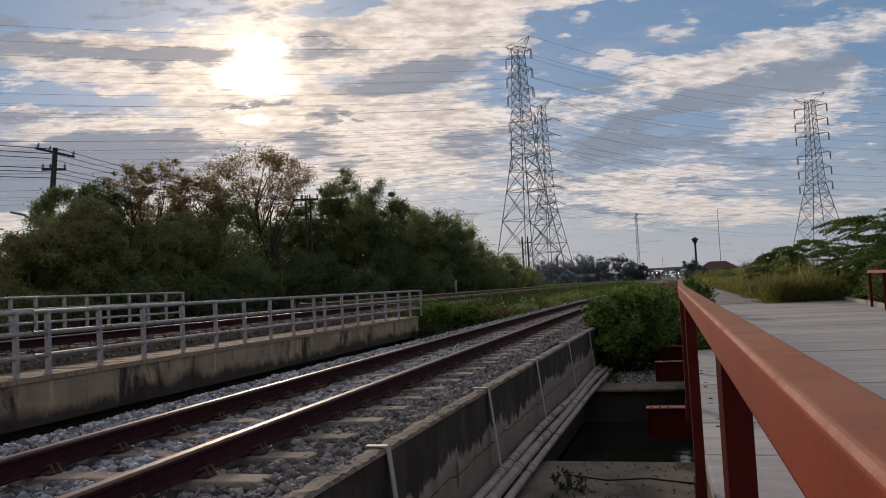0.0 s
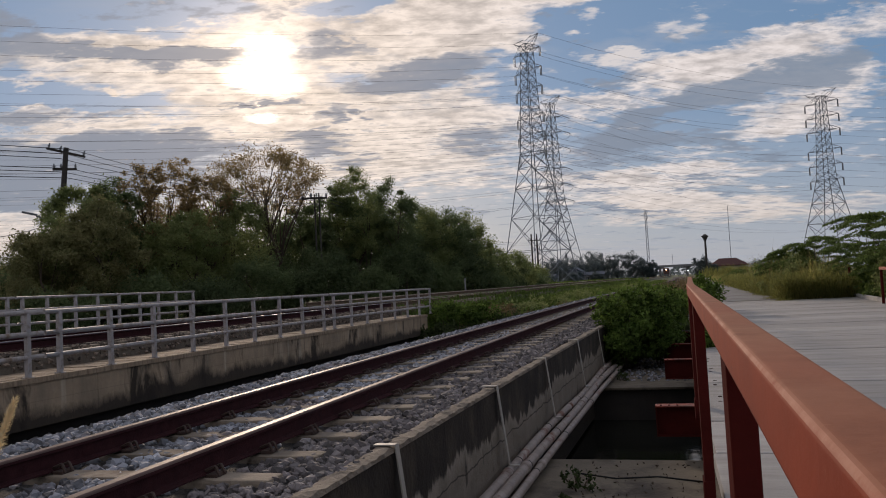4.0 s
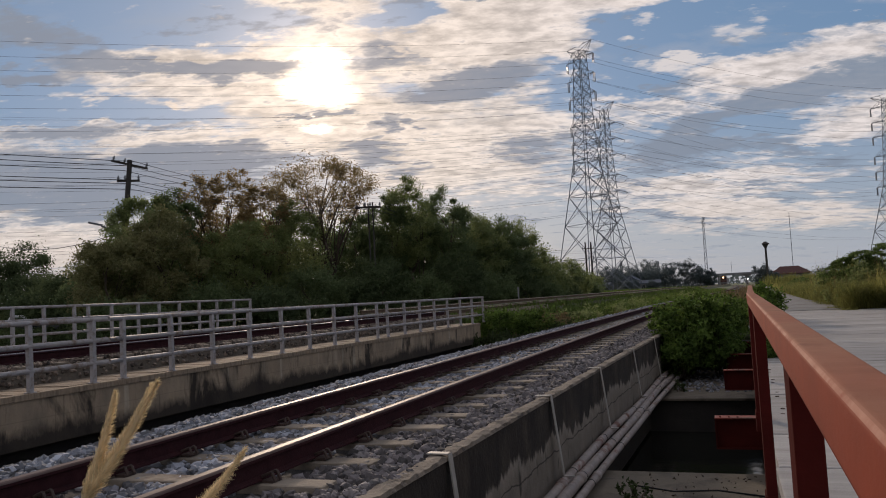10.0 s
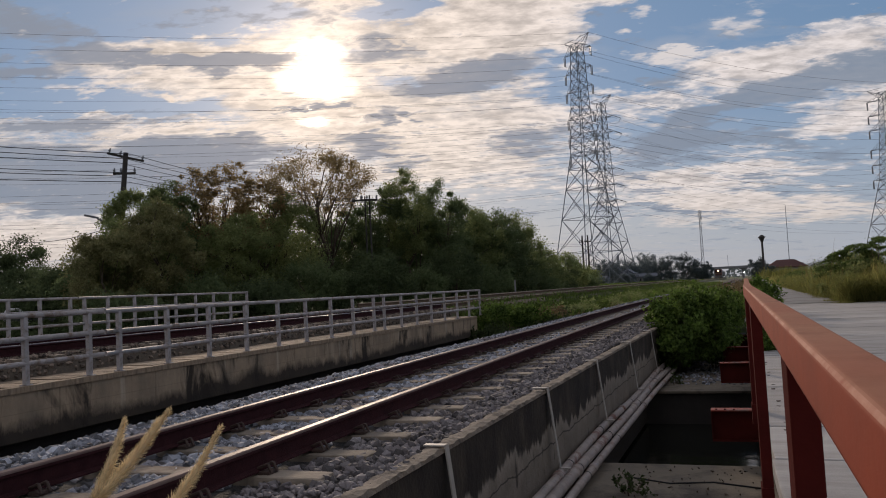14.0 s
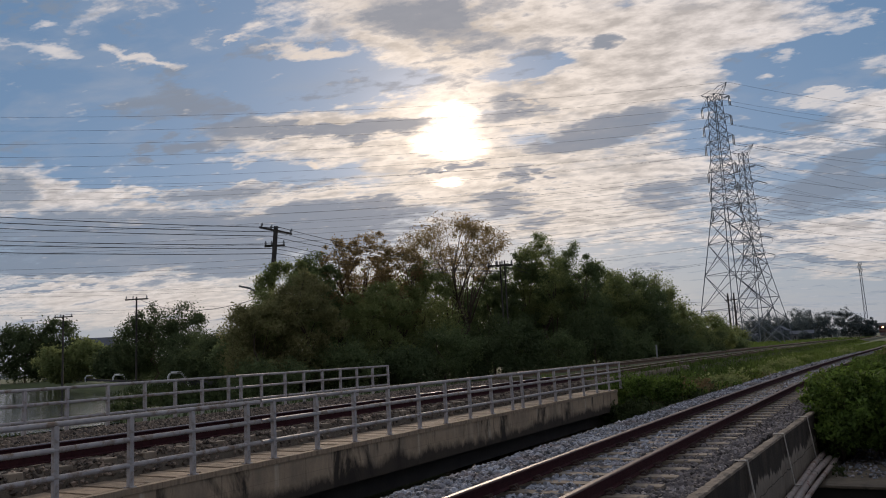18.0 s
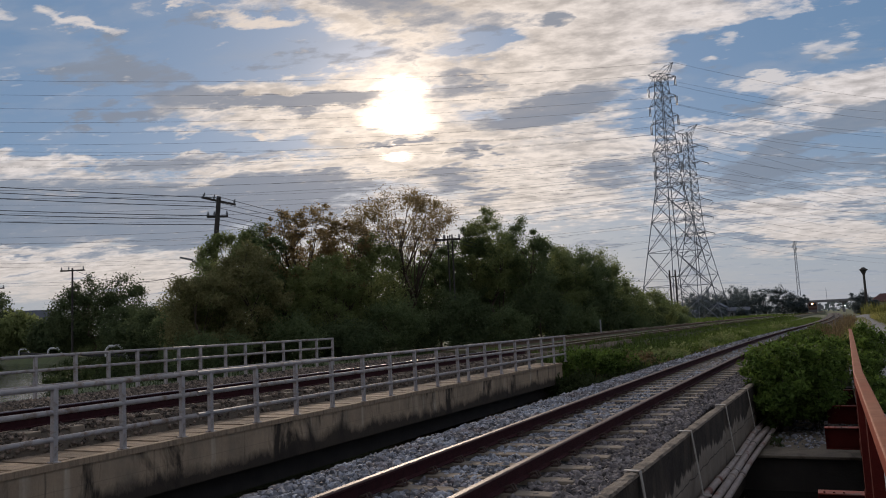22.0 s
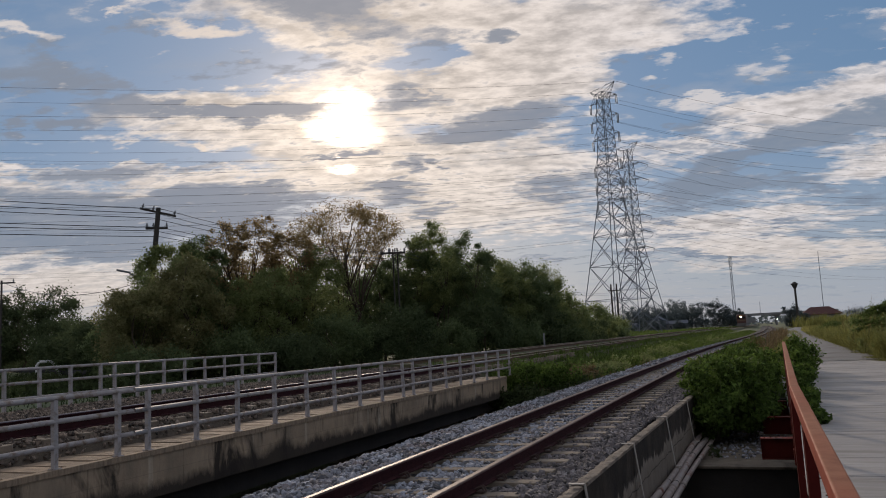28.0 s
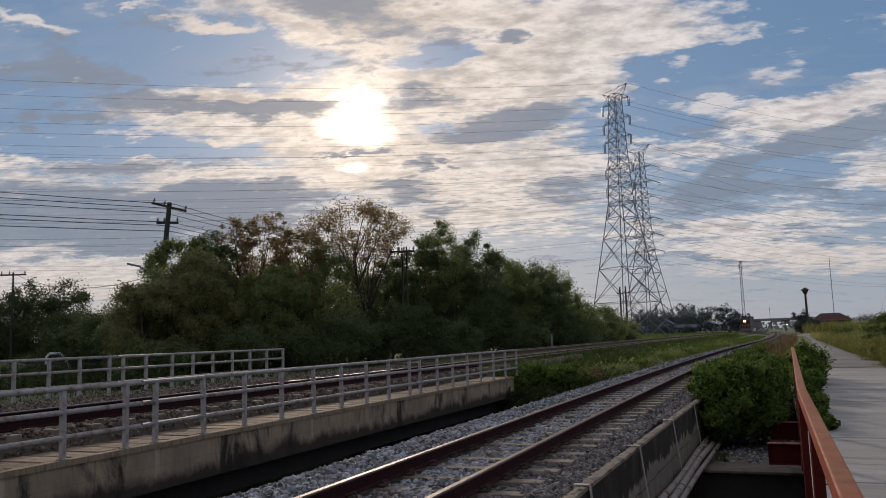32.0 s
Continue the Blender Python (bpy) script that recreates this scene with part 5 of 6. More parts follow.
def tall_trees():
    green, bronze, dark = "broad leafy tree with dark green crown", "tree with thin bronze-green crown against the light", "dark dense evergreen tree beside the railway"
    brown = "leafy tree with brownish faded foliage at the wood's edge"
    rows = [(-33.0, 33.0, 3.3, 1.4, "leaf_dark", green, 3.0, 0.05), (-30.2, 31.6, 4.2, 1.5, "leaf_mid", green, 3.2, 0.05), (-26.8, 28.7, 5.0, 1.9, "leaf_brown", brown, 4.0, 0.0), (-28.0, 30.6, 5.3, 1.4, "leaf_mid", green, 3.0, 0.2),
            (-28.9, 33.0, 7.4, 1.9, "leaf_mid", green, 3.4, 0.35), (-25.9, 30.8, 6.0, 2.0, "leaf_brown", brown, 4.0, 0.05), (-28.9, 35.2, 8.0, 1.7, "leaf_dark", green, 3.4, 0.25), (-28.3, 37.0, 9.3, 1.6, "leaf_bronze", bronze, 2.0, 0.3),
            (-27.0, 38.0, 9.2, 1.9, "leaf_bronze", bronze, 2.2, 0.45), (-25.3, 39.0, 8.5, 1.7, "leaf_bronze", bronze, 2.0, 0.45), (-24.9, 36.0, 6.2, 2.0, "leaf_mid", green, 3.6, 0.1), (-23.6, 43.0, 10.4, 3.5, "leaf_bronze", "wide-spreading tree with airy bronze crown against the light", 3.0, 0.60),
            (-24.3, 40.3, 7.2, 2.2, "leaf_mid", green, 3.6, 0.15), (-22.6, 45.8, 6.8, 2.1, "leaf_dark", dark, 3.6, 0.1), (-21.2, 48.0, 8.2, 2.0, "leaf_dark", dark, 3.6, 0.2), (-19.5, 47.8, 9.1, 2.0, "leaf_mid", green, 3.4, 0.35),
            (-18.0, 50.0, 8.7, 2.1, "leaf_dark", dark, 4.0, 0.1), (-17.2, 53.6, 7.5, 2.4, "leaf_mid", dark, 4.0, 0.05), (-15.9, 56.0, 7.1, 2.3, "leaf_dark", dark, 4.0, 0.05), (-14.9, 58.6, 6.6, 2.0, "leaf_mid", dark, 3.4, 0.05),
            (-14.4, 64.6, 4.4, 2.1, "leaf_mid", dark, 3.0, 0.0), (-14.4, 74.0, 4.0, 2.4, "leaf_mid", dark, 3.0, 0.0), (-15.2, 87.0, 3.2, 2.4, "leaf_mid", dark, 2.6, 0.0)]
    for i, (x, y, h, r, m, label, n, start) in enumerate(rows):
        thin = m == "leaf_bronze"
        tree(x, y, -0.2, h, r, 100 + i, M[m], label, int(n * (5200 if thin else 7600)), 150 if thin else 95, 0.115 if thin else 0.12, 0.45, start, spread=0.085 if thin else 0.125, limbs=34 if thin else 8)
    # lower growth that closes the wood towards the ground
    low = [(-25.5, 27.6, 1.6, "leaf_brown"), (-24.2, 31.5, 2.6, "leaf_mid"), (-22.6, 34.5, 2.0, "leaf_dark"), (-21.4, 37.5, 3.0, "leaf_mid"), (-20.2, 40.0, 2.2, "leaf_dark"), (-19.0, 41.5, 3.4, "leaf_dark"), (-17.5, 44.5, 2.4, "leaf_mid"), (-16.3, 47.5, 3.8, "leaf_dark"), (-15.2, 51.0, 2.5, "leaf_mid"),
           (-14.4, 55.0, 3.8, "leaf_dark"), (-13.6, 60.0, 2.4, "leaf_mid"), (-13.2, 66.0, 2.6, "leaf_dark"), (-13.5, 79.0, 1.8, "leaf_mid")]
    for i, (x, y, h, m) in enumerate(low):
        tree(x, y, -0.2, h, 1.9, 200 + i, M["leaf_pond" if m == "leaf_dark" else "leaf_dark"], "dense undergrowth tree at the wood's edge", 13000, 60, 0.13, 0.3, 0.0, spread=0.15, limbs=4)
    for i, (x, y, h) in enumerate([(-29.5, 38, 6.0), (-30, 41, 6.5), (-30, 45, 7.0), (-28, 47, 7.0), (-26, 50, 7.0), (-24, 53, 7.2), (-22, 55, 7.6), (-20, 53, 7.6), (-20, 60, 6.6), (-18, 58, 6.8), (-18.5, 66, 5.2), (-16.8, 62, 5.8)]):
        tree(x, y, -0.2, h, 3.0, 250 + i, M["leaf_dark" if i % 2 else "leaf_mid"], "dense dark tree inside the wood", 8000, 50, 0.24, 0.2, 0.0, spread=0.25, limbs=3)
    far = [(-58.2, 46.2, 5.8, 2.2), (-55.6, 45.6, 6.9, 2.6), (-52.3, 46.4, 6.9, 2.4), (-49.0, 44.0, 4.2, 2.4), (-43.8, 40.9, 3.6, 2.2), (-39.5, 40.8, 3.6, 2.0), (-36.5, 36.0, 3.4, 2.0), (-128, 79, 10.5, 5.5), (-127, 83.0, 11.0, 5.0), (-131, 70, 9.5, 5.5), (-140, 64, 10.0, 6.0), (-104.0, 70.0, 5.4, 3.4), (-101.0, 72.0, 6.2, 3.0), (-86.0, 66.0, 4.4, 3.0)]
    for i, (x, y, h, r) in enumerate(far):
        tree(x, y, 0.2, h - 0.2, r, 300 + i, M["leaf_mid" if i in (11, 12) else "leaf_pond"], "round leafy tree on the pond's far bank", 13000, 60, 0.17 if x > -80 else 0.42, 0.3, 0.04, "trees by the pond", 0.17)


tall_trees()


def low_plants():
    rng = random.Random(11)
    spots = [(-0.95, 17.0, 0.6, 1.0, 1.3), (-0.75, 18.5, 0.7, 1.2, 1.45), (-0.25, 17.6, 0.5, 1.0, 1.3), (-0.35, 20.0, 0.7, 1.2, 1.35), (-0.55, 21.5, 0.6, 1.3, 1.15), (-0.15, 23.5, 0.7, 1.6, 1.2), (-0.6, 24.5, 0.6, 1.6, 0.9), (-0.1, 27.5, 0.8, 2.0, 0.95), (-0.2, 31.5, 0.9, 2.5, 0.85)]
    for i, (x, y, rx, ry, h) in enumerate(spots):
        bush(x, y, -1.0 if y < 22 else -0.55, rx, ry, 0.88 * h + (0.40 if y < 22 else 0), 400 + i, M["leaf_bright"], "leafy green bush growing between track and railing", 11000, 70, 0.088, spread=0.16)
    for i, (x, y, rx, ry, h) in enumerate([(-1.45, 19.6, 0.35, 1.0, 0.45), (-1.3, 22.0, 0.5, 1.4, 0.5), (-1.5, 24.8, 0.5, 1.6, 0.4)]):
        bush(x, y, -0.35, rx, ry, h, 422 + i, M["leaf_bright"], "low green weeds spilling over the ballast edge", 1800, 24, 0.09, "weeds at the ballast edge")
    for i, (x, y, rx, ry, h) in enumerate([(0.85, 21.0, 0.35, 0.9, 0.65), (0.8, 18.0, 0.25, 0.9, 0.35), (0.95, 23.6, 0.36, 1.1, 0.95), (0.75, 15.2, 0.22, 0.8, 0.22), (1.15, 26.2, 0.5, 1.3, 1.22), (1.25, 29.0, 0.5, 1.5, 1.05)]):
        bush(x, y, -0.5, rx, ry, h, 430 + i, M["leaf_bright"], "leafy green weeds spilling over the railing's end onto the lane", 3600, 38, 0.10, "weeds on the deck")
    for i, (x, y, rx, ry, h) in enumerate([(-7.1, 24.4, 0.9, 0.8, 1.0), (-6.1, 24.2, 0.9, 0.7, 0.95), (-5.5, 25.4, 0.8, 1.0, 0.7), (-7.6, 27.0, 0.9, 1.2, 0.75), (-6.5, 26.4, 0.9, 1.2, 0.6), (-4.9, 27.6, 0.6, 1.2, 0.45)]):
        bush(x, y, -0.55, rx, ry, h, 450 + i, M["grass_brown" if i in (2, 4) else "leaf_bright"], "rough dark weed bush at the end of the fence", 3400, 40, 0.08, "weeds at the fence end", 0.18)
    for i, y in enumerate(spaced(26.5, 62, 2.7)):
        bush(near_x(y) + 1.25 + 0.15 * math.sin(3 * y), y, -0.4, 0.72, 1.7, 0.48 + 0.10 * math.sin(5 * y), 700 + i, M["leaf_bright" if i % 3 else "grass_green"], "green weeds leaning over the rail at the ballast edge", 2400, 34, 0.10, "weeds along the rail", 0.2)
    reeds = lambda g, n: (lambda y: np.stack([np.array([near_x(v) for v in y]) + 1.2 + 1.6 * g.random(n), y, -0.5 + 0 * y], 1))(48 + 90 * g.random(n) ** 1.3)
    grass("tall_grass", "dry straw-coloured reeds between track and lane", 1200, reeds, 1.35, 0.016, M["grass_brown"], 22, 0.8)
    side = lambda g, n: (lambda y: np.stack([np.array([siding_x(v) for v in y]) + np.where(g.random(n) < 0.5, -1, 1) * (0.65 + 1.5 * g.random(n)), y, np.full(n, -0.05)], 1))(26 + 110 * g.random(n) ** 1.5)
    grass("grass", "rough grass hiding the edges of the siding", 14000, side, 0.55, 0.02, M["grass_green"], 24, 0.6)
    for i, (x, y, h) in enumerate([(-6.6, 22.9, 0.9), (-5.6, 23.1, 0.8), (-7.4, 23.0, 0.8), (-4.9, 24.2, 0.5)]):
        bush(x, y, -1.15 if y < 24 else -0.6, 0.7, 0.6, h, 470 + i, M["bank_weeds"], "dark weeds hanging down the canal bank", 2600, 34, 0.08, "weeds at the fence end", 0.2)
    shore = random.Random(41)
    for i in range(30):
        a, d = radians(shore.uniform(41, 51.5)), 30 + 28 * (i / 30) ** 0.9
        bush(-math.sin(a) * d, math.cos(a) * d, -0.15, 1.0 + 0.02 * d + shore.random(), 1.0 + 0.02 * d, 0.16 + 0.003 * d + 0.22 * shore.random(), 740 + i, M["bank_weeds"], "low dark scrub on the pond bank", 1500, 26, 0.13, "scrub on the pond bank", 0.24)
    for i in range(16):
        u = i / 15
        bush(-48 - 74 * u, 45 + 46 * u, 0.0, 2.4 + 2.2 * u, 1.6, 1.3 + 0.9 * u + 0.5 * shore.random(), 780 + i, M["bank_weeds" if i % 4 else "leaf_pond"], "dark scrub behind the pipeline", 1700, 30, 0.22 + 0.2 * u, "scrub on the pond bank", 0.3)
    weeds = random.Random(5)
    for i in range(16):
        y = 26 + 60 * (i / 16) ** 1.4 + weeds.random() * 2
        bush(near_x(y) - 2.4 - weeds.random() * 2.6, y, -0.5, 0.6 + weeds.random() * 0.5, 0.7 + weeds.random() * 0.6, 0.42 + 0.3 * weeds.random(), 520 + i, M["leaf_mid" if i % 3 else "grass_green"], "low leafy weeds in the grass between the tracks", 900, 16, 0.11, "weeds between the tracks")
    verge = lambda g, n: (lambda y: on_ground(np.array([near_x(v) for v in y]) - 2.0 - g.random(n) ** 0.8 * (6.2 - 0.0 * y) * np.clip(1.3 - y / 160, 0.25, 1), y))(24.3 + 130 * g.random(n) ** 1.7)
    grass("grass", "rough green grass between the two tracks", 54000, verge, 0.5, 0.018, M["grass_green"], 1, 0.6)
    def shoulder(g, n):
        y, d = 25 + 160 * g.random(n) ** 1.6, 0.62 + 2.0 * g.random(n) ** 1.3
        return np.stack([np.array([far_x(v) for v in y]) + np.where(g.random(n) < 0.5, -1, 1) * d, y, np.maximum(0.12 - 0.6 * (d - 0.62), -0.45)], 1)
    grass("grass", "grass growing over the edges of the parallel track", 38000, shoulder, 0.45, 0.02, M["grass_green"], 8, 0.6)
    between = lambda g, n: (lambda y: np.stack([np.array([far_x(v) for v in y]) + 0.44 * (2 * g.random(n) - 1), y, np.full(n, 0.10)], 1))(27 + 120 * g.random(n) ** 1.5)
    grass("grass", "short grass growing between the far rails", 12000, between, 0.24, 0.014, M["grass_green"], 18, 0.7)
    patch = lambda g, n: on_ground(-6.2 + 1.1 * g.normal(size=n), 29 + 3.5 * g.normal(size=n))
    grass("grass", "dry brown grass patch between the tracks", 2600, patch, 0.5, 0.012, M["grass_brown"], 2, 0.6)
    edge = lambda g, n: (lambda y: on_ground(np.array([near_x(v) for v in y]) + 1.9 + 2.4 * g.random(n), y))(26 + 130 * g.random(n) ** 1.5)
    grass("grass", "green and yellow grass beside the curving track", 9000, edge, 0.45, 0.014, M["grass_dry"], 3, 0.5)
    right = lambda g, n: (lambda y: np.stack([np.interp(y, [36, 80, 157, 207], [5.0, 5.8, 7.9, 11.6]) + 9.0 * g.random(n) ** 1.4, y, -0.65 + 0 * y], 1))(36 + 120 * g.random(n) ** 1.8)
    grass("tall_grass", "tall yellow-green grass bank beside the lane", 30000, right, 1.45, 0.011, M["grass_straw"], 4, 1.5)
    tangle = lambda g, n: (lambda y: np.stack([np.interp(y, [36, 80, 157, 207], [4.8, 5.6, 7.7, 11.4]) + 4.5 * g.random(n) ** 1.6 + 0.25 * np.sin(2.3 * y) * g.random(n), y, -0.6 + 0.9 * g.random(n) ** 1.5], 1))(35.5 + 70 * g.random(n) ** 1.7)
    grass("tall_grass", "tangled bent straw and green blades in the grass bank", 26000, tangle, 0.75, 0.012, M["grass_dry"], 14, 2.4)
    tufts = lambda g, n: (lambda c: np.stack([6.3 + 1.5 * ((c * 0.618) % 1.0) + 0.22 * g.normal(size=n), 36.9 + 4.0 * ((c * 0.414) % 1.0) + 0.3 * g.normal(size=n), -0.62 + 0.0 * c], 1))(g.integers(0, 26, n).astype(float))
    grass("tall_grass", "high messy tufts of dry straw grass at the bank's end", 2600, tufts, 2.1, 0.010, M["grass_straw"], 17, 1.2)
    fringe = lambda g, n: (lambda y: np.stack([np.interp(y, [36, 80, 157, 207], [4.9, 5.7, 7.8, 11.5]) + 0.35 * np.sin(1.7 * y) * np.sin(0.6 * y) - 0.5 * g.random(n) ** 2.2, y, -0.62 + 0 * y], 1))(35 + 90 * g.random(n) ** 1.6)
    grass("grass", "short ragged grass creeping over the lane's edge", 9000, fringe, 0.32, 0.012, M["grass_dry"], 16, 1.3)
    right2 = lambda g, n: (lambda y: np.stack([np.interp(y, [36, 80, 157, 207], [5.05, 5.9, 8.0, 11.8]) + 6.0 * g.random(n), y, -0.65 + 0 * y], 1))(36.5 + 60 * g.random(n) ** 1.6)
    grass("tall_grass", "green undergrowth in the tall grass bank", 16000, right2, 0.9, 0.014, M["grass_green"], 5, 0.5)
    bankside = lambda g, n: (lambda p: p[p[:, 2] > -1.5])(on_ground(-14.2 - 38 * g.random(n) ** 1.2, 6 + 36 * g.random(n)))
    grass("grass", "green grass on the bank behind the bridge", 22000, bankside, 0.28, 0.02, M["bank_weeds"], 6, 0.6)
    for i, (x, y, r, h) in enumerate([(8.6, 30.5, 1.5, 3.0), (8.6, 33.5, 1.5, 3.7), (8.5, 37.5, 1.5, 3.5), (7.3, 41.5, 1.5, 2.95), (6.4, 43.0, 1.1, 2.7), (6.2, 47.0, 1.0, 2.2), (10.6, 32.0, 2.2, 3.6), (11.5, 36.5, 2.4, 3.6), (10.0, 28.0, 1.6, 3.1)]):
        acacia(x, y, r, h, 470 + i)
    for i, (x, y, rx, ry, h) in enumerate([(8.0, 29.0, 0.55, 1.2, 1.5), (7.9, 31.8, 0.5, 1.3, 1.7), (7.8, 34.5, 0.5, 1.4, 1.5), (7.2, 38.4, 1.0, 0.8, 1.9), (5.6, 39.0, 0.7, 0.8, 1.1), (5.4, 43.5, 0.7, 1.2, 1.3), (6.4, 44.0, 0.9, 1.2, 1.9), (5.7, 52.0, 0.6, 1.5, 1.2)]):
        bush(x, y, -0.6, rx, ry, h, 600 + i, M["leaf_mid" if i % 2 else "grass_green"], "leafy green undergrowth in the grass bank", 4500, 34, 0.10, "undergrowth beside the deck")
    for i, (x, y, h) in enumerate([(8.7, 28.5, 2.3), (9.2, 30.8, 2.6), (9.3, 33.4, 2.7), (9.4, 36.2, 2.5), (8.2, 26.0, 1.8)]):
        bush(x, y, -0.6, 0.9, 1.5, h, 620 + i, M["bank_weeds"], "dense dark green shrub behind the side railing", 5200, 44, 0.10, "shrubs beside the deck")
    clump = random.Random(31)
    for i in range(12):
        y = 41 + 52 * (i / 12) ** 1.3
        x = float(np.interp(y, [36, 80, 157, 207], [5.0, 5.8, 7.9, 11.6])) + 0.9 + clump.random() * 3.2
        bush(x, y, -0.6, 0.8 + clump.random() * 0.7, 1.0 + clump.random(), 1.3 + 1.2 * clump.random(), 640 + i, M[("leaf_mid", "grass_dry", "leaf_acacia")[i % 3]], "ragged shrub among the tall grass", 3200, 30, 0.12, "shrubs in the grass bank")
    plume = lambda g, n: (lambda y: np.stack([np.interp(y, [36, 80], [5.0, 6.0]) + 3.0 * g.random(n), y, -0.6 + 0 * y], 1))(37 + 30 * g.random(n))
    grass("tall_grass", "tall thin flowering stalks in the grass bank", 300, plume, 2.8, 0.012, M["grass_brown"], 12, 0.35)
    for i, (x, y, rx, ry, h) in enumerate([(-0.92, 7.5, 0.16, 0.22, 0.22), (-0.98, 6.6, 0.12, 0.2, 0.16), (-0.95, 15.3, 0.15, 0.3, 0.25)]):
        bush(x, y, -1.15, rx, ry, h, 490 + i, M["bank_weeds"], "small dark green weed growing out of the slab", 160, 8, 0.05, "weeds on the slab")
    litter = np.random.default_rng(21)
    spots = np.stack([litter.uniform(-0.9, 0.25, 240), litter.uniform(5.4, 8.7, 240), np.full(240, -1.14)], 1)
    tagged(link("leaf_litter", leaves("leaf_litter", spots, 0.034, 0.020, M["bark"], litter)), "dry brown leaves scattered on the slab", "leaf litter", kind="stuff")
    field = lambda g, n: (lambda y: on_ground(np.array([far_x(v) for v in y]) - 3.0 - 55 * g.random(n) ** 1.4, y))(88 + 240 * g.random(n) ** 1.3)
    grass("grass", "rough green field beyond the parallel track", 18000, field, 0.9, 0.06, M["grass_green"], 15, 0.6)
    lane = lambda g, n: np.stack([9.5 + 26 * g.random(n), 215 + 40 * g.random(n), np.full(n, -0.6)], 1)
    grass("tall_grass", "distant tall grass before the red-roofed house", 7000, lane, 3.6, 0.05, M["grass_dry"], 9, 0.35)


low_plants()


# ---- power lines ----
def unit_bar():
    bm = bmesh.new()
    bmesh.ops.create_cube(bm, size=1.0)
    me = bpy.data.meshes.new("bar")
    bm.to_mesh(me)
    bm.free()
    me.materials.append(M["pylon_steel"])
    return me


BAR = unit_bar()


def strut(name, parent, a, b, w):
    a, b = Vector(a), Vector(b)
    m = Matrix.Translation((a + b) / 2) @ (b - a).to_track_quat("Z", "Y").to_matrix().to_4x4() @ Matrix.Diagonal((w, w, (b - a).length, 1))
    return link(name, BAR, parent, m=m)


def lattice(parent, levels, w):
    """Four legs with cross bracing through (z, half width) levels."""
    for (z0, a), (z1, b) in zip(levels, levels[1:]):
        c0 = [(-a, -a, z0), (a, -a, z0), (a, a, z0), (-a, a, z0)]
        c1 = [(-b, -b, z1), (b, -b, z1), (b, b, z1), (-b, b, z1)]
        for i in range(4):
            j = (i + 1) % 4
            strut("leg", parent, c0[i], c1[i], w * 1.7)
            strut("brace", parent, c0[i], c1[j], w)
            strut("brace", parent, c0[j], c1[i], w)
            strut("brace", parent, c1[i], c1[j], w)


def pylon(x, y, h, turn, base, waist, top, label, thick, heights, reach, strain=False):
    place = pose(x, y, -0.6, 0, 0, turn)
    p = empty("pylon", place, label, "pylon", "pylons")
    lo = heights[0]
    lower = [(lo * u, base + (waist - base) * u) for u in (0, 0.27, 0.52, 0.74, 0.89, 1.0)]
    lattice(p, lower, thick)
    zs = spaced(lo, h * 0.975, (h * 0.975 - lo) / 12)
    upper = [(z, waist + (top - waist) * ((z - lo) / (h * 0.975 - lo)) ** 0.8) for z in zs]
    lattice(p, upper, thick * 0.75)
    tips = []
    for i, z in enumerate(heights + [h]):
        crown = i == len(heights)
        wz = float(np.interp(z, [a for a, b in upper], [b for a, b in upper]))
        r = reach * (0.95 if crown else 1.0)
        for s in (-1, 1):
            tip = (s * r, 0, z)
            arm = link("cross_arm", BAR, p, m=Matrix.Translation((s * (wz + r) / 2, 0, z)) @ Matrix.Diagonal((r - wz, thick * 0.8, thick * 0.8, 1)))
            for q in (-wz, wz):
                strut("arm_brace", p, (s * wz, q, z - (2.0 if crown else 0.0)), tip, thick * 0.7)
                strut("arm_brace", p, (s * wz, q, z + (-3.2 if crown else 1.9)), tip, thick * 0.6)
                strut("arm_brace", p, (s * (wz + (r - wz) * 0.45), q * 0.55, z), (s * wz, q, z + (-1.0 if crown else 1.9)), thick * 0.5)
            if crown:
                tips.append(place @ Vector(tip))
                continue
            bm = bmesh.new()
            ends = [((s * r, q, z - 0.1), (s * r, q, z - 2.5)) for q in (-0.2, 0.2)]
            if strain:
                ends = [((s * r, q * 0.2, z - 0.1), (s * r, q * 3.4, z - 0.7)) for q in (-1, 1)]
            for a, b in ends:
                rod(bm, a, b, 0.12, sides=6)
            part("insulator_string", bm, M["insulator"], p)
            if strain:
                v, f = tube([(s * r, 3.4 * math.cos(radians(180 - 18 * k)), z - 0.7 - 2.2 * math.sin(radians(18 * k))) for k in range(11)], [0.035] * 11, 5)
                link("jumper_loop", mesh_of("jumper_loop", v, f, M["wire"]), p)
            tips.append(place @ Vector((s * r, 0, z - (0.7 if strain else 2.5))))
    return tips


TIPS_A = pylon(-31.2, 196.9, 64.8, -42, 7.1, 2.3, 1.15, "tall lattice steel power pylon with six cross-arm levels", 0.115, [34.6, 39.5, 44.3, 51.4, 56.3, 61.3], 5.3)
TIPS_B = pylon(-35.3, 267.5, 65.2, -42, 6.7, 2.2, 1.0, "tall lattice steel tension pylon behind the first one", 0.12, [29.2, 34.6, 40.1, 47.2, 52.7, 58.0], 5.7, True)
TIPS_C = pylon(51.3, 270.7, 57.7, -42, 7.4, 2.2, 1.1, "lattice steel power pylon above the grass bank", 0.115, [29.0, 33.8, 38.7, 44.9, 49.5, 54.1], 5.6)


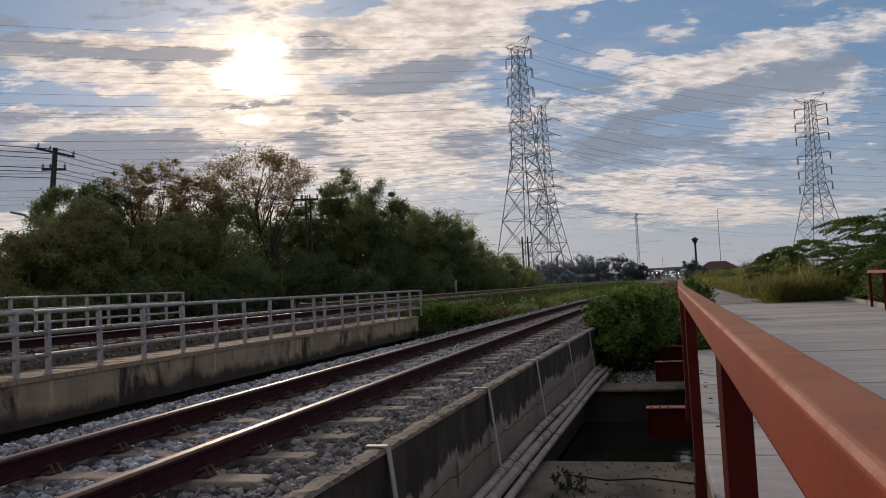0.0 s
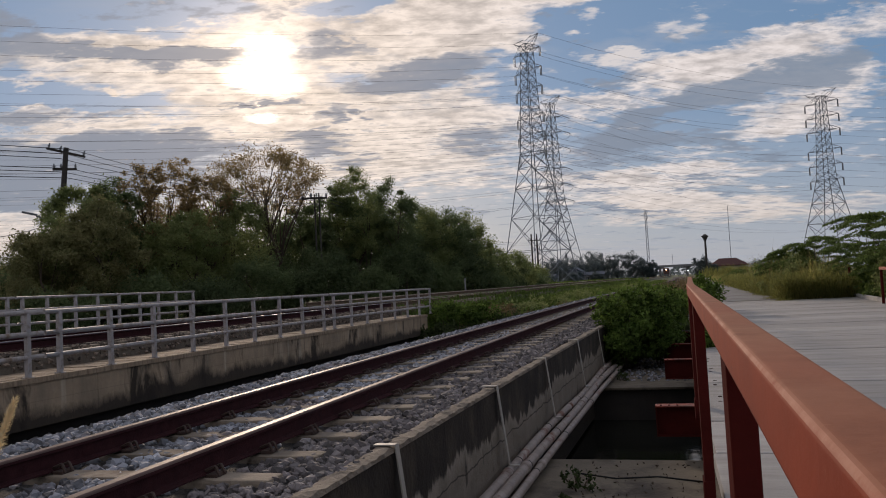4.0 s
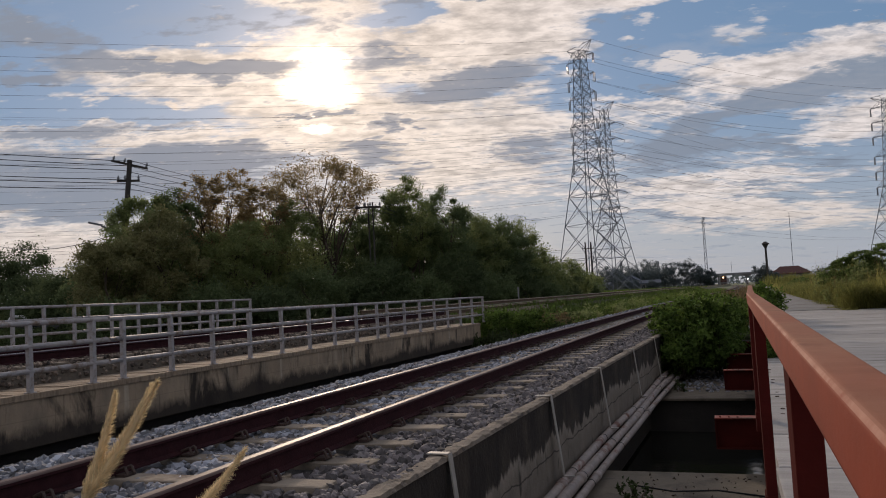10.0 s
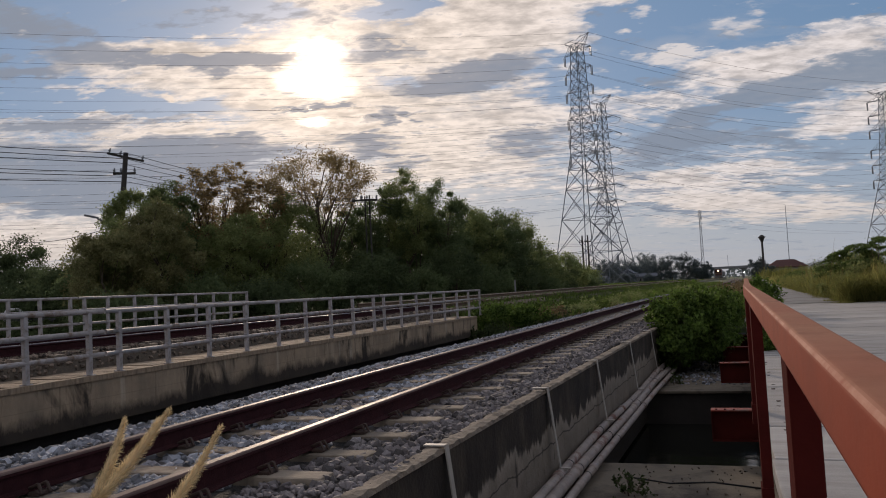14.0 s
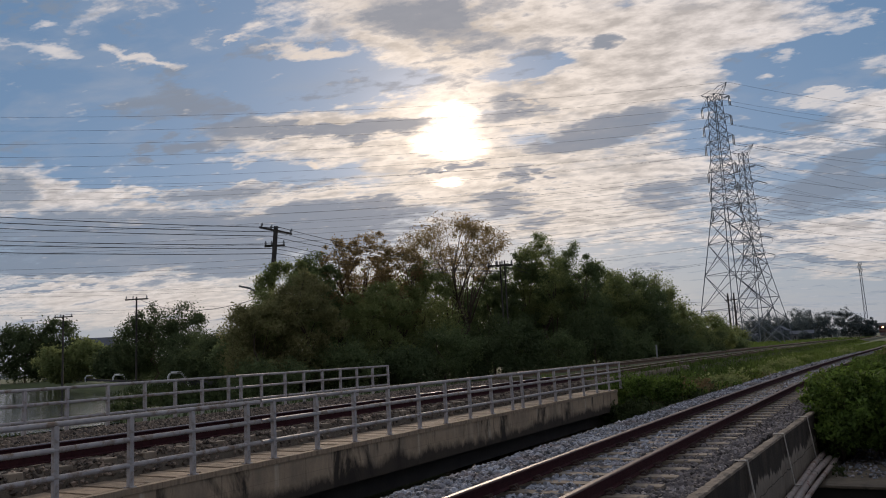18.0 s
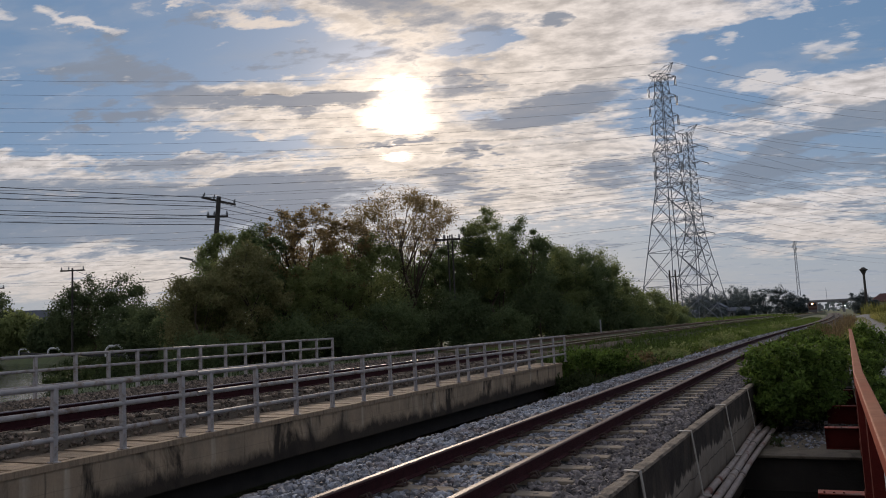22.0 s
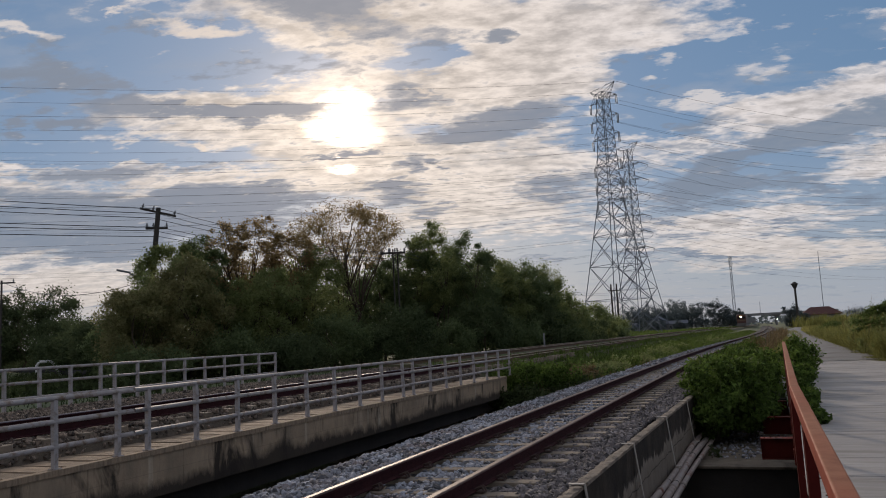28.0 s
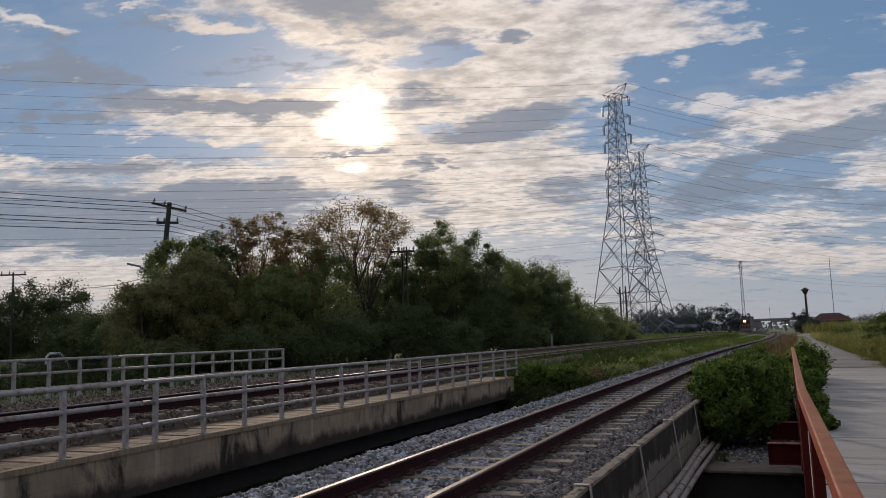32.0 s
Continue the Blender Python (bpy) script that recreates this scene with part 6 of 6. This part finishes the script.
def wire_run(a, b, sag, r, label="thin dark overhead power cable", group="power cables", n=14):
    a, b = Vector(a), Vector(b)
    pts = [a.lerp(b, k / n) - Vector((0, 0, 4 * sag * (k / n) * (1 - k / n))) for k in range(n + 1)]
    v, f = tube(pts, [r] * (n + 1), 5)
    return tagged(link("power_cable", mesh_of("power_cable", v, f, M["wire"])), label, "cable", group)


def cables():
    for i, t in enumerate(TIPS_A):
        end = Vector((t.x - 218, t.y - 172, t.z - 3.0))
        wire_run(t, end, 6.5, 0.025)
        c = TIPS_C[i]
        wire_run(t, c, 3.0, 0.028)
    for i, t in enumerate(TIPS_B):
        wire_run(t, Vector((t.x - 250, t.y - 190, t.z - 4)), 7.0, 0.026)
        wire_run(t, Vector((t.x + 150, t.y + 300, t.z - 2)), 6.0, 0.031)
    for t in TIPS_C:
        wire_run(t, Vector((t.x + 160, t.y + 60, t.z)), 4.0, 0.027)


cables()


def utility_pole(x, y, h, label, arms, lean=0.0, w=0.13, z=-0.4, skin="pole_concrete"):
    p = empty("utility_pole", pose(x, y, z, 0, lean, 25), label, "utility pole", "utility poles")
    bm = bmesh.new()
    rod(bm, (0, 0, -0.4), (0, 0, h), w, w * 0.7, 8)
    part("shaft", bm, M[skin], p)
    for dz, half, tilt in arms:
        bm = bmesh.new()
        box(bm, -half, half, -0.05, 0.05, h - dz - 0.06, h - dz + 0.06, 0.01)
        spin = pose(0, 0, h - dz) @ pose(0, 0, 0, 0, tilt, 0) @ pose(0, 0, dz - h)
        bmesh.ops.transform(bm, matrix=spin, verts=bm.verts)
        arm = part("cross_arm", bm, M[skin], p)
        for s in (-0.9, -0.3, 0.9):
            bm = bmesh.new()
            rod(bm, (s * half, 0, h - dz + 0.06), (s * half, 0, h - dz + 0.30), 0.05, 0.035, 8)
            rod(bm, (s * half, 0, h - dz + 0.14), (s * half, 0, h - dz + 0.18), 0.08, 0.08, 8)
            bmesh.ops.transform(bm, matrix=spin, verts=bm.verts)
            part("insulator", bm, M["insulator"], arm)
    return p


utility_pole(-31.0, 33.2, 9.75, "dark concrete utility pole with two cross arms above the trees", [(0.25, 1.0, 10), (1.15, 0.6, -4)], 5.0, 0.19, skin="pole_dark")
utility_pole(-54.8, 43.4, 8.0, "concrete utility pole with one cross arm by the pond", [(0.2, 1.0, 0)], 0, 0.10, skin="pole_dark")
utility_pole(-74.7, 50.1, 8.0, "distant concrete utility pole with one cross arm", [(0.2, 1.0, 0)], 0, 0.11, skin="pole_dark")
for x, y in ((-18.1, 108.5), (-17.3, 108.3)):
    utility_pole(x, y, 8.0, "dark twin utility pole beside the railway", [(0.9, 0.45, 0)], 0, 0.15, skin="pole_dark")
for i, x in enumerate((-20.6, -20.15)):
    utility_pole(x, 43.4 - 0.3 * i, 7.4, "dark twin utility pole standing before the wood", [(0.25, 0.8, 0)] if i == 0 else [(0.3, 0.5, 0)], 0, 0.06, skin="pole_dark")


def pole_wires():
    top = Vector((-30.4, 33.3, 8.9))
    for k, (dz, dy) in enumerate(((0.3, 0), (0.1, 0.4), (-0.1, 0.8), (-0.7, 0.2), (-0.85, 0.6), (-1.2, 0.3))):
        a = top + Vector((0.5 - dy, 0.3, dz))
        wire_run(a, a + Vector((-38, -22, 4.9 + dz * 1.0)), 0.5, 0.022, "thin dark service wire", "service wires", 10)
        wire_run(a, Vector((-20.4, 43.4, 6.6 + 0.3 * dz)), 0.35, 0.016, "thin dark service wire", "service wires", 8)
    wire_run((-54.8, 43.4, 7.5), (-31, 33, 5.2), 0.9, 0.02, "thin dark service wire", "service wires", 10)
    for k in range(2):
        wire_run((-20.3, 43.4, 6.9 - 0.25 * k), (-18.1, 108.5, 6.4 - 0.3 * k), 0.9, 0.018, "thin dark service wire", "service wires", 12)


pole_wires()


def street_lamp():
    p = empty("street_lamp", pose(-28.75, 31.6, -0.3), "curved street lamp reaching out of the trees", "street lamp")
    bm = bmesh.new()
    rod(bm, (0, 0, 0), (0, 0, 5.0), 0.07, 0.05)
    rod(bm, (0, 0, 5.0), (-0.35, -0.2, 5.45), 0.04)
    rod(bm, (-0.35, -0.2, 5.45), (-1.1, -0.6, 5.75), 0.035)
    part("pole", bm, M["pole_concrete"], p)
    bm = bmesh.new()
    box(bm, -0.35, 0.35, -0.09, 0.09, -0.05, 0.05, 0.03)
    bmesh.ops.transform(bm, matrix=pose(-1.35, -0.75, 5.88, 0, 14, 28), verts=bm.verts)
    part("lamp_head", bm, M["pole_concrete"], p)


street_lamp()


# ---- the far end: overpass, masts, houses, woods ----
def mast(x, y, h, label, w, r=0.05):
    p = empty("radio_mast", pose(x, y, -0.5), label, "radio mast", "radio masts")
    lattice(p, [(z, w * (1 - 0.55 * z / h)) for z in spaced(0, h, 3.5)], r)
    if w > 0.7:
        for k, z in enumerate((h - 0.8, h - 2.6, h - 4.2)):
            for s in range(3):
                bm = bmesh.new()
                a = 2.1 * s + k
                box(bm, -0.18, 0.18, -0.1, 0.1, -0.9, 0.9, 0.03)
                bmesh.ops.transform(bm, matrix=pose(0.9 * math.cos(a), 0.9 * math.sin(a), z, 0, 0, math.degrees(a)), verts=bm.verts)
                part("antenna", bm, M["white_paint"], p)


mast(-9.2, 450, 38.5, "slim lattice radio mast with panel antennas", 0.8, 0.10)
mast(32.2, 419, 35.0, "very thin guyed radio mast", 0.12, 0.042)
mast(-48.5, 395, 15.0, "short distant antenna mast over the trees", 0.7, 0.14)
mast(-31.0, 400, 14.0, "short distant antenna mast over the trees", 0.7, 0.14)


def water_tower():
    p = empty("water_tower", pose(11.1, 229.8, -0.6), "slender dark water tower with mushroom-shaped tank", "water tower")
    bm = bmesh.new()
    rod(bm, (0, 0, 0), (0, 0, 10.6), 0.34, 0.27, 12)
    part("column", bm, M["pole_dark"], p)
    bm = bmesh.new()
    rod(bm, (0, 0, 10.4), (0, 0, 11.6), 0.30, 0.85, 14)
    rod(bm, (0, 0, 11.6), (0, 0, 11.85), 1.05, 0.95, 14)
    rod(bm, (0, 0, 11.85), (0, 0, 12.3), 0.8, 0.3, 14)
    part("tank", bm, M["pole_dark"], p)


water_tower()


def gable_house(x, y, w, d, wall_h, roof_h, turn, roof, label, over=0.5, hip=0.0):
    p = empty("house", pose(x, y, -0.6, 0, 0, turn), label, "house", "distant houses")
    bm = bmesh.new()
    box(bm, -w / 2, w / 2, -d / 2, d / 2, 0, wall_h)
    part("wall", bm, M["house_wall"], p)
    W, D = w / 2 + over, d / 2 + over
    v = [(-W, -D, wall_h), (W, -D, wall_h), (W, D, wall_h), (-W, D, wall_h), (-W + hip, 0, wall_h + roof_h), (W - hip, 0, wall_h + roof_h), (-W, -D, wall_h - 0.2), (W, -D, wall_h - 0.2), (W, D, wall_h - 0.2), (-W, D, wall_h - 0.2)]
    f = [(0, 1, 5, 4), (2, 3, 4, 5), (1, 2, 5), (3, 0, 4), (6, 7, 1, 0), (7, 8, 2, 1), (8, 9, 3, 2), (9, 6, 0, 3), (9, 8, 7, 6)]
    link("roof", mesh_of("roof", v, f, roof), p)
    for k in range(max(2, int(w / 3))):
        bm = bmesh.new()
        cx = -w / 2 + (k + 0.5) * w / max(2, int(w / 3))
        box(bm, cx - 0.5, cx + 0.5, -d / 2 - 0.04, -d / 2 + 0.03, wall_h * 0.35, wall_h * 0.75)
        part("window", bm, M["dark_glass"], p)
    return p


gable_house(19.0, 262, 10.5, 8.0, 3.4, 2.3, 0, M["roof_red"], "low house with a dark red hipped roof", 0.7, 3.4)
gable_house(-33.5, 300, 4.0, 5.0, 4.4, 1.8, 80, M["roof_blue"], "small grey-blue gabled house under trees")
gable_house(-27.5, 304, 8.0, 6.0, 3.0, 1.2, 5, M["roof_blue"], "low shed with a pale blue-grey roof under trees")
gable_house(-46.0, 300, 9.0, 6.0, 2.8, 1.2, -6, M["roof_blue"], "low shed with a faded roof beside the railway")
gable_house(-123.0, 88.5, 6.5, 6.0, 5.9, 2.4, 38, M["roof_blue"], "house with a grey roof behind the pond trees")


def overpass():
    p = empty("overpass", pose(0, 0, 0), "distant concrete road overpass crossing the railway", "overpass")
    bm = bmesh.new()
    box(bm, -20, 44, 478, 487, 5.2, 6.0)
    part("deck", bm, M["bridge_concrete"], p)
    bm = bmesh.new()
    box(bm, -20, 44, 478, 478.3, 6.0, 6.55)
    part("parapet", bm, M["house_wall"], p)
    for x in (-14, -3.5, 12.0, 27):
        bm = bmesh.new()
        rod(bm, (x, 481, -0.6), (x, 481, 5.0), 0.7, sides=10)
        box(bm, x - 2.4, x + 2.4, 479.5, 485, 4.4, 5.2, 0.1)
        part("pier", bm, M["bridge_concrete"], p)
    bm = bmesh.new()
    rod(bm, (4, 480, 6.5), (4, 480, 13), 0.09)
    part("lamp_post", bm, M["pylon_steel"], p)


overpass()


def signal_lamp():
    p = empty("signal_lamp", pose(12.3, 470, -0.6), "lit white lamp on a post beyond the end of the lane", "signal lamp")
    bm = bmesh.new()
    rod(bm, (0, 0, 0), (0, 0, 3.0), 0.08, 0.06)
    part("post", bm, M["pylon_steel"], p)
    bm = bmesh.new()
    rod(bm, (0, -0.25, 3.25), (0, 0.1, 3.25), 0.25, 0.2, 14)
    part("lens", bm, M["white_lamp"], p, "glowing white lens")


signal_lamp()


def far_woods():
    rows = [(-33, 294, 4.6, 3.4), (-25.5, 296, 4.2, 2.8), (-43, 292, 4.0, 3.0), (-62, 415, 9, 7), (-55, 405, 7.5, 6), (-47, 380, 8.5, 6), (-40, 350, 8.5, 5), (-36, 345, 8.0, 5), (-30, 340, 9.5, 6), (-24, 335, 10.5, 6), (-19, 333, 10.8, 5.5), (-13.5, 330, 11.5, 4.0), (-9, 328, 9.0, 4.0), (-5.8, 326, 7.5, 3.0), (9.5, 232, 6.2, 2.6), (12.2, 238, 4.8, 2.4), (20, 300, 5.0, 5), (34, 300, 5.2, 6), (-75, 420, 8, 8), (-95, 420, 9, 9), (-48.1, 326.5, 11.1, 6.0), (-45.2, 335.0, 10.8, 6.0), (-41.5, 343.5, 11.3, 6.0), (-38.3, 351.9, 10.0, 6.0), (-34.7, 360.3, 13.5, 6.0), (-31.8, 368.6, 12.8, 6.0)]
    for i, (x, y, h, r) in enumerate(rows):
        tree(x, y, -0.5, h, r, 500 + i, M["leaf_hazed"], "distant hazy tree beyond the railway", 8500, 60, 0.36 if y > 300 else 0.26, 0.25, 0.0, "distant trees", 0.13)
    # closed line of woods at the end of the plain
    rng = np.random.default_rng(77)
    az = np.radians(np.linspace(-75, 45, 5200) + rng.normal(size=5200) * 0.2)
    d = 620 + 80 * rng.random(5200)
    top = 4.5 + 2.5 * np.sin(az * 37) + 2.0 * np.sin(az * 91 + 1)
    pts = np.stack([np.sin(az) * d, np.cos(az) * d, -0.5 + top * rng.random(5200)], 1)
    tagged(link("far_woods", leaves("far_woods", pts, 3.2, 2.4, M["leaf_hazed"], rng)), "hazy line of woods along the horizon", "woods", kind="stuff")


far_woods()


def trackside():
    # white-painted pipe arches and dark pipeline on the pond bank
    for i, (x, y) in enumerate(((-46.0, 39.2), (-70.5, 53.0), (-98.5, 69.6))):
        v, f = tube([(x, y, -0.4), (x, y, 0.85), (x + 0.15, y + 0.1, 1.1), (x + 0.75, y + 0.5, 1.1), (x + 0.95, y + 0.65, 0.85), (x + 1.45, y + 0.95, -0.4)], [0.10] * 6, 8)
        tagged(link("pipe_arch", mesh_of("pipe_arch", v, f, M["white_paint"], True)), "white painted pipe arch on the pond bank", "pipe", "pipe arches")
    v, f = tube([(-34, 34.0, 0.15), (-45, 40.6, 0.25), (-60, 47.2, 0.35), (-75, 55.6, 0.4), (-100, 71, 0.5), (-125, 86, 0.5)], [0.24] * 6, 10)
    tagged(link("pipeline", mesh_of("pipeline", v, f, M["dark_pipe"], True)), "long dark pipeline along the pond bank", "pipeline")
    p = empty("marker_post", pose(-12.1, 46.6, -0.3), "short white trackside marker post", "marker post")
    bm = bmesh.new()
    box(bm, -0.04, 0.04, -0.04, 0.04, 0, 1.6, 0.008)
    part("post", bm, M["house_wall"], p)
    # side rail of the deck's far edge
    q = empty("side_railing", pose(6.90, 28.8, -0.5, 0, 0, -4.4), "short rust-brown railing at the far deck edge", "railing")
    for y in (0, -2.4, -4.8):
        bm = bmesh.new()
        box(bm, -0.04, 0.04, y - 0.04, y + 0.04, 0, 1.13, 0.006)
        part("post", bm, M["red_paint_shaded"], q)
    bm = bmesh.new()
    box(bm, -0.05, 0.05, -5.0, 0.08, 1.13, 1.23, 0.01)
    part("top_rail", bm, M["red_paint"], q)
    p = empty("fence_post", pose(7.50, 36.2, -0.5, 1.5, -2), "bare rust-brown post of a broken railing beside the grass", "post")
    bm = bmesh.new()
    box(bm, -0.04, 0.04, -0.04, 0.04, 0, 1.25, 0.006)
    part("post", bm, M["red_paint_shaded"], p)
    v, f = tube([(-1.02, 8.1, -1.143), (-0.6, 7.9, -1.143), (-0.2, 8.0, -1.143), (0.3, 7.8, -1.143)], [0.008] * 4, 6)
    tagged(link("black_cable", mesh_of("black_cable", v, f, M["dark_pipe"], True)), "thin black cable lying across the slab", "cable")


trackside()


# ---- what moves: the train and two grass stalks ----
def train():
    t = empty("train", pose(0, 420, 0), "red and yellow diesel train approaching with its headlight on", "train")
    bm = bmesh.new()
    box(bm, -1.35, 1.35, 0.0, 15.0, 1.0, 3.55, 0.18)
    part("loco_body", bm, M["train_red"], t)
    bm = bmesh.new()
    box(bm, -1.36, 1.36, -0.02, 15.0, 1.75, 2.0, 0.04)
    part("stripe", bm, M["train_yellow"], t, "yellow band")
    bm = bmesh.new()
    box(bm, -1.25, 1.25, 0.4, 14.0, 3.5, 3.85, 0.15)
    part("roof", bm, M["train_grey"], t)
    bm = bmesh.new()
    box(bm, -1.3, 1.3, 0.1, 14.9, 0.35, 1.05, 0.05)
    part("underframe", bm, M["train_grey"], t)
    bm = bmesh.new()
    box(bm, -1.3, 1.3, -0.35, 0.05, 0.15, 0.7, 0.05)
    part("pilot", bm, M["train_grey"], t)
    for s in (-0.62, 0.62):
        bm = bmesh.new()
        box(bm, s - 0.48, s + 0.48, -0.05, 0.05, 2.35, 3.05, 0.05)
        part("windscreen", bm, M["dark_glass"], t)
    bm = bmesh.new()
    rod(bm, (-0.1, -0.10, 3.0), (-0.1, 0.06, 3.0), 0.26, 0.26, 12)
    part("headlight", bm, M["headlight"], t, "glowing orange-white headlight")
    for y in (2.5, 4.3, 11.0, 12.8):
        bm = bmesh.new()
        for s in (-0.53, 0.53):
            rod(bm, (s - 0.07, y, 0.42), (s + 0.07, y, 0.42), 0.42, sides=14)
        rod(bm, (-0.55, y, 0.42), (0.55, y, 0.42), 0.07)
        part("wheelset", bm, M["train_grey"], t)
    for k in range(5):
        y0 = 15.8 + 14.0 * k
        bm = bmesh.new()
        box(bm, -1.3, 1.3, y0, y0 + 13.2, 0.95, 3.0, 0.12)
        part("wagon", bm, M["train_grey"], t)
    return t


def seed_heads(count, seed):
    """Feathery grass heads on thin stems: the pivot is where the heads begin, and +Z runs along the longest one."""
    rng = np.random.default_rng(seed)
    p = empty("grass_stalk", pose(-0.55, 0.5, 0.7), "golden feathery grass head swaying close by", "grass stalk", "grass stalks")
    for k in range(count):
        lean = Vector(((0.0, 0.055, -0.05)[k], (0.0, 0.03, 0.04)[k], 0))
        length = (0.138, 0.112, 0.122)[k]
        pts = [Vector((lean.x * u * 0.4, lean.y * u * 0.4, -0.02 + length * u)) + Vector((0, 0.02 * u * u, 0)) for u in np.linspace(0, 1, 8)]
        n = 2600
        u = rng.random(n)
        i = np.minimum((u * 7).astype(int), 6)
        w = (u * 7 - i)[:, None]
        P = np.array([tuple(q) for q in pts])
        c = P[i] * (1 - w) + P[i + 1] * w
        r = 0.0080 * np.minimum(1, 6 * u + 0.25) * np.clip(1.02 - u, 0, 1) ** 0.55
        az = rng.uniform(0, 6.283, n)
        out = np.stack([np.cos(az), np.sin(az), 0 * az], 1)
        ln = (rng.uniform(0.004, 0.0115, n) * (0.45 + 0.55 * np.clip(1.1 - u, 0, 1)))[:, None]
        d = out * 0.75 + np.array([[0, 0, 0.9]])
        base = c + out * (r * rng.random(n))[:, None] * 0.5
        side = np.cross(d, rng.normal(size=(n, 3)))
        side /= np.linalg.norm(side, axis=1)[:, None]
        tip = base + d * ln
        v = np.stack([base - side * 0.00032, base + side * 0.00032, tip], 1)
        head = link("seed_head", array_mesh("seed_head", v.reshape(-1, 3), np.arange(3 * n).reshape(n, 3), M["seed_head"]), p)
        v, f = tube(pts, [0.003, 0.0034, 0.0034, 0.0034, 0.003, 0.0026, 0.0018, 0.0008], 6)
        link("core", mesh_of("core", v, f, M["seed_head"], True), head)
        v, f = tube([pts[0], (0.01 * k, -0.02, -0.12), (0.02 * k, -0.07, -0.30), (0.02 * k, -0.12, -0.55)], [0.0014, 0.0016, 0.0018, 0.002], 6)
        link("stem", mesh_of("stem", v, f, M["stem"], True), p)
    return p


def aim(bx, by, bz, tx, ty, tz):
    b, t = Vector((bx, by, bz)), Vector((tx, ty, tz))
    return Matrix.Translation(b) @ (t - b).to_track_quat("Z", "Y").to_matrix().to_4x4()


THE_TRAIN = train()
STALK_A, STALK_B = seed_heads(3, 5), seed_heads(1, 6)


def motions():
    rows = []
    for t, y in ((0, 420), (4.5, 396), (9, 372), (13, 350), (16.5, 330), (19, 318), (23, 293), (25, 280), (28, 258), (30, 244), (32, 230)):
        h = math.degrees(math.atan((far_x(y + 12) - far_x(y)) / 12))
        rows.append((t, pose(far_x(y), y, far_z(y), 0, 0, -h)))
    walk(THE_TRAIN, rows)
    a = [(0.0, -0.640, 0.430, 0.720, -0.730, 0.545, 0.800), (3.0, -0.640, 0.440, 0.720, -0.730, 0.555, 0.800), (6.0, -0.600, 0.480, 0.730, -0.685, 0.600, 0.815), (6.5, -0.575, 0.502, 0.737, -0.660, 0.624, 0.819), (7.0, -0.563, 0.515, 0.753, -0.651, 0.643, 0.821), (7.5, -0.564, 0.511, 0.734, -0.639, 0.637, 0.820),
         (8.0, -0.560, 0.510, 0.714, -0.605, 0.633, 0.823), (8.5, -0.531, 0.540, 0.700, -0.546, 0.674, 0.804), (9.0, -0.510, 0.555, 0.696, -0.513, 0.700, 0.784), (9.5, -0.526, 0.541, 0.702, -0.554, 0.690, 0.781), (10.0, -0.527, 0.543, 0.705, -0.550, 0.688, 0.790), (10.5, -0.538, 0.530, 0.705, -0.578, 0.673, 0.788),
         (11.0, -0.549, 0.539, 0.704, -0.596, 0.681, 0.785), (12.0, -0.526, 0.553, 0.696, -0.563, 0.702, 0.768), (13.0, -0.531, 0.554, 0.690, -0.561, 0.712, 0.744), (13.5, -0.519, 0.566, 0.682, -0.558, 0.728, 0.715), (15.5, -0.539, 0.484, 0.734, -0.587, 0.634, 0.796), (16.0, -0.544, 0.464, 0.782, -0.597, 0.627, 0.833), (16.5, -0.535, 0.450, 0.790, -0.590, 0.600, 0.845), (18.0, -0.530, 0.480, 0.740, -0.580, 0.630, 0.795), (32.0, -0.535, 0.500, 0.710, -0.585, 0.640, 0.770)]
    walk(STALK_A, [(r[0], aim(*r[1:])) for r in a])
    b = [(0.0, -0.590, 0.460, 0.690, -0.650, 0.580, 0.760), (2.0, -0.590, 0.470, 0.690, -0.650, 0.590, 0.760), (3.0, -0.555, 0.501, 0.696, -0.610, 0.621, 0.766), (3.5, -0.553, 0.505, 0.698, -0.608, 0.628, 0.766), (5.5, -0.568, 0.497, 0.695, -0.628, 0.616, 0.764), (6.0, -0.550, 0.519, 0.691, -0.610, 0.645, 0.747), (6.5, -0.543, 0.524, 0.689, -0.589, 0.655, 0.747),
         (7.0, -0.548, 0.516, 0.691, -0.596, 0.640, 0.760), (7.5, -0.538, 0.527, 0.687, -0.572, 0.655, 0.757), (8.0, -0.510, 0.551, 0.681, -0.549, 0.688, 0.730), (8.5, -0.471, 0.586, 0.669, -0.500, 0.727, 0.710), (9.0, -0.448, 0.599, 0.667, -0.474, 0.745, 0.691), (10.0, -0.460, 0.593, 0.671, -0.489, 0.739, 0.689), (11.0, -0.501, 0.578, 0.678, -0.534, 0.716, 0.727),
         (12.0, -0.457, 0.603, 0.665, -0.482, 0.750, 0.686), (13.0, -0.466, 0.603, 0.659, -0.494, 0.748, 0.685), (13.5, -0.475, 0.599, 0.660, -0.501, 0.740, 0.704), (15.5, -0.493, 0.520, 0.704, -0.545, 0.656, 0.742), (16.0, -0.519, 0.476, 0.749, -0.583, 0.617, 0.774), (16.5, -0.500, 0.480, 0.760, -0.560, 0.620, 0.790), (18.0, -0.490, 0.530, 0.690, -0.540, 0.660, 0.730), (32.0, -0.495, 0.530, 0.690, -0.545, 0.660, 0.730)]
    walk(STALK_B, [(r[0], aim(*r[1:])) for r in b])


motions()
